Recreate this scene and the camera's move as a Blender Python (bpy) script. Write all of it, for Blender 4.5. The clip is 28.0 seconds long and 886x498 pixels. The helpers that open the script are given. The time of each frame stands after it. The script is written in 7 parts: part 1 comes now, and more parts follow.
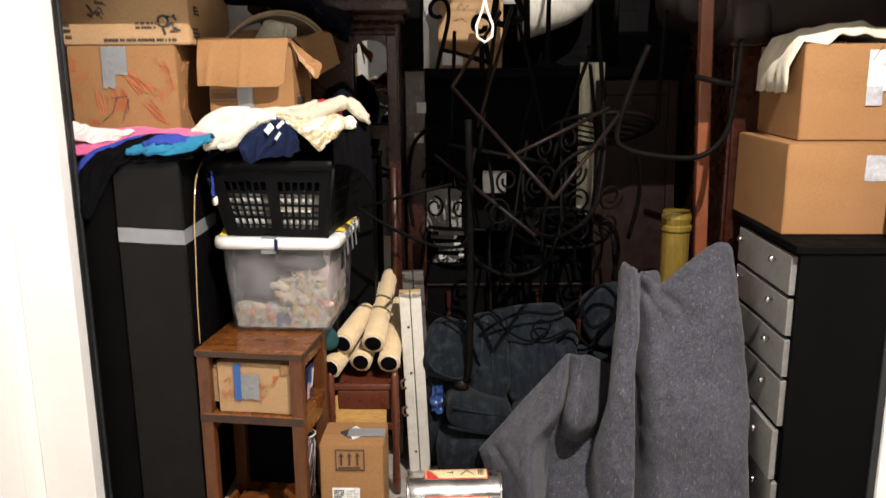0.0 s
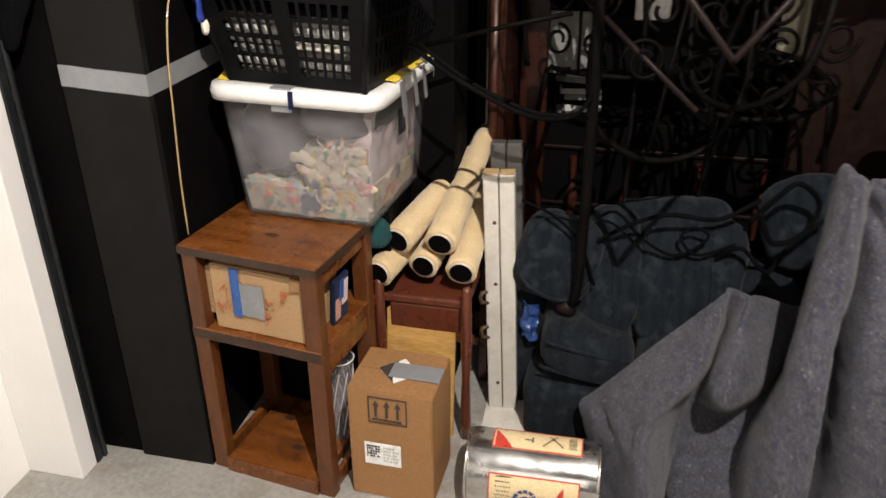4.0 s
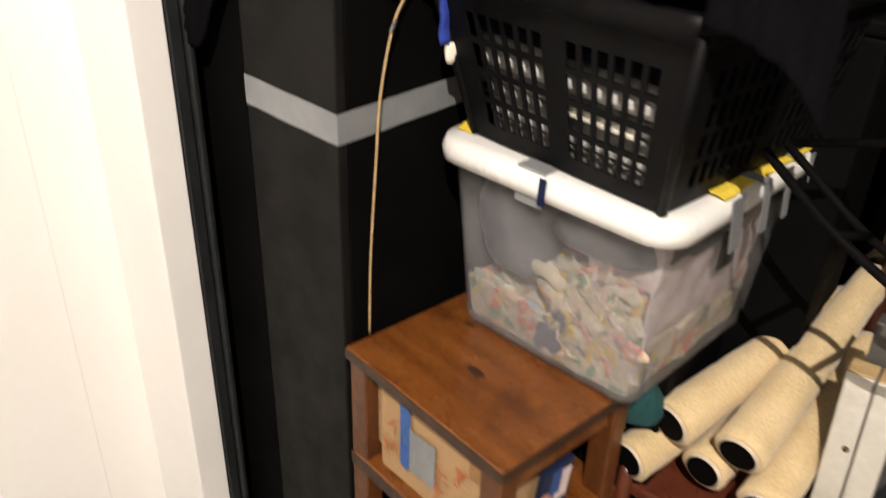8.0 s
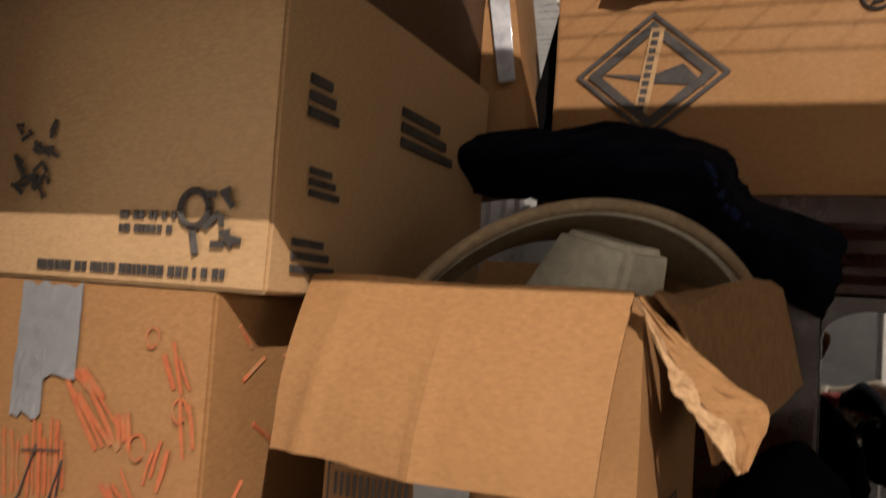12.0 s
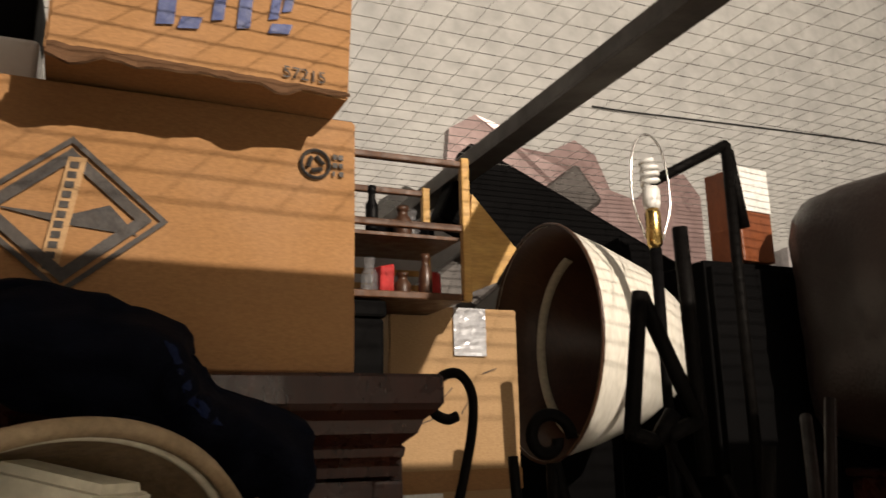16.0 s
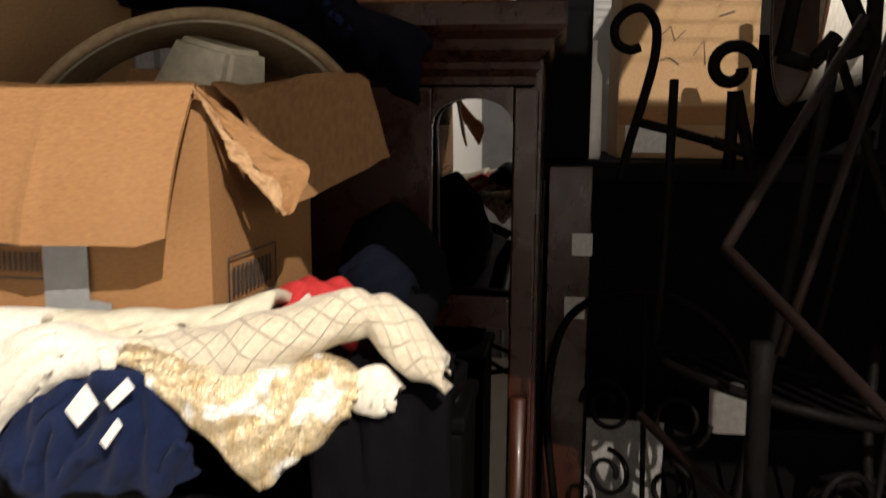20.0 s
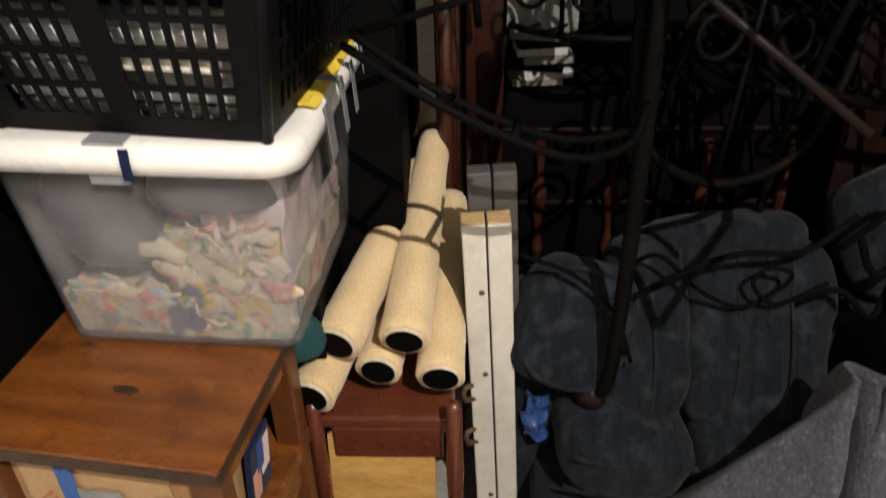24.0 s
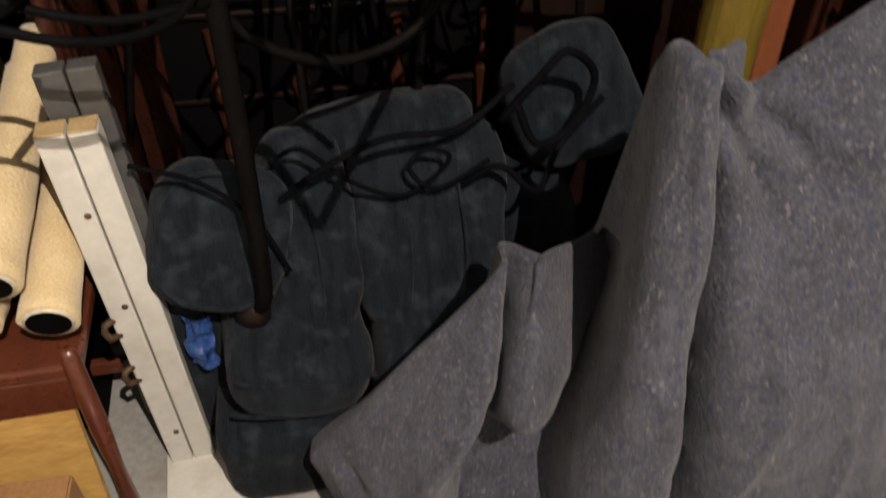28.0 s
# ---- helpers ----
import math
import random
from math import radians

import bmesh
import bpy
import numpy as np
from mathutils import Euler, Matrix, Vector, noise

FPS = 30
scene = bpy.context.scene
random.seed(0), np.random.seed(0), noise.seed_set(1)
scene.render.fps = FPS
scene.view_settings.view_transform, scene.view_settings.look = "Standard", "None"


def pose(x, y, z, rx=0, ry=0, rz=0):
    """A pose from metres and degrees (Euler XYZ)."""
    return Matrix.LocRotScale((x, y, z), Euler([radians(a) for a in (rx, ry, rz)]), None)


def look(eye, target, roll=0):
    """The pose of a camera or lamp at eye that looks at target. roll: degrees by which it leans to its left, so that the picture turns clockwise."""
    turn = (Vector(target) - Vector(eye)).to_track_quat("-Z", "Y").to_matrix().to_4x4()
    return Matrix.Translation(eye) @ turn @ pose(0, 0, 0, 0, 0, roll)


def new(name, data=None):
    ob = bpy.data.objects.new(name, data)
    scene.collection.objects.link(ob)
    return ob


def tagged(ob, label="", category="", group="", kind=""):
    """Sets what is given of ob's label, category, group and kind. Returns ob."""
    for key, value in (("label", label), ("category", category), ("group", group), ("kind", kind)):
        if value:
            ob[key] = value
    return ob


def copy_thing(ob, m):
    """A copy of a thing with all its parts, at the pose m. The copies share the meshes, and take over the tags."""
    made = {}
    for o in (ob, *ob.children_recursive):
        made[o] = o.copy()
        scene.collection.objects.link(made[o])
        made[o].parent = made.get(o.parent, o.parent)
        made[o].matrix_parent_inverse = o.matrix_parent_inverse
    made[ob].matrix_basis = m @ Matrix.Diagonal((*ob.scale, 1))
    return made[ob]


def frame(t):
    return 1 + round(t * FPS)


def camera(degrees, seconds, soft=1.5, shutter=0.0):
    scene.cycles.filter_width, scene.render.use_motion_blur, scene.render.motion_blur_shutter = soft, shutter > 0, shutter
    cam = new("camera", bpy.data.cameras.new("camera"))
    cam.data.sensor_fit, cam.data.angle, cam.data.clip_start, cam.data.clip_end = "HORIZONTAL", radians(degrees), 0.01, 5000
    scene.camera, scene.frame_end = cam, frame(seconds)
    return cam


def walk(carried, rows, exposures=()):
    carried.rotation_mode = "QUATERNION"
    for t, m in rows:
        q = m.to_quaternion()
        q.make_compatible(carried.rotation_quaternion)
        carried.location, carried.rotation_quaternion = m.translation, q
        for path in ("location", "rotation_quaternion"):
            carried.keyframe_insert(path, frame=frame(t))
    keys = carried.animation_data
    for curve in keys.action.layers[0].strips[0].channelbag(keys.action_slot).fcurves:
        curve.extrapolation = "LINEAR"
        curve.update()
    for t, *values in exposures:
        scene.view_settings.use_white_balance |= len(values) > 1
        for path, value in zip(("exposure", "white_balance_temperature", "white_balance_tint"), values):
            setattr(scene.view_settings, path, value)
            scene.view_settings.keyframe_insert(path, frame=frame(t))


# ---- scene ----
cam = camera(57.6, 28.0, 1.5, 0.7)
METRES, EYE, TILT, LEAN, TURN = 4.0, 1.54, -12.8, 0.38, 0.0
ROWS = [
    (0.0, 0.0, 0.0, 0.0, 0.0, 0.0, -0.0),
    (0.5, 0.0011, 0.0294, 0.0048, -0.09, -2.04, 0.08),
    (1.0, 0.0112, 0.0634, 0.01, 0.74, -4.17, -0.1),
    (1.5, 0.0215, 0.0933, 0.0166, 2.91, -5.44, -1.18),
    (2.0, 0.0305, 0.1161, 0.0185, 3.91, -8.8, -3.02),
    (2.5, 0.0345, 0.1447, 0.0223, 4.88, -9.38, -3.16),
    (3.0, 0.0318, 0.1798, 0.0291, 6.7, -9.93, -4.01),
    (3.5, 0.0339, 0.2099, 0.0334, 9.1, -12.73, -2.43),
    (5.5, 0.0488, 0.3413, 0.0549, 24.09, -18.57, -8.88),
    (6.0, 0.0393, 0.3597, 0.057, 27.89, -20.48, -7.87),
    (6.5, 0.0338, 0.3769, 0.06, 33.87, -21.67, -8.53),
    (7.0, 0.0356, 0.4033, 0.0642, 40.27, -22.17, -10.9),
    (7.5, 0.0278, 0.4182, 0.0676, 43.04, -21.99, -11.94),
    (8.0, -0.0049, 0.4313, 0.0715, 39.81, -20.05, -10.42),
    (8.5, -0.0381, 0.4302, 0.0773, 36.52, -16.9, -8.15),
    (9.0, -0.0528, 0.4383, 0.0859, 33.84, -13.26, -8.24),
    (9.5, -0.0624, 0.4575, 0.0974, 35.3, -8.68, -8.66),
    (10.0, -0.068, 0.467, 0.1074, 35.9, -4.23, -11.1),
    (10.5, -0.0793, 0.4706, 0.1142, 32.56, -0.52, -10.1),
    (11.0, -0.0852, 0.4771, 0.1195, 29.95, 4.21, -9.65),
    (11.5, -0.0894, 0.4843, 0.1247, 25.57, 10.52, -9.13),
    (13.5, -0.1113, 0.5035, 0.1465, 8.34, 22.87, -6.54),
    (14.0, -0.1213, 0.5183, 0.1551, -1.77, 24.26, -1.29),
    (14.5, -0.1347, 0.5222, 0.1589, -8.48, 26.48, 1.42),
    (15.0, -0.1384, 0.5277, 0.1608, -15.5, 25.43, 2.82),
    (15.5, -0.138, 0.5293, 0.1621, -19.61, 25.52, 4.01),
    (16.0, -0.1336, 0.5281, 0.162, -21.97, 25.07, 5.74),
    (16.5, -0.1246, 0.5262, 0.1607, -21.81, 23.26, 6.76),
    (17.0, -0.1048, 0.5172, 0.1564, -15.68, 22.63, 4.2),
    (17.5, -0.0849, 0.5086, 0.1474, -8.3, 18.72, 1.32),
    (18.0, -0.0794, 0.5035, 0.1424, -5.24, 14.07, 1.88),
    (18.5, -0.0849, 0.491, 0.1358, -6.34, 10.49, 2.41),
    (19.0, -0.0792, 0.4776, 0.1321, -3.56, 8.72, 2.76),
    (19.5, -0.0501, 0.47, 0.1241, 4.83, 6.33, -1.21),
    (20.0, -0.0354, 0.4573, 0.1163, 7.84, 4.15, -2.66),
    (20.5, -0.0368, 0.4393, 0.1073, 6.75, 1.48, -1.36),
    (22.5, -0.0402, 0.4289, 0.0802, 3.45, -10.14, -0.7),
    (23.0, -0.038, 0.4333, 0.0737, 2.84, -14.15, 0.35),
    (23.5, -0.0383, 0.4366, 0.067, 2.29, -17.8, 0.18),
    (24.0, -0.0378, 0.4375, 0.0613, 1.69, -20.4, 0.47),
    (24.5, -0.0359, 0.438, 0.0531, 1.03, -24.03, 0.53),
    (25.0, -0.0345, 0.4385, 0.0477, 0.39, -26.36, 0.75),
    (25.5, -0.0279, 0.4396, 0.0474, -2.72, -26.72, 1.2),
    (26.0, -0.0232, 0.441, 0.0433, -5.75, -28.95, 1.27),
    (26.5, -0.0155, 0.441, 0.0412, -8.27, -30.45, 1.45),
    (27.0, 0.0015, 0.4472, 0.0395, -13.68, -31.93, 2.47),
    (27.5, 0.0247, 0.4586, 0.0417, -14.99, -31.17, 2.55),
    (28.0, 0.0392, 0.4692, 0.0463, -12.21, -28.03, 1.67),
]
walk(cam, [(t, pose(0, 0, EYE, TILT, LEAN, TURN) @ pose(METRES * x, METRES * y, METRES * z, 90 + pitch, roll, yaw)) for t, x, y, z, yaw, pitch, roll in ROWS], [(0, -0.08, 6150, 10), (3, -0.25, 6150, 10), (6, -0.28, 6250, 10), (7, -0.25, 6400, 10), (9, -0.3, 6550, 10), (10, -0.42, 6900, 10), (11, -0.62, 7100, 14), (14, -0.45, 5150, 10), (15, -0.25, 6700, 10), (16, -0.25, 6900, 10), (17, -0.25, 6800, 10), (18, 0.05, 6900, 10), (20, -0.4, 6450, 10), (23, -0.45, 6400, 10), (25, -0.45, 6200, 10), (27, -0.6, 5600, 10), (28, -0.36, 6500, 10)])

# ---- light ----
world = bpy.data.worlds.new("world")
scene.world = world
world.use_nodes = True
world.node_tree.nodes["Background"].inputs[0].default_value = (1.0, 0.93, 0.84, 1)
world.node_tree.nodes["Background"].inputs[1].default_value = 0.0045
bulb = bpy.data.lights.new("corridor_lamp", "POINT")
bulb.energy, bulb.shadow_soft_size, bulb.color = 760, 0.010, (1.0, 0.88, 0.765)
lamp_ob = new("corridor_lamp", bulb)
lamp_ob.location = (0.75, 0.6, 3.24)

# ---- materials ----
def ramp(nt, src, c0, c1, p0=0.35, p1=0.65):
    r = nt.nodes.new("ShaderNodeValToRGB")
    r.color_ramp.elements[0].position, r.color_ramp.elements[1].position = p0, p1
    r.color_ramp.elements[0].color, r.color_ramp.elements[1].color = (*c0, 1), (*c1, 1)
    nt.links.new(src, r.inputs[0])
    return r.outputs[0]


def tex(nt, scale, detail=4, stretch=(1, 1, 1), rough=0.55):
    co = nt.nodes.new("ShaderNodeTexCoord")
    mp = nt.nodes.new("ShaderNodeMapping")
    mp.inputs["Scale"].default_value = stretch
    n = nt.nodes.new("ShaderNodeTexNoise")
    n.inputs["Scale"].default_value, n.inputs["Detail"].default_value, n.inputs["Roughness"].default_value = scale, detail, rough
    nt.links.new(co.outputs["Object"], mp.inputs[0])
    nt.links.new(mp.outputs[0], n.inputs["Vector"])
    return n.outputs["Fac"]


def mix(nt, fac, a, b, mode="MIX"):
    m = nt.nodes.new("ShaderNodeMix")
    m.data_type, m.blend_type = "RGBA", mode
    for sock, v in ((m.inputs[0], fac), (m.inputs[6], a), (m.inputs[7], b)):
        if hasattr(v, "links"):
            nt.links.new(v, sock)
        else:
            sock.default_value = v if isinstance(v, float) else (*v, 1)
    return m.outputs[2]


def mat(name, dark, light, rough=0.6, metal=0.0, big=4.0, fine=120.0, stretch=(1, 1, 1), bump=0.15, bump_scale=None,
        stain=None, amount=0.35, spec=0.5, sheen=0.0, coat=0.0, mottle=0.45):
    """A surface with patches at one scale, grain at another, and fine relief."""
    m = bpy.data.materials.new(name)
    m.use_nodes = True
    nt = m.node_tree
    b = nt.nodes["Principled BSDF"]
    col = ramp(nt, tex(nt, big, 5, stretch), dark, light)
    grain = tex(nt, fine, 3, stretch)
    col = mix(nt, mottle, col, ramp(nt, grain, tuple(0.72 * c for c in dark), tuple(min(1, 1.15 * c) for c in light), 0.3, 0.7))
    if stain:
        col = mix(nt, ramp(nt, tex(nt, big * 2.3, 6), (0, 0, 0), (amount,) * 3, 0.52, 0.68), col, stain)
    nt.links.new(col, b.inputs["Base Color"])
    nt.links.new(ramp(nt, tex(nt, big * 3, 3), (max(0.02, rough - 0.1),) * 3, (min(1, rough + 0.1),) * 3), b.inputs["Roughness"])
    b.inputs["Metallic"].default_value = metal
    b.inputs["Specular IOR Level"].default_value = spec
    b.inputs["Sheen Weight"].default_value = sheen
    b.inputs["Coat Weight"].default_value = coat
    bp = nt.nodes.new("ShaderNodeBump")
    bp.inputs["Strength"].default_value, bp.inputs["Distance"].default_value = bump, 0.004
    nt.links.new(tex(nt, bump_scale or fine, 4, stretch), bp.inputs["Height"])
    nt.links.new(bp.outputs[0], b.inputs["Normal"])
    return m


CONCRETE = mat("sealed_concrete", (0.25, 0.245, 0.225), (0.34, 0.325, 0.3), 0.5, big=5, fine=70, bump=0.06, stain=(0.2, 0.17, 0.13), amount=0.55)
WHITE_WALL = mat("white_painted_wall", (0.84, 0.83, 0.8), (0.88, 0.87, 0.84), 0.5, big=1.5, fine=60, bump=0.012, stain=(0.8, 0.78, 0.74), amount=0.05, mottle=0.04)
JAMB = mat("jamb_paint", (0.76, 0.75, 0.73), (0.82, 0.81, 0.79), 0.45, big=2, fine=80, bump=0.008, stain=(0.7, 0.68, 0.65), amount=0.05, mottle=0.04)
RUBBER = mat("black_track", (0.006, 0.007, 0.008), (0.014, 0.016, 0.018), 0.45, big=8, fine=90)
SHEET = mat("corrugated_sheet", (0.36, 0.34, 0.35), (0.46, 0.43, 0.43), 0.42, metal=0.35, big=2, fine=50, bump=0.05)
ROOF = mat("white_insulation", (0.42, 0.42, 0.41), (0.52, 0.52, 0.5), 0.6, big=1.2, fine=14, bump=0.25, bump_scale=9, stain=(0.4, 0.4, 0.4), amount=0.25)
DIM_WALL = mat("dim_grey_wall", (0.1, 0.1, 0.1), (0.14, 0.14, 0.14), 0.7, big=1.2, fine=14)
STEEL = mat("dark_steel", (0.05, 0.045, 0.042), (0.09, 0.08, 0.075), 0.5, metal=0.4, big=5, fine=60)
WIRE = mat("galvanised_wire", (0.32, 0.32, 0.32), (0.5, 0.5, 0.48), 0.3, metal=0.8, big=5, fine=60)
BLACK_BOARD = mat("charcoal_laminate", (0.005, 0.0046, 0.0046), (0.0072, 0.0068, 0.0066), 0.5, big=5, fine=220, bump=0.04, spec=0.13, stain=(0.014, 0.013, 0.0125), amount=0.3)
BLACK_SIDE = mat("black_laminate_and_shade", (0.0024, 0.0024, 0.0026), (0.0044, 0.0042, 0.0044), 0.65, big=5, fine=180, bump=0.04, spec=0.025)
DUCT = mat("duct_tape", (0.2, 0.21, 0.22), (0.27, 0.28, 0.29), 0.42, metal=0.15, big=9, fine=260, bump=0.25, bump_scale=45, mottle=0.12)
SHINY_TAPE = mat("packing_tape", (0.42, 0.43, 0.46), (0.62, 0.64, 0.68), 0.16, metal=0.2, big=18, fine=60, bump=0.9, bump_scale=22)
BLUE_TAPE = mat("blue_tape", (0.02, 0.07, 0.25), (0.03, 0.1, 0.32), 0.5, big=12, fine=200)
BOARD = mat("cardboard", (0.262, 0.135, 0.054), (0.3, 0.158, 0.065), 0.75, big=2.5, fine=140, stretch=(1, 1, 3), bump=0.05, stain=(0.28, 0.15, 0.065), amount=0.3, spec=0.25)
BOARD_DARK = mat("dark_brown_cardboard", (0.07, 0.036, 0.018), (0.1, 0.052, 0.026), 0.8, big=2.5, fine=90, stretch=(1, 1, 5), bump=0.12, spec=0.2)
BOARD_PALE = mat("pale_cardboard", (0.355, 0.222, 0.112), (0.4, 0.26, 0.134), 0.75, big=2.5, fine=140, stretch=(1, 1, 3), bump=0.05, stain=(0.36, 0.22, 0.11), amount=0.3, spec=0.25)
BOARD_IN = mat("cardboard_inside", (0.22, 0.12, 0.05), (0.28, 0.155, 0.07), 0.8, big=3, fine=70, stretch=(5, 1, 1), bump=0.15, spec=0.2)
KRAFT_TORN = mat("torn_liner", (0.32, 0.18, 0.08), (0.46, 0.3, 0.16), 0.85, big=24, fine=150, bump=0.6)
INK = mat("black_ink", (0.02, 0.018, 0.018), (0.05, 0.042, 0.036), 0.7, big=30, fine=200)
RED_INK = mat("orange_red_marker", (0.38, 0.085, 0.028), (0.42, 0.125, 0.045), 0.75, big=22, fine=160, stain=(0.29, 0.15, 0.062), amount=0.95)
BLUE_INK = mat("blue_ink", (0.02, 0.035, 0.12), (0.035, 0.055, 0.17), 0.6, big=30, fine=200)
PAPER = mat("white_paper", (0.68, 0.68, 0.66), (0.8, 0.8, 0.78), 0.7, big=6, fine=90, bump=0.08)
NEWS = mat("yellowed_newsprint", (0.13, 0.13, 0.125), (0.22, 0.215, 0.2), 0.8, big=30, fine=150, bump=0.08)
GREY_PAPER = mat("newsprint", (0.38, 0.38, 0.37), (0.52, 0.52, 0.5), 0.7, big=30, fine=150, bump=0.08)
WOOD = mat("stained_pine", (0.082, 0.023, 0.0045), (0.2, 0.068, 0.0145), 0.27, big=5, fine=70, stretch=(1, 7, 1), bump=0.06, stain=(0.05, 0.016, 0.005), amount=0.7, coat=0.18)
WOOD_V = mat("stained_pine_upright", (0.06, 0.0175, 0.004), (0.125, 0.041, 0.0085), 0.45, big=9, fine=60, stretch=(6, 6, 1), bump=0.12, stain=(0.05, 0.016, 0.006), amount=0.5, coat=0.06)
EDGE_WOOD = mat("dark_worn_wood", (0.022, 0.010, 0.005), (0.05, 0.022, 0.01), 0.5, big=14, fine=80, stretch=(1, 5, 1), bump=0.2)
CHERRY = mat("dark_cherry_wood", (0.016, 0.005, 0.003), (0.036, 0.0105, 0.0055), 0.3, big=8, fine=70, stretch=(5, 5, 1), bump=0.08, coat=0.12, spec=0.3)
EBONY = mat("dark_brown_veneer", (0.006, 0.0025, 0.0018), (0.012, 0.005, 0.0035), 0.5, big=8, fine=70, stretch=(5, 5, 1), bump=0.08, spec=0.15)
MAHOGANY = mat("red_brown_wood", (0.065, 0.017, 0.009), (0.12, 0.032, 0.015), 0.35, big=8, fine=70, stretch=(5, 5, 1), bump=0.1, coat=0.2)
RACK_WOOD = mat("brown_rack_wood", (0.05, 0.019, 0.007), (0.1, 0.04, 0.014), 0.5, big=12, fine=90, stretch=(5, 5, 1), bump=0.15, spec=0.3)
POST_WOOD = mat("dark_turned_wood", (0.03, 0.0085, 0.0045), (0.055, 0.016, 0.008), 0.4, big=8, fine=70, stretch=(5, 5, 1), bump=0.1, coat=0.1)
POLE_WOOD = mat("orange_brown_wood", (0.14, 0.04, 0.016), (0.22, 0.07, 0.028), 0.4, big=8, fine=70, stretch=(5, 5, 1), bump=0.1)
PLY = mat("yellow_plywood", (0.42, 0.23, 0.06), (0.56, 0.34, 0.1), 0.6, big=9, fine=50, stretch=(1, 1, 5), bump=0.1, stain=(0.3, 0.16, 0.05), amount=0.4)
GOLD_PAINT = mat("gold_paint", (0.17, 0.115, 0.018), (0.25, 0.175, 0.03), 0.38, metal=0.35, big=8, fine=50, stretch=(5, 5, 1), bump=0.12, stain=(0.2, 0.12, 0.03), amount=0.4)
ROLL = mat("cream_fleece", (0.54, 0.405, 0.215), (0.66, 0.52, 0.31), 0.95, big=14, fine=300, bump=0.7, bump_scale=180, spec=0.1, sheen=0.3)
ROLL_RIM = mat("cardboard_tube", (0.5, 0.42, 0.32), (0.62, 0.54, 0.43), 0.8, big=20, fine=120)
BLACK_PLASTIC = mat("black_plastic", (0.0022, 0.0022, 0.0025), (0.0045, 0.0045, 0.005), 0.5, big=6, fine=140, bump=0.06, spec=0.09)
WHITE_PLASTIC = mat("white_plastic", (0.72, 0.72, 0.7), (0.8, 0.8, 0.78), 0.35, big=6, fine=140, bump=0.04, stain=(0.5, 0.46, 0.4), amount=0.2, mottle=0.08)
SLATE = mat("slate_grey_film", (0.06, 0.062, 0.078), (0.1, 0.102, 0.122), 0.5, big=9, fine=120, bump=0.3)
YELLOW = mat("yellow_cloth", (0.6, 0.42, 0.03), (0.75, 0.58, 0.06), 0.8, big=12, fine=200)
ALU = mat("white_enamelled_metal", (0.5, 0.48, 0.43), (0.62, 0.6, 0.54), 0.4, big=5, fine=80, bump=0.06, stain=(0.2, 0.13, 0.08), amount=0.25, mottle=0.12)
# rail metal with the shadow on the back pair put into its grey
SHADED_METAL = mat("shaded_grey_metal", (0.05, 0.05, 0.049), (0.08, 0.078, 0.075), 0.5, big=5, fine=80, bump=0.06, stain=(0.1, 0.08, 0.06), amount=0.3)
RUST = mat("rusty_steel", (0.06, 0.035, 0.02), (0.12, 0.07, 0.04), 0.6, metal=0.4, big=40, fine=120, bump=0.5)
CHROME = mat("polished_tin", (0.6, 0.59, 0.57), (0.72, 0.71, 0.69), 0.22, metal=1.0, big=3, fine=60, bump=0.03)
IRON = mat("black_wrought_iron", (0.0024, 0.0021, 0.0021), (0.0048, 0.0043, 0.004), 0.55, metal=0.0, spec=0.04, big=14, fine=130, bump=0.35)
BROWN_TUBE = mat("brown_enamel_tube", (0.006, 0.0036, 0.003), (0.0105, 0.006, 0.005), 0.45, metal=0.0, spec=0.12, big=14, fine=130, bump=0.1)
BRASS = mat("brass", (0.5, 0.33, 0.1), (0.66, 0.46, 0.18), 0.25, metal=1.0, big=14, fine=130, bump=0.05)
LEATHER = mat("brown_leather", (0.0085, 0.0035, 0.0022), (0.015, 0.006, 0.0035), 0.5, big=5, fine=160, bump=0.35, bump_scale=130)
TEAL = mat("teal_corduroy", (0.0035, 0.005, 0.0072), (0.0125, 0.0165, 0.0215), 0.95, big=12, fine=130, stretch=(5, 1, 1), bump=0.8, bump_scale=60, sheen=0.05, spec=0.06, stain=(0.03, 0.037, 0.044), amount=0.5)
NAVY = mat("navy_cotton", (0.004, 0.009, 0.034), (0.0085, 0.0165, 0.055), 0.85, big=9, fine=260, bump=0.35, sheen=0.04, spec=0.12)
DARK_CLOTH = mat("black_navy_cloth", (0.0015, 0.002, 0.005), (0.003, 0.004, 0.009), 0.9, big=9, fine=260, bump=0.35, spec=0.06)
BLACK_CLOTH = mat("black_cotton", (0.0016, 0.0016, 0.0022), (0.0034, 0.0034, 0.0045), 0.9, big=9, fine=260, bump=0.35, spec=0.05)
CREAM = mat("cream_cotton", (0.52, 0.46, 0.34), (0.64, 0.58, 0.45), 0.9, big=9, fine=240, bump=0.3, sheen=0.2, spec=0.2)
WHITE_CLOTH = mat("white_cotton", (0.62, 0.59, 0.5), (0.74, 0.71, 0.62), 0.9, big=9, fine=240, bump=0.3, sheen=0.2, spec=0.2)
RED_CLOTH = mat("red_jersey", (0.36, 0.012, 0.014), (0.46, 0.025, 0.025), 0.8, big=9, fine=240, bump=0.3)
PINK = mat("pink_fleece", (0.5, 0.07, 0.2), (0.62, 0.12, 0.28), 0.9, big=9, fine=240, bump=0.4, sheen=0.3)
CYAN = mat("turquoise_cloth", (0.008, 0.13, 0.26), (0.018, 0.19, 0.33), 0.85, big=14, fine=240, bump=0.3)
ROYAL = mat("royal_blue_cloth", (0.012, 0.03, 0.25), (0.02, 0.05, 0.34), 0.85, big=14, fine=240, bump=0.3)
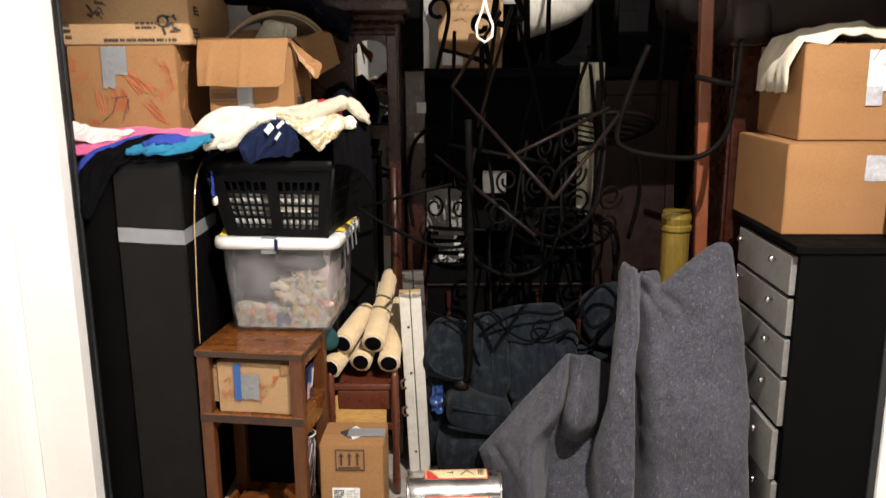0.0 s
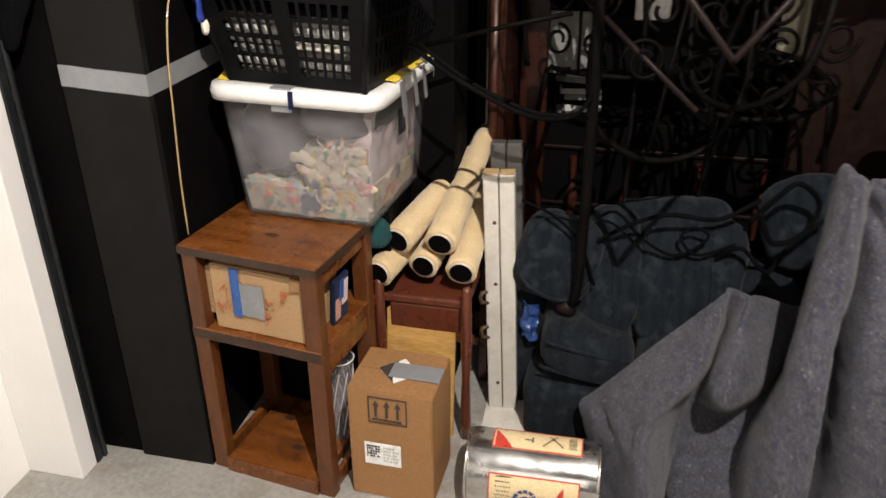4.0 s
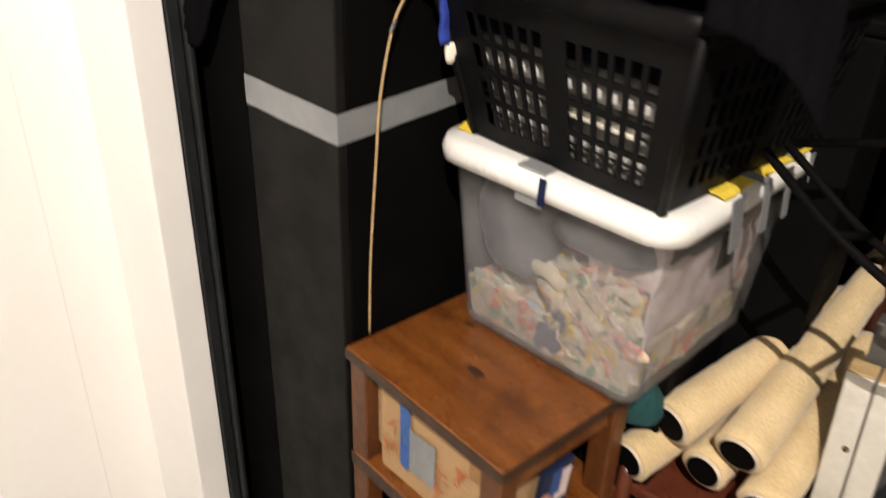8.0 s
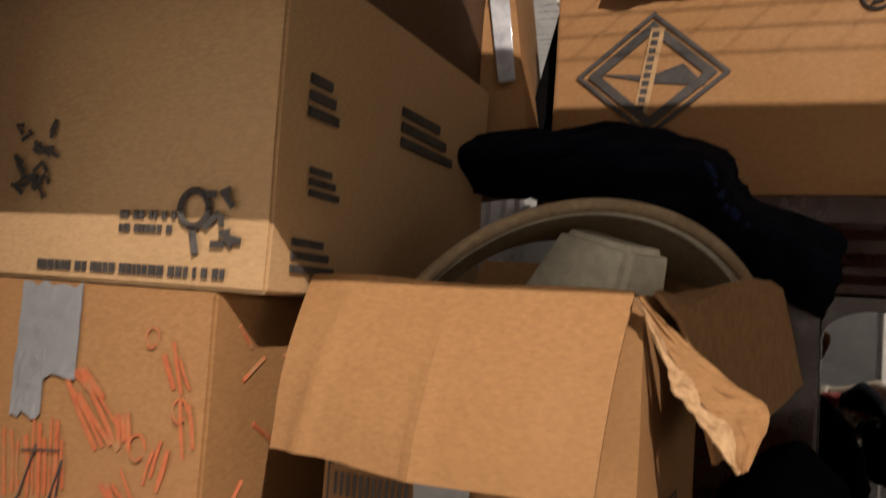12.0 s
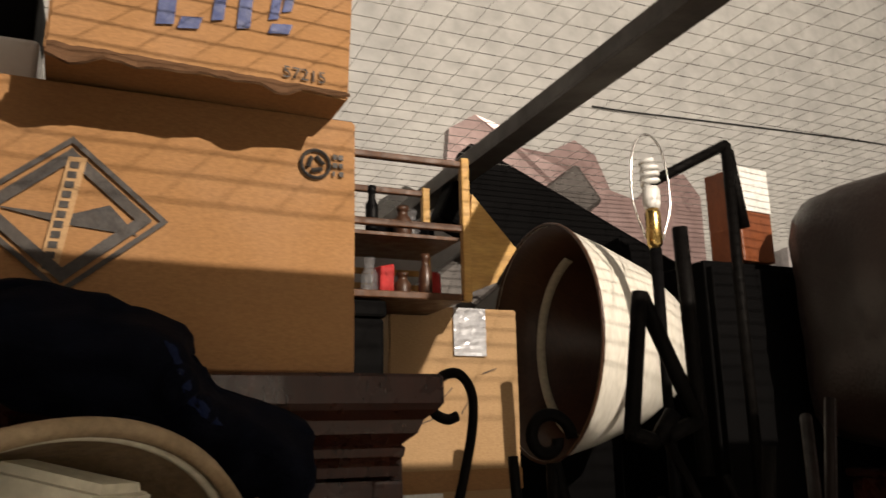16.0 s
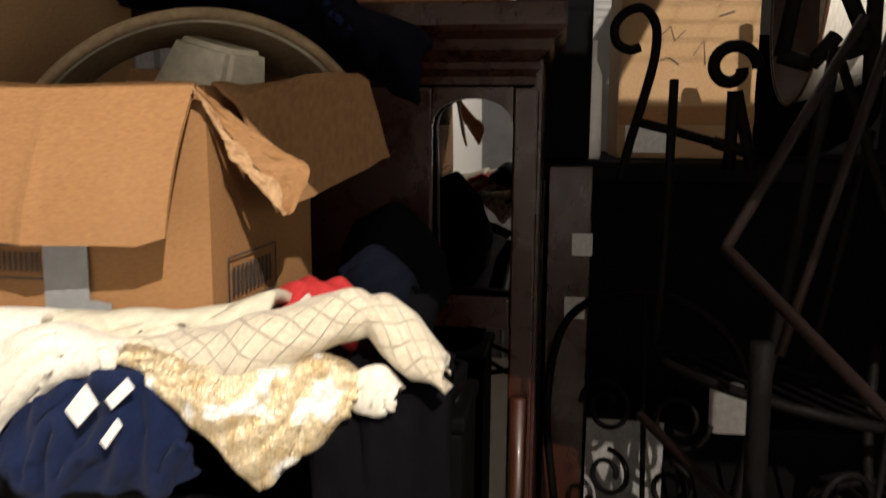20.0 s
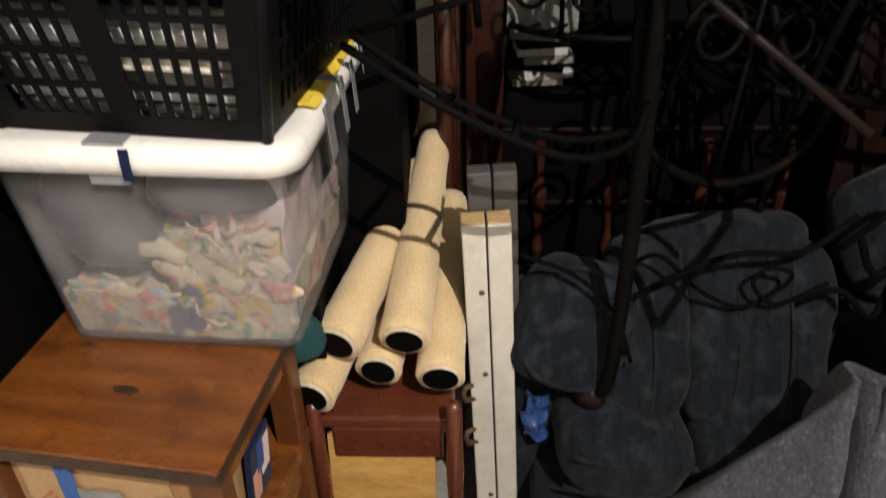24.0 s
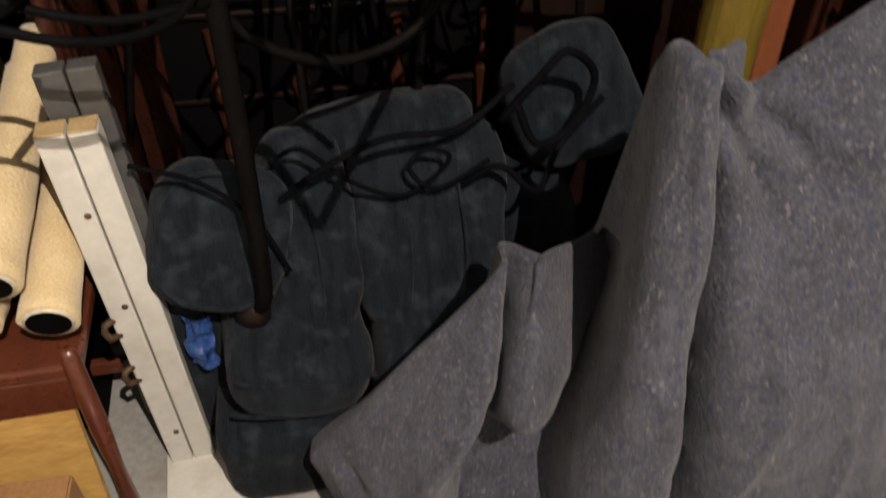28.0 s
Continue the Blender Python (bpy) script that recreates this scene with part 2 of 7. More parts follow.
PALE_PINK = mat("pale_pink_paper", (0.62, 0.5, 0.5), (0.72, 0.62, 0.61), 0.7, big=9, fine=140, bump=0.2)
SHADE = mat("parchment_shade", (0.5, 0.47, 0.36), (0.6, 0.57, 0.45), 0.7, big=5, fine=90, bump=0.1)
HOOP = mat("woven_rim", (0.2, 0.14, 0.075), (0.32, 0.235, 0.14), 0.7, big=20, fine=120, bump=0.4)
MAUVE = mat("mauve_satin", (0.22, 0.15, 0.145), (0.32, 0.23, 0.22), 0.35, metal=0.2, big=3, fine=30, bump=0.4, bump_scale=10)
DRUM_SKIN = mat("white_drumhead", (0.66, 0.63, 0.55), (0.78, 0.76, 0.69), 0.5, big=5, fine=40, bump=0.12, stretch=(1, 1, 8))
DRUM_SIDE = mat("brown_shell", (0.045, 0.0195, 0.0105), (0.075, 0.033, 0.0175), 0.4, big=5, fine=60, stretch=(4, 1, 1), bump=0.1)
CORD = mat("tan_cord", (0.35, 0.23, 0.1), (0.5, 0.36, 0.18), 0.5, big=40, fine=200)
DRAWER = mat("grey_drawer_front", (0.175, 0.17, 0.162), (0.225, 0.22, 0.208), 0.42, big=4, fine=70, bump=0.06, stain=(0.22, 0.2, 0.18), amount=0.25)


def fleck_material():
    """Grey moving blanket of recycled fibre with pale and blue flecks."""
    m = mat("recycled_felt", (0.042, 0.043, 0.053), (0.074, 0.075, 0.09), 0.97, big=6, fine=170, bump=1.0, bump_scale=150, spec=0.05, sheen=0.12)
    nt = m.node_tree
    b = nt.nodes["Principled BSDF"]
    base = b.inputs["Base Color"].links[0].from_socket
    pale = ramp(nt, tex(nt, 170, 5, (1, 1, 0.4), rough=0.75), (0, 0, 0), (0.42,) * 3, 0.5, 0.74)
    blue = ramp(nt, tex(nt, 120, 4, (1, 1, 0.35)), (0, 0, 0), (0.7,) * 3, 0.52, 0.68)
    dark = ramp(nt, tex(nt, 30, 4), (0, 0, 0), (0.55,) * 3, 0.45, 0.7)
    c = mix(nt, blue, base, (0.03, 0.034, 0.07))
    c = mix(nt, dark, c, (0.028, 0.028, 0.036))
    c = mix(nt, pale, c, (0.18, 0.178, 0.185))
    fibre = ramp(nt, tex(nt, 130, 2, (1, 1, 0.3)), (0, 0, 0), (0.42,) * 3, 0.63, 0.74)
    nt.links.new(mix(nt, fibre, c, (0.25, 0.235, 0.225)), b.inputs["Base Color"])
    return m


FELT = fleck_material()


def quilt_material():
    m = mat("quilted_cream", (0.5, 0.44, 0.33), (0.62, 0.56, 0.44), 0.9, big=9, fine=220, bump=0.3, sheen=0.2, spec=0.2)
    nt = m.node_tree
    b = nt.nodes["Principled BSDF"]
    co = nt.nodes.new("ShaderNodeTexCoord")
    mp = nt.nodes.new("ShaderNodeMapping")
    mp.inputs["Rotation"].default_value, mp.inputs["Scale"].default_value = (0, 0, 0.78), (45, 20, 1)
    nt.links.new(co.outputs["UV"], mp.inputs[0])
    w = []
    for k in ("X", "Y"):
        t = nt.nodes.new("ShaderNodeTexWave")
        t.wave_type, t.bands_direction = "BANDS", k
        t.inputs["Scale"].default_value, t.inputs["Distortion"].default_value = 0.14, 0.3
        nt.links.new(mp.outputs[0], t.inputs["Vector"])
        w.append(ramp(nt, t.outputs["Fac"], (0, 0, 0), (1, 1, 1), 0.0, 0.022))
    q = mix(nt, 1.0, w[0], w[1], "MULTIPLY")
    base = b.inputs["Base Color"].links[0].from_socket
    nt.links.new(mix(nt, q, (0.42, 0.37, 0.28), base), b.inputs["Base Color"])
    bp = nt.nodes.new("ShaderNodeBump")
    bp.inputs["Strength"].default_value, bp.inputs["Distance"].default_value = 0.7, 0.004
    nt.links.new(q, bp.inputs["Height"])
    nt.links.new(bp.outputs[0], b.inputs["Normal"])
    return m


QUILT = quilt_material()


def sequin_material():
    m = mat("gold_sequin_cloth", (0.48, 0.33, 0.13), (0.85, 0.76, 0.56), 0.3, metal=0.55, big=30, fine=200, stretch=(3, 1, 1), bump=1.0, bump_scale=140)
    nt = m.node_tree
    b = nt.nodes["Principled BSDF"]
    base = b.inputs["Base Color"].links[0].from_socket
    spots = ramp(nt, tex(nt, 32, 1), (0, 0, 0), (1, 1, 1), 0.58, 0.62)
    nt.links.new(mix(nt, spots, base, (0.88, 0.87, 0.82)), b.inputs["Base Color"])
    return m


SEQUIN = sequin_material()


def clear_plastic():
    m = bpy.data.materials.new("frosted_clear_plastic")
    m.use_nodes = True
    nt = m.node_tree
    b = nt.nodes["Principled BSDF"]
    b.inputs["Base Color"].default_value = (0.46, 0.46, 0.48, 1)
    b.inputs["Roughness"].default_value = 0.24
    t = nt.nodes.new("ShaderNodeBsdfTransparent")
    t.inputs[0].default_value = (0.92, 0.92, 0.92, 1)
    s = nt.nodes.new("ShaderNodeMixShader")
    nt.links.new(ramp(nt, tex(nt, 12, 4), (0.78,) * 3, (0.9,) * 3), s.inputs[0])
    nt.links.new(b.outputs[0], s.inputs[1])
    nt.links.new(t.outputs[0], s.inputs[2])
    nt.links.new(s.outputs[0], nt.nodes["Material Output"].inputs[0])
    return m


CLEAR = clear_plastic()


def mixed_material():
    """A mix of printed papers and cloths: pale, with pink, sage and yellow scraps."""
    m = mat("mixed_print", (0.42, 0.36, 0.28), (0.6, 0.53, 0.43), 0.8, big=25, fine=200, bump=0.5, bump_scale=50)
    nt = m.node_tree
    b = nt.nodes["Principled BSDF"]
    c = b.inputs["Base Color"].links[0].from_socket
    for scale, colour, lo in ((19, (0.56, 0.15, 0.13), 0.55), (26, (0.17, 0.27, 0.2), 0.54), (33, (0.58, 0.4, 0.07), 0.56), (15, (0.1, 0.12, 0.18), 0.59)):
        c = mix(nt, ramp(nt, tex(nt, scale, 3, (1, 1.2, 0.8)), (0, 0, 0), (0.85,) * 3, lo, lo + 0.06), c, colour)
    nt.links.new(c, b.inputs["Base Color"])
    return m


MIXED_PRINT = mixed_material()
SALMON = mat("salmon_paper", (0.52, 0.24, 0.18), (0.6, 0.32, 0.25), 0.8, big=14, fine=200, bump=0.3)


def mirror_glass():
    m = bpy.data.materials.new("door_glass")
    m.use_nodes = True
    b = m.node_tree.nodes["Principled BSDF"]
    b.inputs["Base Color"].default_value = (0.34, 0.34, 0.34, 1)
    b.inputs["Metallic"].default_value, b.inputs["Roughness"].default_value = 1.0, 0.02
    return m


MIRROR = mirror_glass()
DARK_GLASS = mirror_glass()
DARK_GLASS.name = "tinted_glass"
DARK_GLASS.node_tree.nodes["Principled BSDF"].inputs["Base Color"].default_value = (0.07, 0.065, 0.06, 1)
BULB = mat("white_bulb_glass", (0.78, 0.78, 0.76), (0.84, 0.84, 0.82), 0.15, big=4, fine=30, bump=0.0)


# ---- mesh helpers ----
def part(name, bm, material, parent=None, label="", smooth=False):
    me = bpy.data.meshes.new(name)
    if smooth:
        for f in bm.faces:
            f.smooth = True
    bm.to_mesh(me)
    bm.free()
    me.materials.append(material)
    ob = new(name, me)
    if parent:
        ob.parent = parent
    if label:
        ob["label"] = label
    return ob


def thing(name, label, category, m=None, group="", kind=""):
    ob = tagged(new(name), label, category, group, kind)
    if m is not None:
        ob.matrix_basis = m
    return ob


def slab(x0, x1, y0, y1, z0, z1, bevel=0.004, bm=None, seg=2):
    """A box with rounded edges."""
    own = bm or bmesh.new()
    vs = bmesh.ops.create_cube(own, size=1, matrix=Matrix.Translation(((x0 + x1) / 2, (y0 + y1) / 2, (z0 + z1) / 2))
                               @ Matrix.Diagonal((x1 - x0, y1 - y0, z1 - z0, 1)))["verts"]
    if bevel:
        es = list({e for v in vs for e in v.link_edges})
        bmesh.ops.bevel(own, geom=es, offset=bevel, segments=seg, affect="EDGES", profile=0.5)
    return own


def crumple(bm, amount, scale, seed=0.0):
    for v in bm.verts:
        v.co += amount * Vector(noise.noise_vector(v.co * scale + Vector((seed, seed * 1.7, -seed))))
    return bm


def tube(points, r, n=8, bm=None, closed=False):
    """A round bar along a line of points; r may be a list."""
    own = bm or bmesh.new()
    pts = [Vector(p) for p in points]
    k = len(pts)
    rings, side = [], None
    for i, p in enumerate(pts):
        a = pts[(i - 1) % k] if (closed or i) else p
        b = pts[(i + 1) % k] if (closed or i < k - 1) else p
        d = (b - a).normalized()
        if side is None:
            side = d.cross(Vector((0, 0, 1)) if abs(d.z) < 0.9 else Vector((1, 0, 0))).normalized()
        side = (side - d * side.dot(d)).normalized()
        up = d.cross(side)
        rr = r[i] if isinstance(r, (list, tuple)) else r
        rings.append([own.verts.new(p + rr * (math.cos(t) * side + math.sin(t) * up)) for t in (2 * math.pi * j / n for j in range(n))])
    last = k if closed else k - 1
    for i in range(last):
        A, B = rings[i], rings[(i + 1) % k]
        for j in range(n):
            own.faces.new((A[j], A[(j + 1) % n], B[(j + 1) % n], B[j]))
    if not closed:
        own.faces.new(rings[0][::-1])
        own.faces.new(rings[-1])
    return own


def smooth_line(points, steps=8):
    """A Catmull-Rom line through the points."""
    P = [Vector(p) for p in points]
    P = [2 * P[0] - P[1]] + P + [2 * P[-1] - P[-2]]
    out = []
    for i in range(1, len(P) - 2):
        for s in range(steps):
            t = s / steps
            out.append(0.5 * (2 * P[i] + (P[i + 1] - P[i - 1]) * t + (2 * P[i - 1] - 5 * P[i] + 4 * P[i + 1] - P[i + 2]) * t * t
                              + (3 * P[i] - P[i - 1] - 3 * P[i + 1] + P[i + 2]) * t ** 3))
    return out + [P[-2]]


def lathe(profile, n=32, bm=None):
    """Turned shape about z from (radius, height) pairs."""
    own = bm or bmesh.new()
    rings = [[own.verts.new((r * math.cos(2 * math.pi * j / n), r * math.sin(2 * math.pi * j / n), z)) for j in range(n)] for r, z in profile]
    for A, B in zip(rings, rings[1:]):
        for j in range(n):
            own.faces.new((A[j], A[(j + 1) % n], B[(j + 1) % n], B[j]))
    own.faces.new(rings[0][::-1])
    own.faces.new(rings[-1])
    return own


def lathe_open(profile, n=32):
    """Turned shape about z with open ends."""
    own = bmesh.new()
    rings = [[own.verts.new((r * math.cos(2 * math.pi * j / n), r * math.sin(2 * math.pi * j / n), z)) for j in range(n)] for r, z in profile]
    for A, B in zip(rings, rings[1:]):
        for j in range(n):
            own.faces.new((A[j], A[(j + 1) % n], B[(j + 1) % n], B[j]))
    return own


def sheet(f, nu, nv, thick=0.004, uv=True):
    """A cloth-like sheet: f(u, v) gives a place for u, v in 0..1; it has thickness."""
    bm = bmesh.new()
    lay = bm.loops.layers.uv.new("UVMap") if uv else None
    g = [[bm.verts.new(f(i / nu, j / nv)) for j in range(nv + 1)] for i in range(nu + 1)]
    for i in range(nu):
        for j in range(nv):
            fc = bm.faces.new((g[i][j], g[i + 1][j], g[i + 1][j + 1], g[i][j + 1]))
            if uv:
                for lp, (a, b) in zip(fc.loops, ((i, j), (i + 1, j), (i + 1, j + 1), (i, j + 1))):
                    lp[lay].uv = (a / nu, b / nv)
    return thicken(bm, thick)


def thicken(bm, thick):
    """Gives an open sheet a second side, along its vertex normals, and closes its rim."""
    bm.normal_update()
    front = bm.faces[:]
    rim = [(e.verts[0], e.verts[1], e.link_loops[0].vert) for e in bm.edges if len(e.link_faces) == 1]
    back = {v: bm.verts.new(v.co - v.normal * thick) for v in bm.verts[:]}
    lay = bm.loops.layers.uv.active
    for f in front:
        g = bm.faces.new([back[v] for v in reversed(f.verts)])
        if lay:
            uvs = [lp[lay].uv.copy() for lp in f.loops]
            for lp, c in zip(g.loops, reversed(uvs)):
                lp[lay].uv = c
    for a, b, first in rim:
        if first != a:
            a, b = b, a
        bm.faces.new((b, a, back[a], back[b]))
    return bm


def flat(poly, thick, bm=None):
    """A plate from a planar outline (list of 3D points), thickened along its normal."""
    own = bm or bmesh.new()
    vs = [own.verts.new(p) for p in poly]
    f = own.faces.new(vs)
    f.normal_update()
    n = f.normal.copy()
    ws = [own.verts.new(v.co - n * thick) for v in vs]
    own.faces.new(ws[::-1])
    for i in range(len(vs)):
        j = (i + 1) % len(vs)
        own.faces.new((vs[j], vs[i], ws[i], ws[j]))
    return own


def fold(z, *seeds):
    return noise.noise(Vector((z * 1.0, *seeds)))


def bars_text(parent, x0, x1, z0, z1, rows, seed, material=INK, y=-0.0015, name="print_bar"):
    """Unreadable print on a front face, as plain bars."""
    rnd = random.Random(seed)
    h = (z1 - z0) / rows
    for r in range(rows):
        x = x0
        bm = bmesh.new()
        while x < x1 - 0.004:
            w = min(rnd.uniform(0.0025, 0.0075), x1 - x)
            slab(x, x + w, y - 0.0006, y + 0.0006, z1 - (r + 0.78) * h, z1 - (r + 0.2) * h, 0, bm)
            x += w + rnd.choice((0.0014, 0.0018, 0.0022, 0.006))
        part(name, bm, material, parent)


def nz(a, b, c=0.0):
    return noise.noise(Vector((a, b, c)))


# ---- setting ----
def structure(name, bm, material, label, smooth=False):
    return tagged(part(name, bm, material, smooth=smooth), label, name.split("_")[0], kind="structure")


structure("floor", slab(-4, 4, -3, 4.66, -0.1, 0, 0), CONCRETE, "worn pale grey sealed concrete floor")
wl = structure("wall_corridor", slab(-1.42, -1.275, -3, 2.36, 0, 2.36, 0), WHITE_WALL, "white painted panel wall beside the opening")
for y in (0.55, 1.35, 2.22):
    part("panel_seam", slab(-1.2755, -1.2742, y, y + 0.003, 0, 2.36, 0), JAMB, wl)


def ribbed(x, y0, y1, h, sign):
    """Ribbed sheet-metal wall along y."""
    bm = bmesh.new()
    prof = []
    y = y0
    while y < y1:
        prof += [(0, y), (0, y + 0.06), (0.012, y + 0.072), (0.012, y + 0.105), (0, y + 0.117)]
        y += 0.13
    lo = [[bm.verts.new((x + sign * d + s, yy, 0)) for d, yy in prof] for s in (0, -sign * 0.03)]
    hi = [[bm.verts.new((x + sign * d + s, yy, h)) for d, yy in prof] for s in (0, -sign * 0.03)]
    for k in (0, 1):
        for i in range(len(prof) - 1):
            bm.faces.new((lo[k][i], lo[k][i + 1], hi[k][i + 1], hi[k][i]))
    bmesh.ops.recalc_face_normals(bm, faces=bm.faces)
    return bm


structure("wall_west", ribbed(-1.235, 2.36, 4.6, 2.36, 1), SHEET, "ribbed grey metal partition wall")
structure("trim_west", slab(-1.222, -1.186, 2.60, 2.625, 0, 1.873, 0.004), ALU, "white metal corner strip on the partition wall")
structure("wall_east", ribbed(1.78, 2.36, 4.6, 2.36, -1), SHEET, "ribbed grey metal partition wall")
structure("wall_back", slab(-4, 4, 4.6, 4.66, 0, 4.2, 0), ROOF, "white insulated building wall behind the mesh")
part("cable", tube(smooth_line([(1.1, 4.593, 2.905), (1.3, 4.593, 2.908), (1.8, 4.593, 2.925), (2.377, 4.593, 2.941), (3.2, 4.593, 2.95)], 5), 0.003, 6), RUBBER, bpy.data.objects["wall_back"], "thin black cable")
# unseen enclosure; its dark grey holds down the bounced light
structure("wall_outer_west", slab(-4.06, -4, -3, 4.66, 0, 4.2, 0), DIM_WALL, "unseen grey enclosing wall, kept dark to limit bounce light")
structure("wall_outer_east", slab(4, 4.06, -3, 4.66, 0, 4.2, 0), DIM_WALL, "unseen grey enclosing wall, kept dark to limit bounce light")
structure("wall_south", slab(-4.06, 4.06, -3.06, -3, 0, 4.2, 0), DIM_WALL, "unseen grey enclosing wall, kept dark to limit bounce light")
structure("ceiling", slab(-4.06, 4.06, -3.06, 4.66, 4.2, 4.26, 0), DIM_WALL, "unseen grey enclosing ceiling, kept dark to limit bounce light")
# out-of-view wall and white door, added as a bright reflection for the mirror pane
structure("wall_corridor_south", slab(-1.42, 4, -1.02, -0.965, 0, 2.36, 0), DIM_WALL, "unseen grey corridor wall behind the added white door")
dr1 = structure("door_1", slab(-0.5, 0.5, -0.96, -0.92, 0, 2.1, 0.004), WHITE_WALL, "added white door across the corridor, out of view, for the mirror to reflect")
part("lower_panel", slab(-0.49, 0.49, -0.9195, -0.91, 0.02, 0.78, 0.002), DIM_WALL, dr1, "grey lower panel")
for k in range(3, 7):
    part("rib", slab(-0.49, 0.49, -0.9195, -0.915, 0.3 * k, 0.3 * k + 0.03, 0.001), WHITE_WALL, dr1)
structure("header", slab(-1.42, 1.9, 2.315, 2.365, 1.873, 2.34, 0.004), JAMB, "white metal header over the storage unit opening")
structure("wall_corridor_east", slab(1.52, 1.66, 1.2, 2.312, 0, 2.36, 0), WHITE_WALL, "white painted panel wall beside the opening")
jw = structure("jamb_west", slab(-1.2745, -1.115, 2.3335, 2.395, 0, 1.873, 0.003), JAMB, "white painted steel door jamb")
part("track", slab(-1.165, -1.113, 2.3965, 2.42, 0.0, 1.86, 0.003), RUBBER, jw, "black door track")
part("seal", slab(-1.15, -1.107, 2.4215, 2.436, 0.0, 1.86, 0.005), RUBBER, jw, "black rubber door seal")
je = structure("jamb_east", slab(1.362, 1.52, 2.314, 2.36, 0, 1.873, 0.004), JAMB, "white painted steel door jamb")
part("track", slab(1.338, 1.362, 2.325, 2.36, 0.0, 1.86, 0.003), RUBBER, je, "black door track")

bm = bmesh.new()
for i in range(46):
    y = 2.38 + i * 0.049
    tube([(-1.2, y, 2.385 + 0.004 * math.sin(i)), (0.3, y, 2.38), (1.75, y, 2.386)], 0.0009, 4, bm)
for i in range(60):
    x = -1.2 + i * 0.05
    tube([(x, 2.37, 2.3835), (x + 0.006 * math.sin(3 * i), 3.4, 2.378), (x, 4.58, 2.3835)], 0.0006, 4, bm)
structure("ceiling_mesh", bm, WIRE, "galvanised wire mesh over the storage unit")
bm = slab(0.24, 0.30, 2.37, 4.6, 2.335, 2.341, 0.001)
slab(0.24, 0.246, 2.37, 4.6, 2.341, 2.374, 0.001, bm)
slab(0.294, 0.30, 2.37, 4.6, 2.341, 2.374, 0.001, bm)
structure("beam_1", bm, STEEL, "dark steel channel beam carrying the mesh")


# ---- cardboard boxes ----
def carton(name, label, m, w, d, h, material=BOARD, seam=True, group="", open_top=False):
    """Closed carton, origin at the middle of its base; the front is at -y."""
    ob = thing(name, label, "box", m, group)
    bm = bmesh.new()
    nx, ny, nz = 6, 6, 5
    slab(-w / 2, w / 2, -d / 2, d / 2, 0, h, 0.0, bm)
    if open_top:
        bmesh.ops.delete(bm, geom=[f for f in bm.faces if f.normal.z > 0.9], context="FACES")
    bmesh.ops.subdivide_edges(bm, edges=bm.edges[:], cuts=5, use_grid_fill=True)
    for v in bm.verts:
        n = noise.noise_vector(v.co * 7 + Vector((w * 31, h * 17, d * 5)))
        v.co += Vector((n.x, n.y, n.z * 0.4)) * 0.0024
    if not open_top:
        es = [e for e in bm.edges if len(e.link_faces) == 2 and e.calc_face_angle(0) > 0.9]
        bmesh.ops.bevel(bm, geom=es, offset=0.003, segments=2, affect="EDGES")
    else:
        bm.normal_update()
        bmesh.ops.solidify(bm, geom=bm.faces[:], thickness=0.005)
    part("body", bm, material, ob)
    if seam and not open_top:
        part("flap_seam", slab(-w / 2 + 0.004, w / 2 - 0.004, -0.0015, 0.0015, h, h + 0.001, 0), BOARD_IN, ob)
    return ob


def tape_strip(parent, x0, x1, z0, z1, y, material=DUCT, label="grey duct tape strip", name="tape", ragged=0.004, seed=1):
    """A strip stuck to a front face, with torn ends."""
    rnd = random.Random(seed)
    def f(u, v):
        e = ragged * rnd.uniform(-1, 1) if v in (0, 1) else 0
        return Vector((x0 + (x1 - x0) * u, y - 0.0025 + 0.0012 * noise.noise(Vector((u * 5, v * 7, seed))), z0 + (z1 - z0) * v + e))
    return part(name, sheet(f, 8, 8, 0.0012), material, parent, label)


def strokes(parent, lines, r, material, y, name="marker_stroke"):
    """Each line of the writing is one continuous flat strip."""
    for j, ln in enumerate(lines):
        p = [Vector((x, y - 0.00025 * i - 0.0002 * (j % 4), z)) for i, (x, z) in enumerate(ln)]
        p[0] += (p[0] - p[1]).normalized() * r
        p[-1] += (p[-1] - p[-2]).normalized() * r
        bm, rows, side_way = bmesh.new(), [], None
        for i, q in enumerate(p):
            d0 = (q - p[i - 1]).normalized() if i else (p[1] - q).normalized()
            d1 = (p[i + 1] - q).normalized() if i + 1 < len(p) else d0
            d = d0 + d1 if (d0 + d1).length > 0.5 else d0
            side_way = Vector((-d.z, 0, d.x)).normalized() * r
            rows.append((bm.verts.new(q + side_way), bm.verts.new(q - side_way)))
        for a, b in zip(rows, rows[1:]):
            bm.faces.new((a[0], b[0], b[1], a[1]))
        part(name, thicken(bm, 0.0006), material, parent)


# marked carton standing on the tall black cabinet
W, H = 0.336, 0.318
box_a = carton("moving_box", "brown cardboard box scrawled with orange-red marker, taped", pose(-0.998, 2.775, 1.29, 0, 0, 0), W, 0.41, H)
F = -0.205
tape_strip(box_a, -0.062, 0.016, 0.228, 0.316, F - 0.001, seed=3)
tape_strip(box_a, -0.063, -0.024, 0.19, 0.25, F - 0.0016, seed=4)
rnd = random.Random(8)
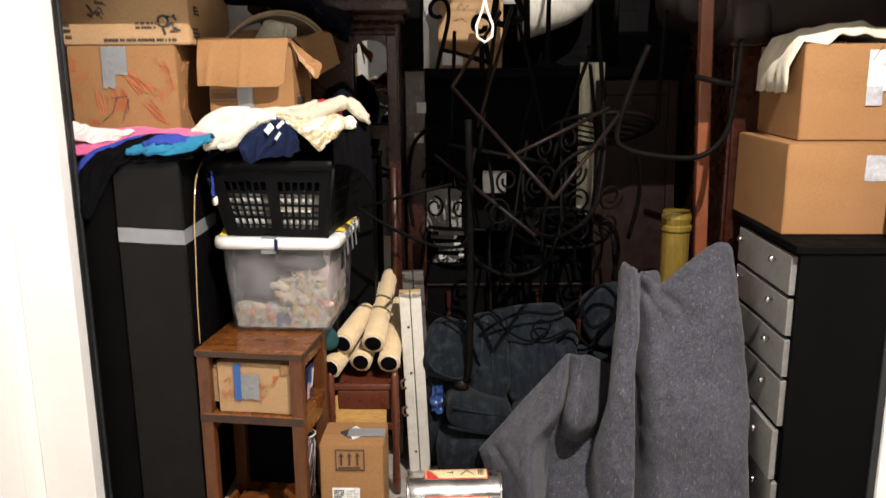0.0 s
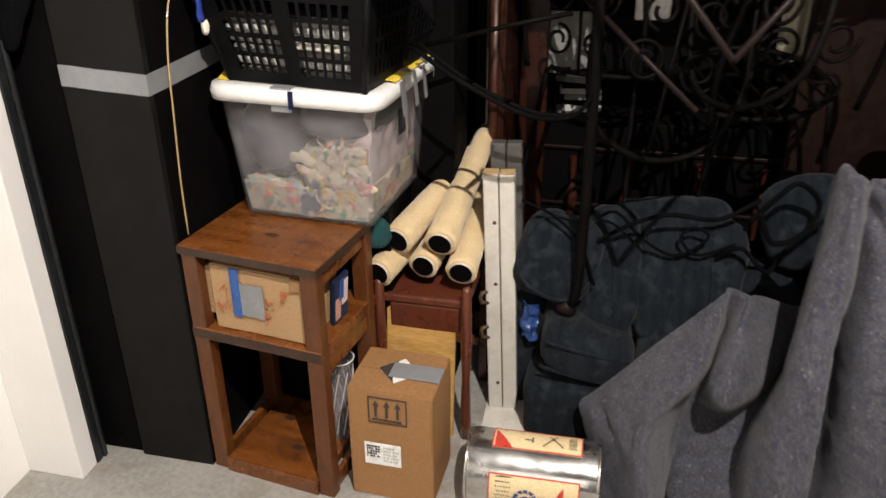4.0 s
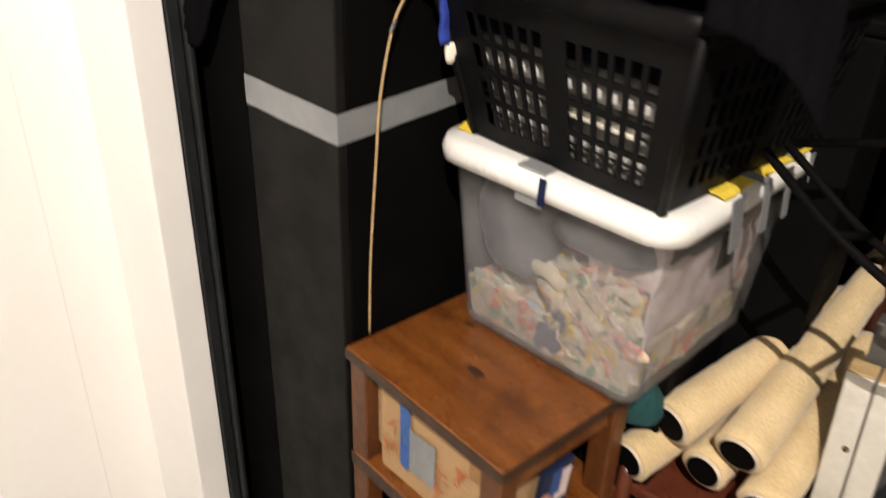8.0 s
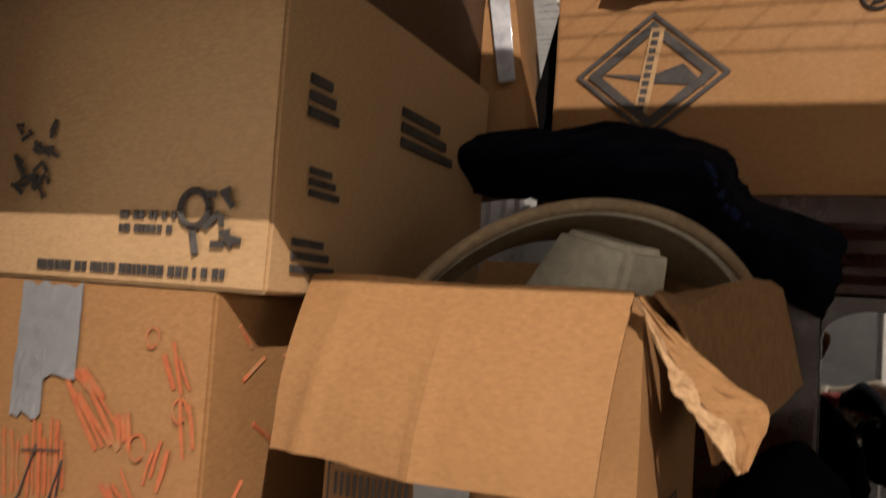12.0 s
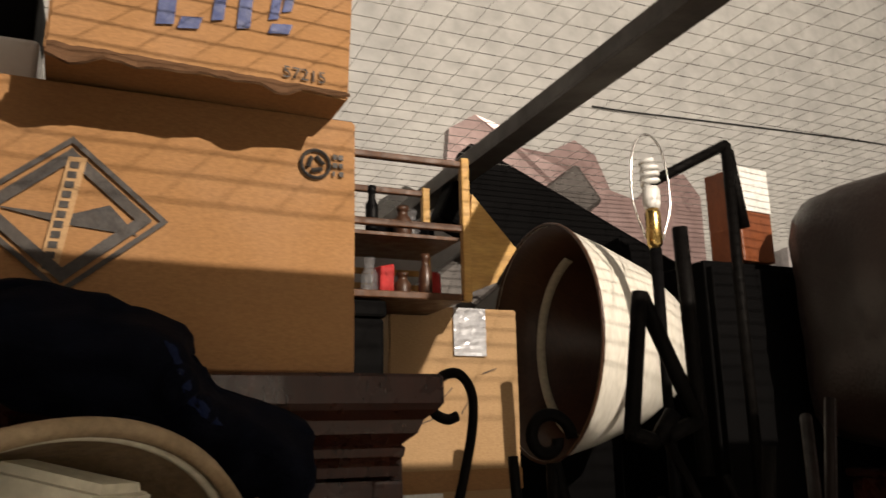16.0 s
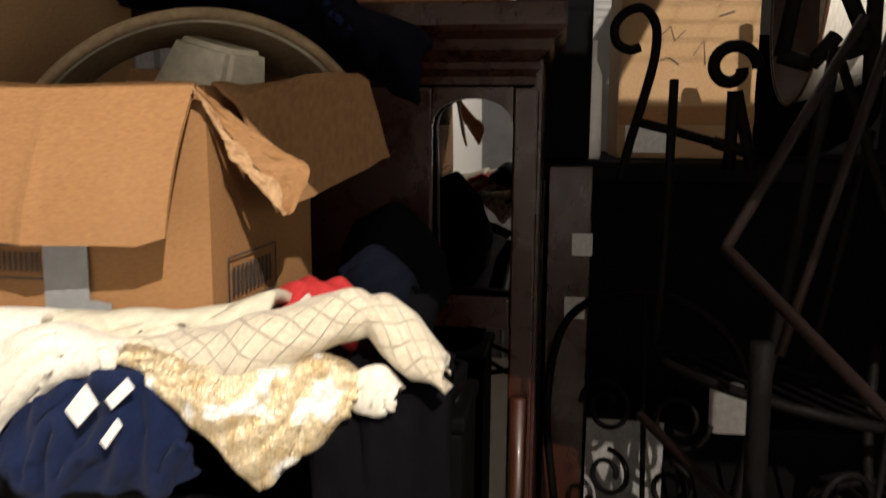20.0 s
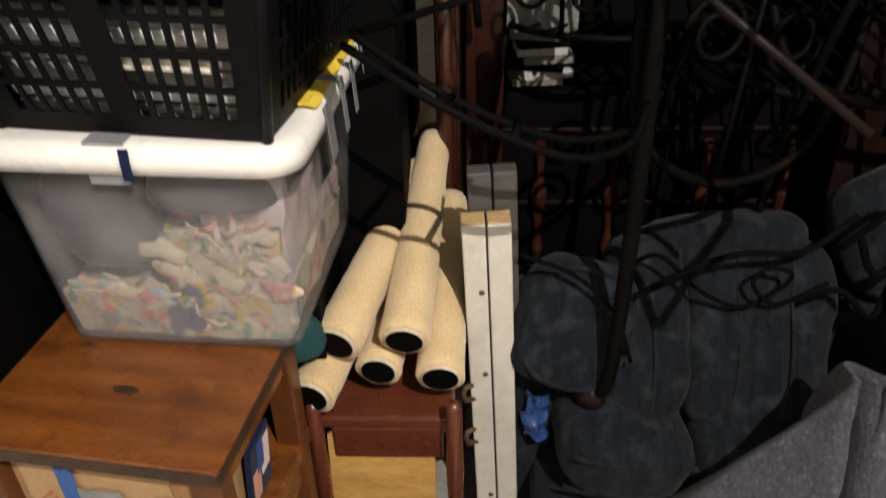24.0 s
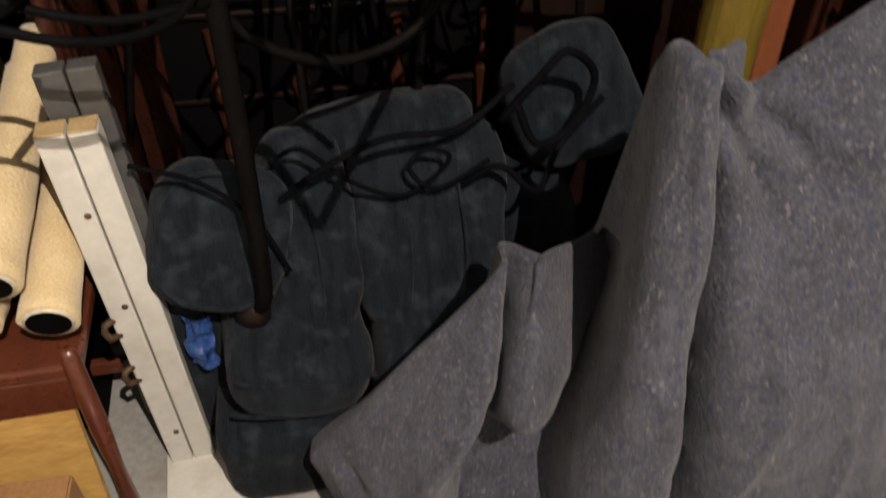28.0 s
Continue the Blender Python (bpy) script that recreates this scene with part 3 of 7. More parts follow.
def scrawl(cx, cz, n, w, h, slant):
    """Scribbled upright marker strokes side by side."""
    for k in range(n):
        x = cx + w * (k / max(1, n - 1) - 0.5)
        z0, z1 = cz - h / 2 + rnd.uniform(-0.2, 0.2) * h, cz + h / 2 + rnd.uniform(-0.25, 0.25) * h
        strokes(box_a, [[(x + slant * 0.5 * h, z0), (x + rnd.uniform(-0.3, 0.3) * w / n, (z0 + z1) / 2), (x - slant * 0.5 * h, z1)]], rnd.choice((0.0012, 0.0017, 0.0024)), RED_INK, F - 0.0018 - 0.0001 * k)
scrawl(-0.06, 0.145, 6, 0.05, 0.05, 0.15)
scrawl(-0.012, 0.15, 7, 0.045, 0.055, 0.1)
scrawl(0.045, 0.2, 5, 0.035, 0.045, 0.9)
scrawl(-0.125, 0.225, 4, 0.03, 0.035, -0.5)
scrawl(-0.14, 0.16, 2, 0.015, 0.03, 0.1)
scrawl(0.085, 0.13, 4, 0.022, 0.035, 0.8)
scrawl(0.105, 0.095, 4, 0.025, 0.025, 0.9)
scrawl(0.06, 0.02, 3, 0.014, 0.035, -0.4)
scrawl(0.135, 0.25, 3, 0.018, 0.03, 0.4)
scrawl(0.08, 0.19, 3, 0.012, 0.02, 0.2)
scrawl(-0.04, 0.25, 2, 0.01, 0.02, 0.4)
scrawl(0.12, 0.165, 3, 0.016, 0.028, -0.3)
scrawl(0.03, 0.23, 4, 0.02, 0.02, 1.2)
scrawl(-0.1, 0.085, 3, 0.02, 0.018, 0.5)
scrawl(0.15, 0.2, 2, 0.01, 0.035, 0.2)
scrawl(-0.15, 0.26, 3, 0.012, 0.03, -0.2)
for cx, cz, cr in ((0.098, 0.178, 0.009), (0.142, 0.215, 0.008), (0.105, 0.275, 0.007)):
    strokes(box_a, [[(cx + cr * math.cos(a), cz + 1.3 * cr * math.sin(a)) for a in (0.7 * k for k in range(9))]], 0.0011, RED_INK, F - 0.002)
strokes(box_a, [[(-0.075, 0.085), (-0.04, 0.115), (-0.022, 0.165)], [(0.012, 0.155), (-0.01, 0.09)], [(-0.04, 0.158), (0.008, 0.164)], [(-0.028, 0.065), (-0.018, 0.045)], [(0.012, 0.155), (0.008, 0.12)]], 0.0009, INK, F - 0.0042)
side = [[(0.1685, y, z), (0.1685, y + dy, z + dz)] for y, z, dy, dz in ((-0.17, 0.29, 0.02, -0.02), (-0.16, 0.24, 0.03, 0.02), (-0.14, 0.2, 0.05, -0.03),
        (-0.17, 0.12, 0.02, 0.03), (-0.12, 0.1, 0.02, -0.02), (-0.1, 0.26, 0.04, 0.01), (-0.15, 0.06, 0.03, 0.0))]
for a, b in side:
    bm = bmesh.new()
    tube([a, b], 0.0026, 5, bm)
    part("marker_stroke", bm, RED_INK, box_a)

# pale printed carton on top of it, and a plain one above
box_b = carton("moving_box", "pale cardboard box with black printed notices", pose(-0.995, 2.81, 1.61, 0, 0, 0), 0.43, 0.48, 0.30, BOARD_PALE)
bars_text(box_b, -0.20, -0.15, 0.015, 0.07, 3, 1, y=-0.2425)
bars_text(box_b, -0.05, 0.18, 0.006, 0.022, 1, 2, y=-0.2425)
bars_text(box_b, 0.05, 0.12, 0.045, 0.07, 2, 3, y=-0.2425)
rnd = random.Random(77)
for k in range(16):
    # a dense drawn emblem
    x, z = -0.09 + 0.05 * rnd.random(), 0.085 + 0.06 * rnd.random()
    strokes(box_b, [[(x, z), (x + rnd.uniform(-0.012, 0.012), z + rnd.uniform(-0.012, 0.012)), (x + rnd.uniform(-0.02, 0.02), z + rnd.uniform(-0.01, 0.01))]], 0.0022, INK, -0.2432, "print_mark")
for k in range(9):
    x, z = 0.155 + 0.03 * rnd.random(), 0.035 + 0.05 * rnd.random()
    strokes(box_b, [[(x, z), (x + rnd.uniform(-0.012, 0.012), z + rnd.uniform(-0.01, 0.01))]], 0.003, INK, -0.2432, "print_mark")
bm = bmesh.new()
for k in range(14):
    a, b = 2 * math.pi * k / 14, 2 * math.pi * (k + 1) / 14
    tube([(0.135 + 0.016 * math.cos(a), -0.2425, 0.07 + 0.016 * math.sin(a)), (0.135 + 0.016 * math.cos(b), -0.2425, 0.07 + 0.016 * math.sin(b))], 0.0035, 4, bm)
tube([(0.135, -0.2425, 0.05), (0.14, -0.2425, 0.03)], 0.004, 4, bm)
part("printed_ring", bm, INK, box_b)
for k, (y0, z0, w, h) in enumerate(((-0.21, 0.02, 0.07, 0.035), (-0.19, 0.09, 0.05, 0.03), (-0.2, 0.16, 0.05, 0.045), (-0.02, 0.17, 0.14, 0.05))):
    bm = bmesh.new()
    for j in range(3):
        slab(0.2165, 0.2185, y0, y0 + w * (1 - 0.15 * j), z0 + j * h / 3, z0 + j * h / 3 + h * 0.2, 0, bm)
    part("print_bar", bm, INK, box_b)
carton("moving_box", "dark brown cardboard box stacked near the ceiling mesh", pose(-1.0, 2.92, 1.915, 0, 0, 2), 0.40, 0.44, 0.28, BOARD_DARK)

# open carton with the flap hanging over its front
CW, CD, CH = 0.272, 0.30, 0.304
box_c = carton("open_box", "open brown cardboard box with drooping flaps and grey tape", pose(-0.611, 2.785, 1.325, 0, 0, -1.5), CW, CD, CH, open_top=True)
F = -CD / 2
tape_strip(box_c, -0.045, 0.005, 0.005, 0.175, F - 0.003, seed=7)
tape_strip(box_c, -0.03, 0.03, 0.0, 0.09, F - 0.0045, seed=9)
def flap_front(u, v):
    curl = 0.010 * max(0, (u - 0.9) / 0.1) * v
    x0, x1 = -0.16 + 0.006 * v, 0.128 - 0.009 * v
    ridge = 0.003 * math.exp(-((u - 0.5) / 0.025) ** 2) + 0.012 * (1 - abs(u - 0.5) * 2) + 0.005 * math.exp(-((u - 0.17 + 0.06 * v) / 0.04) ** 2)
    return Vector((x0 + (x1 - x0) * u, F - 0.002 - 0.052 * v - 0.010 * math.sin(math.pi * v) - ridge * v ** 0.7 + 0.002 * noise.noise(Vector((u * 4, v * 3, 1))),
                   CH + 0.0015 * math.sin(9 * u) - 0.15 * v + curl - 0.006 * u * v + 0.004 * v))
part("front_flap", sheet(flap_front, 60, 14, 0.004), BOARD, box_c)
def flap_right(u, v):
    """The side flap stands up a little and then falls outwards."""
    h = Vector((CW / 2 + 0.003, F + 0.005 + (CD - 0.01) * u, CH + 0.004 * u))
    c = Vector((CW / 2 + 0.02 + 0.055 * u, F + 0.03 + 0.27 * u, CH - 0.02 + 0.10 * u - 0.05 * u * u))
    o = Vector((CW / 2 + 0.045 + 0.055 * u, F + 0.06 + 0.265 * u, CH - 0.128 + 0.05 * u))
    p = h.lerp(c, v / 0.45) if v < 0.45 else c.lerp(o, (v - 0.45) / 0.55)
    return p + Vector((0, 0, 0.005 * noise.noise(Vector((u * 5, v * 5, 3)))))
part("side_flap", sheet(flap_right, 16, 10, 0.004), BOARD_IN, box_c)
TORN_IN = smooth_line([(0.133, -0.168, 0.301), (0.150, -0.152, 0.262), (0.160, -0.146, 0.236), (0.178, -0.136, 0.212), (0.204, -0.124, 0.178)], 6)
TORN_OUT = smooth_line([(0.135, -0.166, 0.301), (0.168, -0.136, 0.268), (0.196, -0.116, 0.243), (0.222, -0.102, 0.222), (0.21, -0.118, 0.18)], 6)
def flap_torn(u, v):
    k = u * (len(TORN_IN) - 1)
    i = min(len(TORN_IN) - 2, int(k))
    a, b = TORN_IN[i].lerp(TORN_IN[i + 1], k - i), TORN_OUT[i].lerp(TORN_OUT[i + 1], k - i)
    a.x += 0.004 * noise.noise(Vector((u * 11, 2, 1)))
    return a.lerp(b, v) + Vector((0, 0.004 * noise.noise(Vector((u * 9, v * 6, 3))), 0.003 * noise.noise(Vector((u * 14, v * 9, 7)))))
part("side_flap", sheet(lambda u, v: flap_torn(u, 0.22 + 0.78 * v), 24, 8, 0.003), BOARD, box_c)
part("torn_edge", sheet(lambda u, v: flap_torn(u, (0.3 + 0.1 * math.sin(17 * u)) * v) + Vector((0, -0.0035, 0)), 36, 4, 0.002), KRAFT_TORN, box_c, "torn corrugated edge")
def flap_back(u, v):
    return Vector((-CW / 2 + CW * u, CD / 2 + 0.03 * v, CH + 0.04 * v))
part("back_flap", sheet(flap_back, 6, 4, 0.004), BOARD_IN, box_c)
def frame_mark(parent, place, w, h, along, n=9, t=0.0018):
    """A printed oblong with upright strokes; along: direction of its width."""
    bm = bmesh.new()
    a, p = Vector(along), Vector(place)
    u = Vector((0, 0, 1))
    nrm = a.cross(u)
    def bar(s0, s1, z0, z1):
        flat([p + a * s0 + u * z0, p + a * s1 + u * z0, p + a * s1 + u * z1, p + a * s0 + u * z1], 0.0008, bm)
    bar(0, w, 0, t), bar(0, w, h - t, h), bar(0, t, 0, h), bar(w - t, w, 0, h)
    for k in range(n):
        s = w * (0.08 + 0.84 * k / n)
        bar(s, s + w * 0.84 / n * 0.45, h * 0.22, h * 0.78)
    return part("printed_panel", bm, INK, parent)
frame_mark(box_c, (-0.13, F - 0.0045, 0.108), 0.09, 0.036, (1, 0, 0), 12)
frame_mark(box_c, (CW / 2 + 0.0045, F + 0.03, 0.078), 0.13, 0.054, (0, 1, 0), 10)
part("crease", sheet(lambda u, v: flap_front(0.494 + 0.012 * u, 0.03 + 0.94 * v) + Vector((0, -0.0022, 0.0012)), 4, 12, 0.001), BOARD_PALE, box_c, "pale crease line")

# diamond-marked carton on the display cabinet
box_d = carton("moving_box", "long brown cardboard box with a black diamond emblem", pose(-0.487, 3.345, 1.786, 0, 0, 1.0), 0.49, 0.31, 0.34)
F = -0.1585
def diamond(cx, cz, a, b, r):
    return [[(cx - a, cz), (cx, cz + b)], [(cx, cz + b), (cx + a, cz)], [(cx + a, cz), (cx, cz - b)], [(cx, cz - b), (cx - a, cz)]]
strokes(box_d, diamond(-0.099, 0.177, 0.106, 0.09, 0), 0.003, INK, F, "emblem_line")
strokes(box_d, diamond(-0.099, 0.177, 0.083, 0.071, 0), 0.0065, INK, F, "emblem_line")
bm = flat([(-0.175, F, 0.181), (-0.099, F, 0.165), (-0.022, F, 0.158), (-0.054, F, 0.192), (-0.099, F, 0.176)], 0.0008)
part("emblem_wedge", bm, INK, box_d)
part("emblem_panel", flat([(-0.124, F - 0.001, 0.108), (-0.104, F - 0.001, 0.108), (-0.082, F - 0.001, 0.246), (-0.102, F - 0.001, 0.246)], 0.0008), BOARD_PALE, box_d)
for k in range(11):
    bm = bmesh.new()
    z = 0.112 + k * 0.012
    o = (z - 0.108) / 0.138 * 0.022 + 0.001
    flat([(-0.121 + o, F - 0.002, z), (-0.111 + o, F - 0.002, z), (-0.1105 + o, F - 0.002, z + 0.008), (-0.1205 + o, F - 0.002, z + 0.008)], 0.0006, bm)
    part("emblem_bar", bm, INK, box_d)
bm = bmesh.new()
ring = [(0.19 + 0.019 * math.cos(2 * math.pi * k / 20), F, 0.272 + 0.019 * math.sin(2 * math.pi * k / 20)) for k in range(20)]
tube(ring, 0.0024, 4, bm, closed=True)
for k in range(3):
    a = 2 * math.pi * k / 3
    tube([(0.19 + 0.011 * math.cos(a), F, 0.272 + 0.011 * math.sin(a)), (0.19 + 0.011 * math.cos(a + 1.5), F, 0.272 + 0.011 * math.sin(a + 1.5))], 0.003, 4, bm)
part("recycling_ring", bm, INK, box_d)
bars_text(box_d, 0.213, 0.228, 0.255, 0.29, 3, 5, y=F)

box_l = carton("beer_carton", "brown beer carton with large blue printed shapes", pose(-0.446, 3.245, 2.128, 0, 1.0, 1.5), 0.35, 0.25, 0.215, BOARD)
F = -0.1285
bm = bmesh.new()
# torn flap in dark board, which paints the shadow along the bottom edge
part("torn_flap", sheet(lambda u, v: Vector((-0.172 + 0.34 * u, F - 0.002 - (0.02 + 0.012 * nz(u * 9, 2)) * v, 0.004 - (0.012 + 0.016 * max(0, nz(u * 6, 5)) + 0.01 * (1 - u)) * v + 0.003 * nz(u * 20, v * 3))), 40, 5, 0.003), BOARD_DARK, box_l, "torn bottom flap, its underside shadow put into dark brown")
for x, w, z0, z1 in ((-0.062, 0.02, 0.052, 0.15), (-0.038, 0.024, 0.052, 0.068), (0.0, 0.014, 0.07, 0.122), (0.03, 0.016, 0.066, 0.148), (0.05, 0.012, 0.112, 0.124), (0.068, 0.026, 0.068, 0.082), (0.068, 0.012, 0.086, 0.12), (0.084, 0.012, 0.1, 0.124)):
    part("logo_shape", flat([(x, F, z0), (x + w, F, z0 + 0.004), (x + w + 0.004, F, z1 + 0.004), (x + 0.004, F, z1)], 0.0008), BLUE_INK, box_l)
bars_text(box_l, -0.09, -0.01, 0.16, 0.19, 1, 11, BLUE_INK, y=F)
def text(words, parent, place, size, material):
    """Printed characters on a front face."""
    cu = bpy.data.curves.new("text", "FONT")
    cu.body, cu.size, cu.extrude = words, size, 0.0003
    ob = bpy.data.objects.new("text", cu)
    me = bpy.data.meshes.new_from_object(ob)
    bm = bmesh.new()
    bm.from_mesh(me)
    bmesh.ops.transform(bm, matrix=pose(*place, 90, 0, 0), verts=bm.verts)
    bpy.data.objects.remove(ob)
    return part("printed_number", bm, material, parent)
text("57215", box_l, (0.088, F - 0.0005, 0.014), 0.022, INK)
bars_text(box_l, 0.13, 0.145, 0.13, 0.18, 3, 13, y=F)

# red and white carton wrapped in plastic, behind the pale one
box_r = carton("moving_box", "brown cardboard box with red print and clear tape", pose(-0.845, 3.22, 1.80, 0, -9, 10), 0.19, 0.3, 0.44, BOARD)
part("red_panel", slab(-0.07, 0.09, -0.155, -0.152, 0.27, 0.37, 0), RED_INK, box_r)
part("tape", crumple(slab(0.062, 0.088, -0.16, -0.153, 0.12, 0.265, 0.001), 0.004, 40), SHINY_TAPE, box_r, "crinkled clear tape")

tray = thing("white_tray", "white plastic tray holding something black, on a carton", "tray", pose(-0.705, 3.30, 2.1285))
part("body", slab(-0.066, 0.066, 0.0, 0.16, 0.0, 0.098, 0.006), WHITE_PLASTIC, tray)
part("black_block", crumple(slab(-0.06, 0.058, 0.01, 0.15, 0.099, 0.2, 0.006), 0.003, 20), BLACK_SIDE, tray)
lean = tagged(part("black_board", slab(-0.014, 0.014, 0.0, 0.2, 0.0, 0.36, 0.003), BLACK_SIDE), "thin black board leaning between two cartons", "board")
lean.matrix_basis = pose(-0.795, 3.235, 1.80, 0, 13, 0)

# carton at the back with silver tape
box_e = carton("moving_box", "brown cardboard box with crinkled silver tape", pose(0.121, 3.855, 1.53, 0, 0, 1), 0.285, 0.30, 0.434, BOARD_PALE)
F = -0.1525
def etape(u, v):
    return Vector((-0.004 + 0.073 * u, F - 0.003 + 0.003 * noise.noise(Vector((u * 3, v * 9, 2))), 0.335 + 0.098 * v))
part("tape", sheet(etape, 6, 14, 0.001), SHINY_TAPE, box_e, "crinkled silver tape")
strokes(box_e, [[(-0.06, 0.26), (-0.04, 0.28), (-0.03, 0.25), (-0.01, 0.27)], [(-0.08, 0.2), (-0.04, 0.215), (-0.02, 0.2)], [(0.01, 0.22), (0.03, 0.25), (0.035, 0.2)], [(0.06, 0.3), (0.09, 0.31)]], 0.001, INK, F, "pen_stroke")
part("label", slab(-0.126, -0.035, F - 0.003, F - 0.001, 0.012, 0.07, 0), PAPER, box_e, "white paper label")
part("lower_band", slab(-0.142, 0.142, F - 0.002, F, 0.072, 0.112, 0), BOARD, box_e)

# ---- right side: dresser and its boxes ----
dresser = thing("dresser", "tall black dresser with grey drawer fronts", "dresser", pose(1.052, 2.34, 0, 0, 0, -1.5))
part("side_panel", slab(0.012, 0.47, 0, 0.02, 0.0, 0.985, 0.002), BLACK_SIDE, dresser)
part("side_panel", slab(0.012, 0.47, 0.5, 0.52, 0.0, 0.985, 0.002), BLACK_SIDE, dresser)
part("back_panel", slab(0.45, 0.47, 0.021, 0.499, 0.02, 0.985, 0.001), BLACK_SIDE, dresser)
part("top", slab(-0.005, 0.48, -0.008, 0.528, 0.986, 1.01, 0.004), BLACK_SIDE, dresser)
part("rail", slab(0.012, 0.03, 0.021, 0.499, 0.0, 0.05, 0.002), BLACK_SIDE, dresser)
for k, z in enumerate((0.05, 0.235, 0.42, 0.585, 0.72, 0.85)):
    h = (0.235, 0.42, 0.585, 0.72, 0.85, 0.986)[k] - z - 0.014
    out = 0.012 if k == 1 else 0.0
    dr = part("drawer", slab(-0.004 - out, 0.016 - out, 0.024, 0.496, z, z + h, 0.003), DRAWER, dresser)
    part("drawer_box", slab(0.017 - out, 0.4, 0.03, 0.49, z + 0.01, z + h - 0.012, 0), BLACK_SIDE, dr)
    for y in (0.145, 0.44):
        kb = lathe([(0.004, 0), (0.005, 0.008), (0.011, 0.013), (0.012, 0.018), (0.007, 0.023)], 14)
        bmesh.ops.transform(kb, matrix=Matrix.Translation((-0.004 - out, y, z + h * 0.72)) @ Matrix.Rotation(-math.pi / 2, 4, "Y"), verts=kb.verts)
        part("knob", kb, CHROME, dr, "round metal knob", smooth=True)

box_g = carton("moving_box", "brown cardboard box with a silver tape patch", pose(1.243, 2.727, 1.012, 0, 0, -1.5), 0.34, 0.47, 0.285)
part("tape", crumple(sheet(lambda u, v: Vector((0.07 + 0.07 * u, -0.238, 0.17 + 0.08 * v)), 6, 6, 0.001), 0.002, 60), SHINY_TAPE, box_g, "crinkled silver tape")
box_h = carton("moving_box", "brown cardboard box with white tape, cloth on top", pose(1.297, 2.796, 1.30, 0, 0, -3), 0.31, 0.44, 0.30)
part("label", sheet(lambda u, v: Vector((0.04 + 0.115 * u, -0.225, 0.155 + 0.125 * v)), 4, 4, 0.001), PAPER, box_h, "white paper patch")
part("tape", crumple(sheet(lambda u, v: Vector((0.04 + 0.05 * u, -0.2265, 0.11 + 0.06 * v)), 4, 4, 0.001), 0.002, 60), SHINY_TAPE, box_h, "crinkled silver tape")
strokes(box_h, [[(0.05, 0.25), (0.075, 0.29)], [(0.085, 0.23), (0.1, 0.28)], [(0.11, 0.24), (0.13, 0.27)]], 0.0012, INK, -0.227, "pen_stroke")

def cloth_h(u, v):
    x = 1.147 + 0.33 * u
    top = 1.609 + 0.055 * math.sin(math.pi * min(1, u * 1.1)) + 0.02 * noise.noise(Vector((u * 6, v * 5, 4)))
    if u < 0.12:
        k = (0.12 - u) / 0.12
        return Vector((1.135 - 0.05 * min(1, k * 2) + 0.012 * noise.noise(Vector((v * 9, k, 1))), 2.60 + 0.25 * v, top - 0.16 * k))
    return Vector((x, 2.575 + 0.36 * v, top - 0.03 * (v < 0.08)))
tagged(part("cloth", sheet(cloth_h, 36, 20, 0.006), CREAM, smooth=True), "crumpled cream cloth lying over a cardboard box", "cloth")


# ---- left side ----
cab = thing("tall_cabinet", "tall black cabinet wrapped with grey duct tape", "cabinet", pose(-0.985, 2.455, 0))
part("front_panel", slab(-0.03, 0.175, 0, 0.018, 0.0, 1.262, 0.003), BLACK_BOARD, cab)
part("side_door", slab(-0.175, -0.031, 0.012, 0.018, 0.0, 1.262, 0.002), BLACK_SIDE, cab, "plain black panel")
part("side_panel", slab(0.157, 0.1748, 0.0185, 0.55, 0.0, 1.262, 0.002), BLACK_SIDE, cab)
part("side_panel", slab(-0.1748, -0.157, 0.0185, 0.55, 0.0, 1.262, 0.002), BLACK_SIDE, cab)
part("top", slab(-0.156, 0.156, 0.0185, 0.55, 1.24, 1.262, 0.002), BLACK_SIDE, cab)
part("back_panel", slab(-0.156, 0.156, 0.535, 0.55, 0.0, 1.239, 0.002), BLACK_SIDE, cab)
def band(u, v):
    s = u * 0.56
    z = 1.0 + 0.046 * v + 0.001 * noise.noise(Vector((u * 9, v, 0)))
    if s < 0.205:
        return Vector((-0.028 + s, -0.002, z + 0.012 * (1 - s / 0.205) - 0.0))
    return Vector((0.177, s - 0.205, z))
part("tape", sheet(band, 82, 2, 0.0012), DUCT, cab, "grey duct tape band")
cord = smooth_line([(-0.80, 2.50, 0.66), (-0.80, 2.505, 0.8), (-0.797, 2.515, 0.95), (-0.796, 2.525, 1.06), (-0.795, 2.548, 1.15), (-0.796, 2.575, 1.19), (-0.797, 2.61, 1.215), (-0.798, 2.66, 1.235)], 6)
cd = tagged(part("cord", tube(cord, 0.0022, 6), CORD, smooth=True), "thin tan cord hanging down the black cabinet", "cord")
tagged(part("cord_tip", tube([(-0.795, 2.545, 1.145), (-0.7955, 2.556, 1.162)], 0.004, 8), CHROME, cd), "", "")

tb = thing("side_table", "small stained pine side table with open shelves", "table", pose(-0.63, 2.4275, 0, 0, 0, -8.1))
TW, TD, TH = 0.36, 0.30, 0.655
part("tabletop", crumple(slab(-TW / 2, TW / 2, 0, TD, TH - 0.022, TH, 0.004), 0.0008, 20), WOOD, tb)
L = 0.042
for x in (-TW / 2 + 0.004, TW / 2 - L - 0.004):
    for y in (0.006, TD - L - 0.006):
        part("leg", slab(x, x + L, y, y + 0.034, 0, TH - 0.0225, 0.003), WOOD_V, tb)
part("edge_strip", crumple(slab(-TW / 2 + 0.001, TW / 2 - 0.001, -0.0012, 0.0005, TH - 0.021, TH - 0.002, 0), 0.0004, 40), EDGE_WOOD, tb, "dark worn edge")
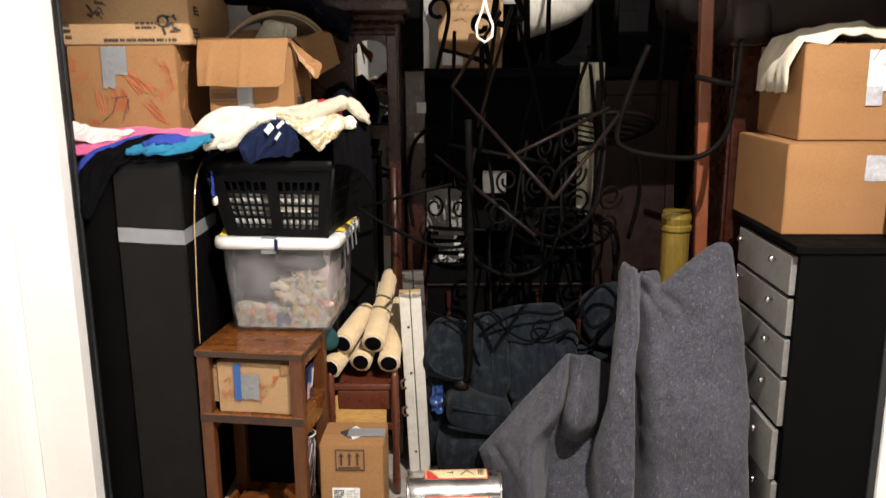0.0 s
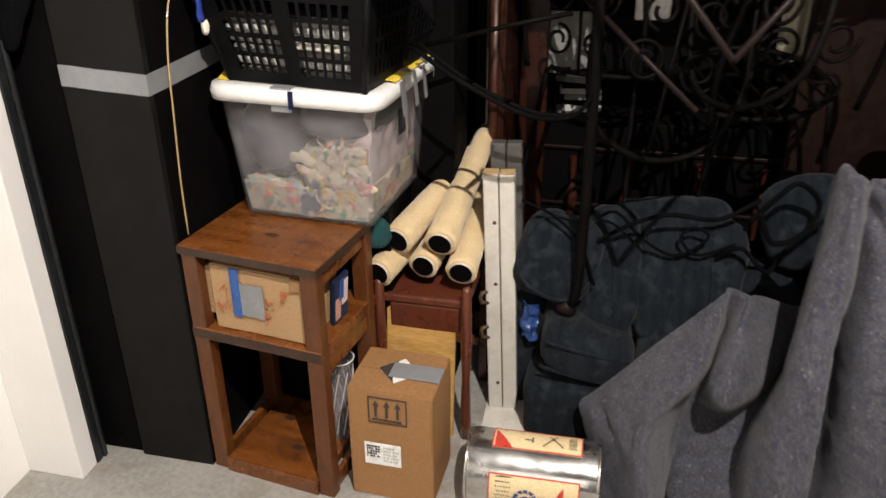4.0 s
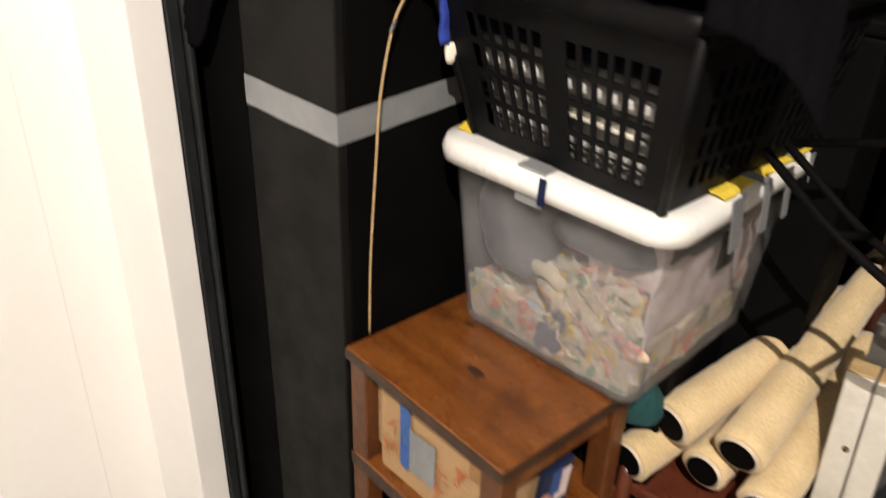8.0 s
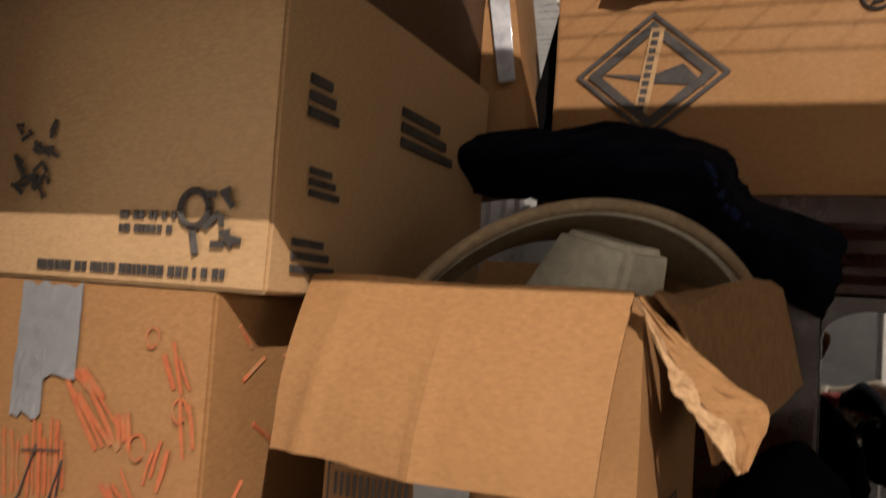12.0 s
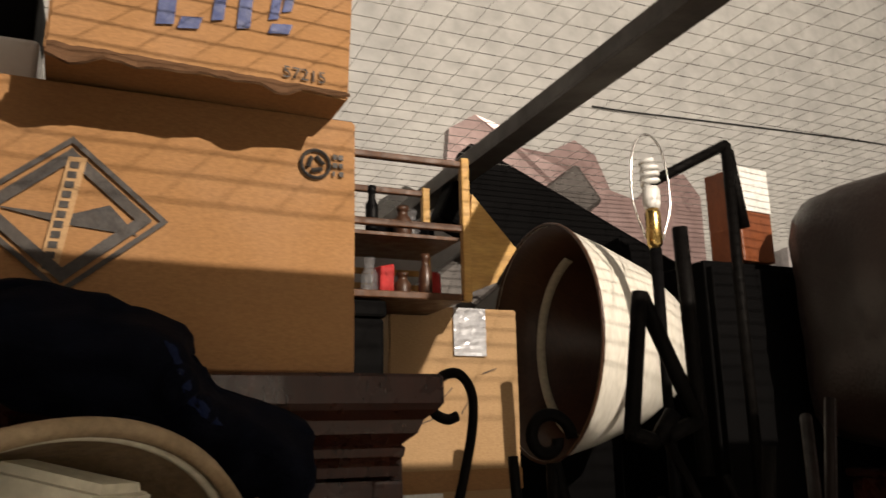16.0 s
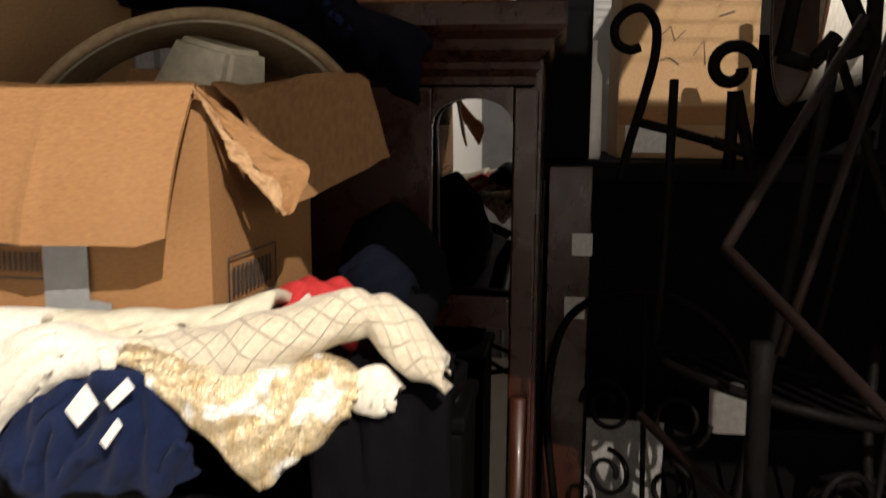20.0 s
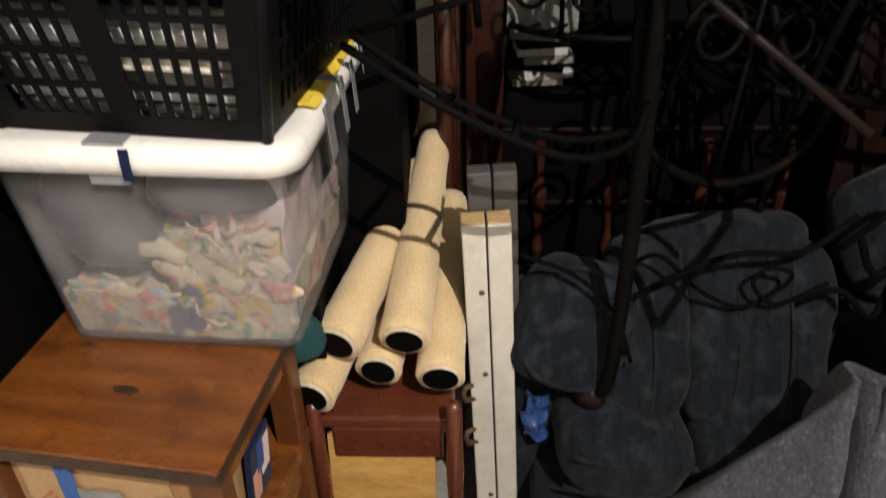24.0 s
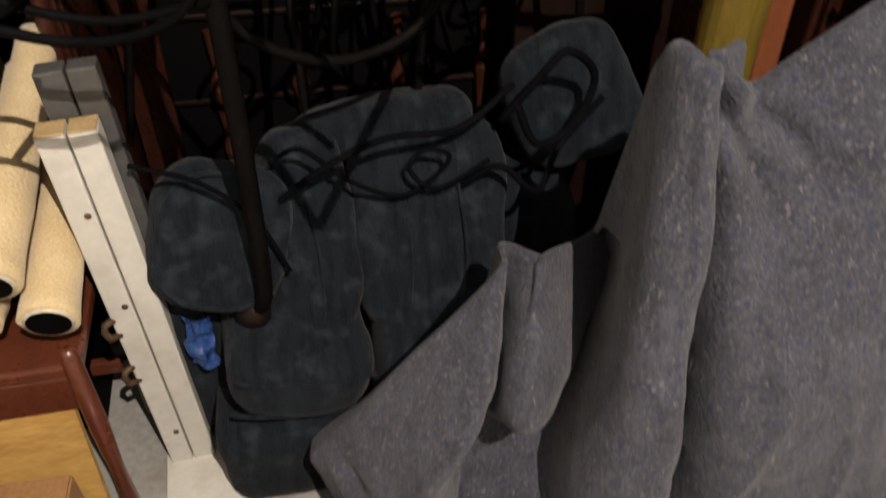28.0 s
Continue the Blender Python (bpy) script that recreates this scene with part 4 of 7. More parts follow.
part("edge_strip", crumple(slab(TW / 2 - 0.0005, TW / 2 + 0.0012, 0.001, TD - 0.001, TH - 0.021, TH - 0.002, 0), 0.0004, 40), EDGE_WOOD, tb, "dark worn edge")
part("edge_strip", crumple(slab(-TW / 2 + 0.005, TW / 2 - 0.005, 0.0028, 0.004, 0.408, 0.433, 0), 0.0004, 40), EDGE_WOOD, tb, "dark worn edge")
for kx, ky, kr in ((0.0, 0.12, 0.010), (-0.10, 0.2, 0.006)):
    ring = [(kx + kr * (1.9 + 0.5 * nz(k, kx * 50)) * math.cos(2 * math.pi * k / 14), ky + kr * (0.8 + 0.3 * nz(k, 3)) * math.sin(2 * math.pi * k / 14), TH + 0.0012) for k in range(14)]
    part("knot", flat(ring, 0.0008), EDGE_WOOD, tb, "dark knot")
for kx, ky in ((0.02, 0.1), (-0.06, 0.2)):
    ring = [(kx + 0.016 * math.cos(2 * math.pi * k / 14), ky + 0.010 * math.sin(2 * math.pi * k / 14), 0.0435) for k in range(14)]
    part("knot", flat(ring, 0.0008), EDGE_WOOD, tb, "dark knot")
part("shelf", slab(-TW / 2 + 0.006, TW / 2 - 0.006, 0.004, TD - 0.004, 0.405, 0.436, 0.003), WOOD, tb)
part("bottom_shelf", slab(-TW / 2 + L + 0.005, TW / 2 - L - 0.005, 0.01, TD - 0.01, 0.018, 0.042, 0.003), WOOD, tb)
part("bottom_rail", slab(-TW / 2 + L + 0.005, TW / 2 - L - 0.005, 0.0, 0.009, 0.0, 0.044, 0.002), WOOD, tb)
for x in (-TW / 2 + 0.012, TW / 2 - 0.026):
    part("side_rail", slab(x, x + 0.014, 0.041, TD - 0.049, 0.35, 0.404, 0.002), WOOD, tb)
    part("side_rail", slab(x, x + 0.014, 0.041, TD - 0.049, 0.59, 0.632, 0.002), WOOD, tb)
    part("side_rail", slab(x, x + 0.014, 0.041, TD - 0.049, 0.0, 0.044, 0.002), WOOD, tb)

bx = carton("shipping_box", "small worn cardboard box with red print, blue and grey tape", pose(-0.62, 2.44, 0.437, 0, 0, -7.5) @ pose(0, 0.09, 0), 0.245, 0.16, 0.172, BOARD_PALE)
F = -0.0835
tape_strip(bx, -0.066, -0.042, 0.045, 0.172, F, BLUE_TAPE, "blue tape strip", seed=11)
tape_strip(bx, -0.042, 0.018, 0.052, 0.135, F - 0.0005, DUCT, seed=12)
rnd = random.Random(5)
for cx, cz in ((-0.088, 0.11), (-0.075, 0.07), (-0.098, 0.06), (0.026, 0.07), (0.036, 0.1), (0.03, 0.05), (0.076, 0.12), (0.072, 0.112)):
    strokes(bx, [[(cx + rnd.uniform(-0.012, 0.012), cz + rnd.uniform(-0.018, 0.018)), (cx + rnd.uniform(-0.01, 0.01), cz + rnd.uniform(-0.016, 0.016))] for k in range(3)], 0.0016, RED_INK, F - 0.002, "print_stroke")
part("torn_corner", crumple(slab(-0.145, -0.124, -0.07, -0.02, 0.03, 0.16, 0.002), 0.006, 50), KRAFT_TORN, bx)
part("torn_corner", crumple(slab(0.09, 0.124, -0.088, -0.07, 0.14, 0.174, 0.002), 0.006, 50), BOARD_IN, bx)

book = thing("magazine", "blue and red printed magazine beside the small box", "magazine", pose(-0.472, 2.505, 0.4375, 0, 4, -8))
part("cover", crumple(slab(-0.006, 0.004, 0.02, 0.09, 0, 0.12, 0.001), 0.002, 30), NAVY, book)
part("picture", crumple(slab(0.0045, 0.0055, 0.055, 0.085, 0.04, 0.105, 0), 0.002, 30), PALE_PINK, book)
part("picture", crumple(slab(0.0045, 0.0055, 0.024, 0.05, 0.01, 0.07, 0), 0.002, 30), SALMON, book)
part("picture", crumple(slab(0.006, 0.0068, 0.04, 0.062, 0.06, 0.115, 0), 0.002, 30), BLUE_TAPE, book)

bowl = thing("glass_bowl", "tall clear patterned glass jar on the table's bottom shelf", "jar", pose(-0.492, 2.60, 0.0435))
part("jar", thicken(lathe_open([(0.026, 0.0), (0.028, 0.01), (0.032, 0.1), (0.036, 0.22), (0.039, 0.25)], 28), 0.003), CLEAR, bowl, smooth=True)
part("rim", tube([(0.039 * math.cos(2 * math.pi * k / 28), 0.039 * math.sin(2 * math.pi * k / 28), 0.25) for k in range(28)], 0.002, 6, closed=True), WHITE_PLASTIC, bowl, "pale glass rim", smooth=True)
for k in range(10):
    part("cut_line", tube([((0.0275 + 0.009 * j / 8) * math.cos(0.628 * k + 0.16 * j), (0.0275 + 0.009 * j / 8) * math.sin(0.628 * k + 0.16 * j), 0.02 + 0.2 * j / 8) for j in range(9)], 0.0014, 5), PALE_PINK, bowl)
part("bottom", lathe([(0.025, 0.001), (0.026, 0.008)], 24), CLEAR, bowl)

crate = thing("support_box", "plain dark carton standing behind the side table", "box", pose(-0.575, 2.90, 0))
part("body", slab(-0.19, 0.19, -0.155, 0.2, 0, 0.658, 0.004), BLACK_SIDE, crate)


# clear storage tote
def rounded_ring(w, d, r, z, n=6):
    out = []
    for cx, cy, a0 in ((w / 2 - r, -d / 2 + r, -90), (w / 2 - r, d / 2 - r, 0), (-w / 2 + r, d / 2 - r, 90), (-w / 2 + r, -d / 2 + r, 180)):
        for k in range(n + 1):
            a = radians(a0 + 90 * k / n)
            out.append(Vector((cx + r * math.cos(a), cy + r * math.sin(a), z)))
    return out


def shell(rings, thick=0.003, cap_low=True):
    bm = bmesh.new()
    R = [[bm.verts.new(p) for p in ring] for ring in rings]
    n = len(R[0])
    for A, B in zip(R, R[1:]):
        for j in range(n):
            bm.faces.new((A[j], A[(j + 1) % n], B[(j + 1) % n], B[j]))
    if cap_low:
        bm.faces.new(R[0][::-1])
    return thicken(bm, thick)


TM = pose(-0.545, 2.835, 0.66, 0, 0, -4.3) @ Matrix.Diagonal((1, 1, 0.965, 1))
tote = thing("storage_tote", "frosted clear plastic tote full of papers and cloth, taped shut", "storage box", TM)
part("body", shell([rounded_ring(0.335, 0.40, 0.03, 0.0), rounded_ring(0.342, 0.405, 0.032, 0.012), rounded_ring(0.372, 0.43, 0.035, 0.2),
                    rounded_ring(0.388, 0.444, 0.037, 0.295), rounded_ring(0.40, 0.456, 0.04, 0.3)]), CLEAR, tote, smooth=True)
lid = part("lid", shell([rounded_ring(0.405, 0.462, 0.043, 0.3), rounded_ring(0.425, 0.482, 0.05, 0.303), rounded_ring(0.43, 0.487, 0.052, 0.32), rounded_ring(0.42, 0.477, 0.05, 0.337),
                        rounded_ring(0.38, 0.437, 0.045, 0.339), rounded_ring(0.1, 0.15, 0.03, 0.334)], 0.004, False), WHITE_PLASTIC, tote, smooth=True)
def lid_tape(u, v):
    a = v * 0.095
    if a < 0.045:
        return Vector((-0.045 + 0.05 * u, -0.236 + a * 0.05, 0.296 + a - 0.01))
    return Vector((-0.045 + 0.05 * u, -0.236 + (a - 0.045), 0.342))
part("tape", sheet(lid_tape, 4, 12, 0.0015), DUCT, lid, "grey duct tape holding the lid")
part("tape", sheet(lambda u, v: Vector((0.004 + 0.012 * u, -0.2475 if v < 0.8 else -0.246, 0.298 + 0.042 * v)), 2, 5, 0.0015), NAVY, lid, "dark blue tape end")
for k, (y, w) in enumerate(((-0.11, 0.03), (-0.02, 0.02), (0.05, 0.018), (0.13, 0.03))):
    part("tape", sheet(lambda u, v: Vector((0.2175, y + w * u + 0.02 * (1 - v), 0.25 + 0.09 * v)), 2, 6, 0.0015), DUCT, lid, "grey tape strap")
part("yellow_cloth", sheet(lambda u, v: Vector((0.168 + 0.042 * u + 0.004 * nz(v * 9, u), -0.12 + 0.37 * v, 0.3435 + 0.006 * math.sin(math.pi * u) + 0.03 * max(0, v - 0.8) + 0.003 * nz(u * 3, v * 12))), 4, 30, 0.003), YELLOW, tote, "yellow cloth strip lying on the lid")
for k in range(7):
    part("frayed_strand", tube(smooth_line([(0.19 + 0.004 * k, 0.245, 0.352), (0.197 + 0.006 * k, 0.262, 0.36 - 0.004 * k), (0.2 + 0.009 * k, 0.275, 0.345 - 0.01 * (k % 3)), (0.206 + 0.008 * k, 0.282, 0.325 - 0.012 * (k % 4))], 4), 0.0018, 5), CREAM if k % 2 else YELLOW, tote)
for k, y in enumerate((-0.06, 0.06, 0.17)):
    part("tape", sheet(lambda u, v: Vector((0.165 + 0.054 * v, y + 0.022 * u + 0.02 * v, 0.3525 - 0.008 * v * v)), 2, 6, 0.0015), DUCT, lid, "grey tape strap over the cloth")
part("yellow_tag", sheet(lambda u, v: Vector((-0.195 + 0.03 * u, -0.2 + 0.05 * v, 0.342 + 0.02 * v)), 3, 3, 0.002), YELLOW, lid)
def filling(x0, x1, y0, y1, z0, z1, seed):
    """A lumpy wad of stuffing that follows the sloping walls of the tote."""
    bm = bmesh.new()
    bmesh.ops.create_cube(bm, size=1)
    bmesh.ops.subdivide_edges(bm, edges=bm.edges[:], cuts=13, use_grid_fill=True)
    for v in bm.verts:
        p = Vector((x0 + (x1 - x0) * (v.co.x + 0.5), y0 + (y1 - y0) * (v.co.y + 0.5), z0 + (z1 - z0) * (v.co.z + 0.5)))
        w = 1 + 0.35 * (p.z - 0.05)
        p.x, p.y = p.x * w, p.y * w
        n = noise.noise_vector(p * 22 + Vector((seed, 0, 0)))
        p += Vector((n.x * 0.007, n.y * 0.007, n.z * (0.025 if p.z > z0 + 0.7 * (z1 - z0) else 0.003)))
        v.co = p
    return bm
part("paper_stuffing", filling(-0.157, 0.157, -0.19, 0.19, 0.006, 0.085, 2), MIXED_PRINT, tote, "crumpled printed paper and cloth")
part("paper_stuffing", filling(0.0, 0.15, -0.185, -0.03, 0.08, 0.185, 5), MIXED_PRINT, tote, "crumpled printed paper and cloth")
part("pale_cloth", filling(0.05, 0.155, -0.16, 0.188, 0.08, 0.265, 9), PALE_PINK, tote, "pale pink cloth pressed against the side")
part("dark_patch", crumple(slab(0.1795, 0.181, -0.03, 0.015, 0.18, 0.245, 0), 0.01, 60), BLACK_SIDE, tote)
rnd = random.Random(21)
PASTELS = (mat("rose_cloth", (0.5, 0.33, 0.3), (0.6, 0.43, 0.38), 0.85, big=20, fine=160, bump=0.4), mat("mint_cloth", (0.34, 0.4, 0.36), (0.46, 0.5, 0.44), 0.85, big=20, fine=160, bump=0.4),
           mat("sky_cloth", (0.3, 0.35, 0.42), (0.42, 0.46, 0.52), 0.85, big=20, fine=160, bump=0.4), mat("peach_cloth", (0.56, 0.42, 0.31), (0.64, 0.5, 0.38), 0.85, big=20, fine=160, bump=0.4), WHITE_CLOTH, CREAM, MIXED_PRINT)
def wad(x, y, z, w, h, turn, seed):
    """A creased bit of cloth pressed flat against the plastic, with an uneven outline."""
    bm = bmesh.new()
    bmesh.ops.create_icosphere(bm, subdivisions=3, radius=1.0)
    for v in bm.verts:
        a = math.atan2(v.co.z, v.co.x)
        grow = 1 + 0.3 * math.sin(2 * a + seed) + 0.22 * math.sin(3 * a + 2.3 * seed) + 0.12 * math.sin(7 * a + seed)
        v.co = Vector((v.co.x * w * grow, v.co.y * 0.007, v.co.z * h * grow))
    bmesh.ops.transform(bm, matrix=pose(x, y, z, 0, 0, turn), verts=bm.verts[:])
    return crumple(bm, 0.0035, 30, seed)
for k in range(22):
    x, z = -0.135 + 0.27 * ((k * 0.382) % 1), 0.03 + 0.06 * ((k * 0.618) % 1)
    if k > 15:
        part("cloth_scrap", wad(0.143 + 0.06 * (0.03 + 0.03 * (k - 16)), -0.14 + 0.055 * (k - 16), 0.04 + 0.1 * ((k * 0.41) % 1), 0.035, 0.03, 90, k), PASTELS[k % 7], tote, smooth=True)
        continue
    part("cloth_scrap", wad(x, -0.178 - 0.07 * z, z, rnd.uniform(0.022, 0.04), rnd.uniform(0.014, 0.024), 0, k), PASTELS[k % 7], tote, smooth=True)
for k, (x, z) in enumerate(((0.0, 0.16), (0.012, 0.12), (0.03, 0.105), (0.085, 0.12), (0.105, 0.155), (0.13, 0.19), (0.14, 0.14), (0.15, 0.10), (0.075, 0.165))):
    part("printed_scrap", wad(x, -0.185 - 0.055 * z, z, 0.026, 0.022, 0, k + 40), MIXED_PRINT if k % 3 else CREAM, tote, smooth=True)
RIBBONS = (mat("straw_paper", (0.48, 0.4, 0.2), (0.58, 0.5, 0.3), 0.7, big=30, fine=160), mat("blush_paper", (0.54, 0.32, 0.28), (0.64, 0.44, 0.38), 0.7, big=30, fine=160), CREAM, MIXED_PRINT, SALMON, PALE_PINK)
for k in range(20):
    z, cx = rnd.uniform(0.09, 0.225), rnd.uniform(0.065, 0.15)
    if k > 14:
        z, cx = rnd.uniform(0.04, 0.1), rnd.uniform(-0.02, 0.14)
    cy, turn = -0.188 - 0.055 * z, rnd.uniform(0, math.pi)
    ln, wd_, curl, ph = rnd.uniform(0.03, 0.06), rnd.uniform(0.006, 0.011), rnd.uniform(0.003, 0.008), rnd.uniform(0, 6)
    def ribbon(u, v):
        a, b = ln * (u - 0.5), wd_ * (v - 0.5) * (1 - 0.6 * abs(2 * u - 1) ** 2) + curl * math.sin(5 * u + ph)
        p, q = a * math.cos(turn) - b * math.sin(turn), a * math.sin(turn) + b * math.cos(turn)
        zz = min(0.25, max(0.012, z + q))
        return Vector((cx + p, cy - 0.004 + 0.004 * math.sin(7 * u + ph), zz))
    part("paper_strip", sheet(ribbon, 10, 2, 0.0012), RIBBONS[k % 6], tote)
def bag(cx, cz, w, h, depth, lean, seed):
    """A bulging grey bag seen through the front of the tote."""
    bm = bmesh.new()
    bmesh.ops.create_icosphere(bm, subdivisions=4, radius=1.0)
    for v in bm.verts:
        x, z = (math.copysign(abs(c) ** 0.7, c) for c in (v.co.x, v.co.z))
        y = math.copysign(abs(v.co.y) ** 0.6, v.co.y)
        zz = cz + h * z
        v.co = Vector(((cx + w * x + lean * z) * (1 + 0.35 * (zz - 0.15)), -0.03 + depth * y * (1 + 0.3 * (zz - 0.2)), zz))
    return crumple(bm, 0.01, 20, seed)
part("grey_bag", bag(-0.09, 0.192, 0.082, 0.1, 0.176, -0.012, 3), SLATE, tote, "grey plastic bag", smooth=True)
part("grey_bag", bag(0.07, 0.245, 0.1, 0.046, 0.176, 0.0, 8), SLATE, tote, "grey plastic bag", smooth=True)


# laundry basket
BM = pose(-0.526, 2.82, 0.991, 0, 0, -8.5)
basket = thing("laundry_basket", "black plastic laundry basket heaped with clothes", "basket", BM)
BW0, BD0, BW1, BD1, BH = 0.345, 0.39, 0.44, 0.51, 0.258
def lattice(p, nu, nv, hole, thick=0.003):
    """A curved wall p(u, v) of small cells, with some left out."""
    bm = bmesh.new()
    g = [[bm.verts.new(p(i / nu, j / nv)) for j in range(nv + 1)] for i in range(nu + 1)]
    for i in range(nu):
        for j in range(nv):
            if not hole(i, j):
                bm.faces.new((g[i][j], g[i + 1][j], g[i + 1][j + 1], g[i][j + 1]))
    bmesh.ops.delete(bm, geom=[v for v in bm.verts if not v.link_faces], context="VERTS")
    return thicken(bm, thick)
def wall_holes(nu, groups, rows):
    cols = set()
    for a, n in groups:
        for k in range(n):
            cols |= {a + 3 * k, a + 3 * k + 1}
    rws = set()
    for a in rows:
        rws |= {a, a + 1, a + 2, a + 3}
    return lambda i, j: i in cols and j in rws
def front(s):
    return lambda u, v: Vector((s * (u - 0.5) * (BW0 + (BW1 - BW0) * v), -s * (BD0 + (BD1 - BD0) * v) / 2, BH * v))
def flank(s):
    return lambda u, v: Vector((s * (BW0 + (BW1 - BW0) * v) / 2, s * (u - 0.5) * (BD0 + (BD1 - BD0) * v), BH * v))
for s in (1, -1):
    part("wall", lattice(front(s), 50, 30, wall_holes(50, ((6, 6), (28, 6)), (3, 8, 13, 18))), BLACK_PLASTIC, basket)
    part("wall", lattice(flank(s), 56, 30, wall_holes(56, ((6, 7), (31, 7)), (3, 8, 13, 18))), BLACK_PLASTIC, basket)
part("bottom", slab(-BW0 / 2, BW0 / 2, -BD0 / 2, BD0 / 2, 0, 0.004, 0.001), BLACK_PLASTIC, basket)
rim = [(x * BW1 / 2, y * BD1 / 2, BH) for x, y in ((-1, -1), (1, -1), (1, 1), (-1, 1))]
part("rim", shell([rounded_ring(BW1 - 0.004, BD1 - 0.004, 0.03, BH - 0.035), rounded_ring(BW1 + 0.014, BD1 + 0.014, 0.035, BH - 0.03), rounded_ring(BW1 + 0.018, BD1 + 0.018, 0.035, BH), rounded_ring(BW1 - 0.004, BD1 - 0.004, 0.03, BH + 0.003)], 0.003, False), BLACK_PLASTIC, basket, smooth=True)
for x in (-BW0 / 2, BW0 / 2):
    for y in (-BD0 / 2, BD0 / 2):
        k = 1 + (BW1 - BW0) / BW0
        part("corner_post", tube([(x * 0.985, y * 0.985, 0.0), (x * BW1 / BW0 * 0.985, y * BD1 / BD0 * 0.985, BH - 0.02)], 0.007, 10), BLACK_PLASTIC, basket, smooth=True)
# folded clothes seen through the holes
pile = thing("folded_clothes", "pale and dark folded clothes inside the black basket", "clothes", BM)
for k in range(9):
    z = 0.008 + k * 0.0245
    w, d = BW0 - 0.04 + 0.09 * z / BH, BD0 - 0.04 + 0.09 * z / BH
    part("folded_garment", crumple(slab(-w / 2, w / 2 - 0.012, -d / 2, d / 2, z, z + 0.0225, 0.009, seg=3), 0.004, 18, k), (NEWS, GREY_PAPER, NEWS, NEWS, GREY_PAPER, NEWS, DARK_CLOTH, NAVY, DARK_CLOTH)[k], pile)
part("white_edge", crumple(slab(0.01, 0.125, -0.209, -0.195, 0.084, 0.1, 0.004), 0.003, 30), WHITE_CLOTH, pile, "bright white folded edge")
part("black_garment", crumple(sheet(lambda u, v: Vector((0.148 + 0.04 * v, -0.19 + 0.38 * u, 0.006 + 0.2 * v)), 12, 8, 0.005), 0.004, 20, 3), BLACK_CLOTH, pile, "black garment along the side")

# ---- clothes on the basket ----
def soft(name, f, nu, nv, material, label, category="clothes", thick=0.006):
    return tagged(part(name, sheet(f, nu, nv, thick), material, smooth=True), label, category)


def heap(x, y):
    """Height of the heap of clothes in the basket."""
    r = max(0, 1 - ((x + 0.53) / 0.25) ** 2 * 0.7 - ((y - 2.80) / 0.29) ** 2 * 0.7)
    return 1.248 + 0.085 * r ** 0.6


def liner(u, v):
    x, y = -0.745 + 0.43 * u, 2.575 + 0.47 * v
    x += 0.1 * (y - 2.82) * 0.6
    return Vector((x, y, heap(x, y) + 0.012 * nz(x * 14, y * 14, 3)))
soft("dark_garment", liner, 26, 24, BLACK_CLOTH, "black garment spread over the basket contents")


def run(points):
    """A smooth line to be read at u in 0..1."""
    ln = smooth_line(points, 6)
    def at(u):
        k = u * (len(ln) - 1)
        i = min(len(ln) - 2, int(k))
        return ln[i].lerp(ln[i + 1], k - i)
    return at


def drape(top, low, bulge, seed, wrinkle=0.006, tuck=0.03, freq=6):
    """A rumpled cloth between an upper and a lower line that swells towards the front and tucks in behind its upper edge."""
    a, b = run(top), run(low)
    def f(u, v):
        if v < 0.2:
            q = 1 - v / 0.2
            p = a(u) + Vector((0, tuck * q, -0.35 * tuck * q * q))
            k = 0
        else:
            k = (v - 0.2) / 0.8
            p = a(u).lerp(b(u), k)
        p.y -= bulge * math.sin(math.pi * min(1, 0.12 + k * 0.86)) * (0.75 + 0.5 * nz(u * 4, seed, 1))
        ridge = 1 - abs(nz(u * freq + k * 2.2, k * 1.7, seed))
        return p + Vector((0.3 * wrinkle * nz(u * 9, v * 7, seed), -1.6 * wrinkle * ridge ** 3 + wrinkle, wrinkle * nz(u * freq, v * 5, seed + 3)))
    return f


soft("navy_shirt", drape([(-0.645, 2.535, 1.325), (-0.61, 2.53, 1.343), (-0.568, 2.525, 1.364), (-0.522, 2.52, 1.378), (-0.486, 2.52, 1.372), (-0.452, 2.525, 1.352)],
                         [(-0.625, 2.53, 1.262), (-0.602, 2.525, 1.246), (-0.57, 2.52, 1.262), (-0.52, 2.52, 1.268), (-0.478, 2.52, 1.272), (-0.452, 2.525, 1.29)], 0.022, 2.0, 0.008, 0.09, 7), 56, 34, NAVY, "crumpled navy blue shirt hanging over the basket edge")
for k, (x, z, w, h, a) in enumerate(((-0.534, 1.355, 0.032, 0.021, 48), (-0.499, 1.368, 0.03, 0.011, 44), (-0.508, 1.333, 0.026, 0.008, 55))):
    tg = tagged(part("paper_tag", crumple(slab(-w / 2, w / 2, -0.001, 0.001, -h / 2, h / 2, 0), 0.002, 40, k), PAPER), "white paper tag pinned on the navy shirt", "tag", group="tags on the shirt")
    tg.matrix_basis = pose(x, 2.489, z, -12, -a, -6)

soft("white_pillowcase", drape([(-0.784, 2.548, 1.342), (-0.757, 2.548, 1.366), (-0.732, 2.548, 1.385), (-0.70, 2.55, 1.403), (-0.665, 2.552, 1.411), (-0.61, 2.56, 1.408)],
                               [(-0.784, 2.545, 1.333), (-0.76, 2.54, 1.33), (-0.735, 2.54, 1.333), (-0.70, 2.54, 1.35), (-0.665, 2.54, 1.368), (-0.61, 2.55, 1.38)], 0.016, 4.0, 0.005, 0.05, 4), 36, 22, WHITE_CLOTH, "folded white pillowcase on the basket", "pillowcase", 0.012)
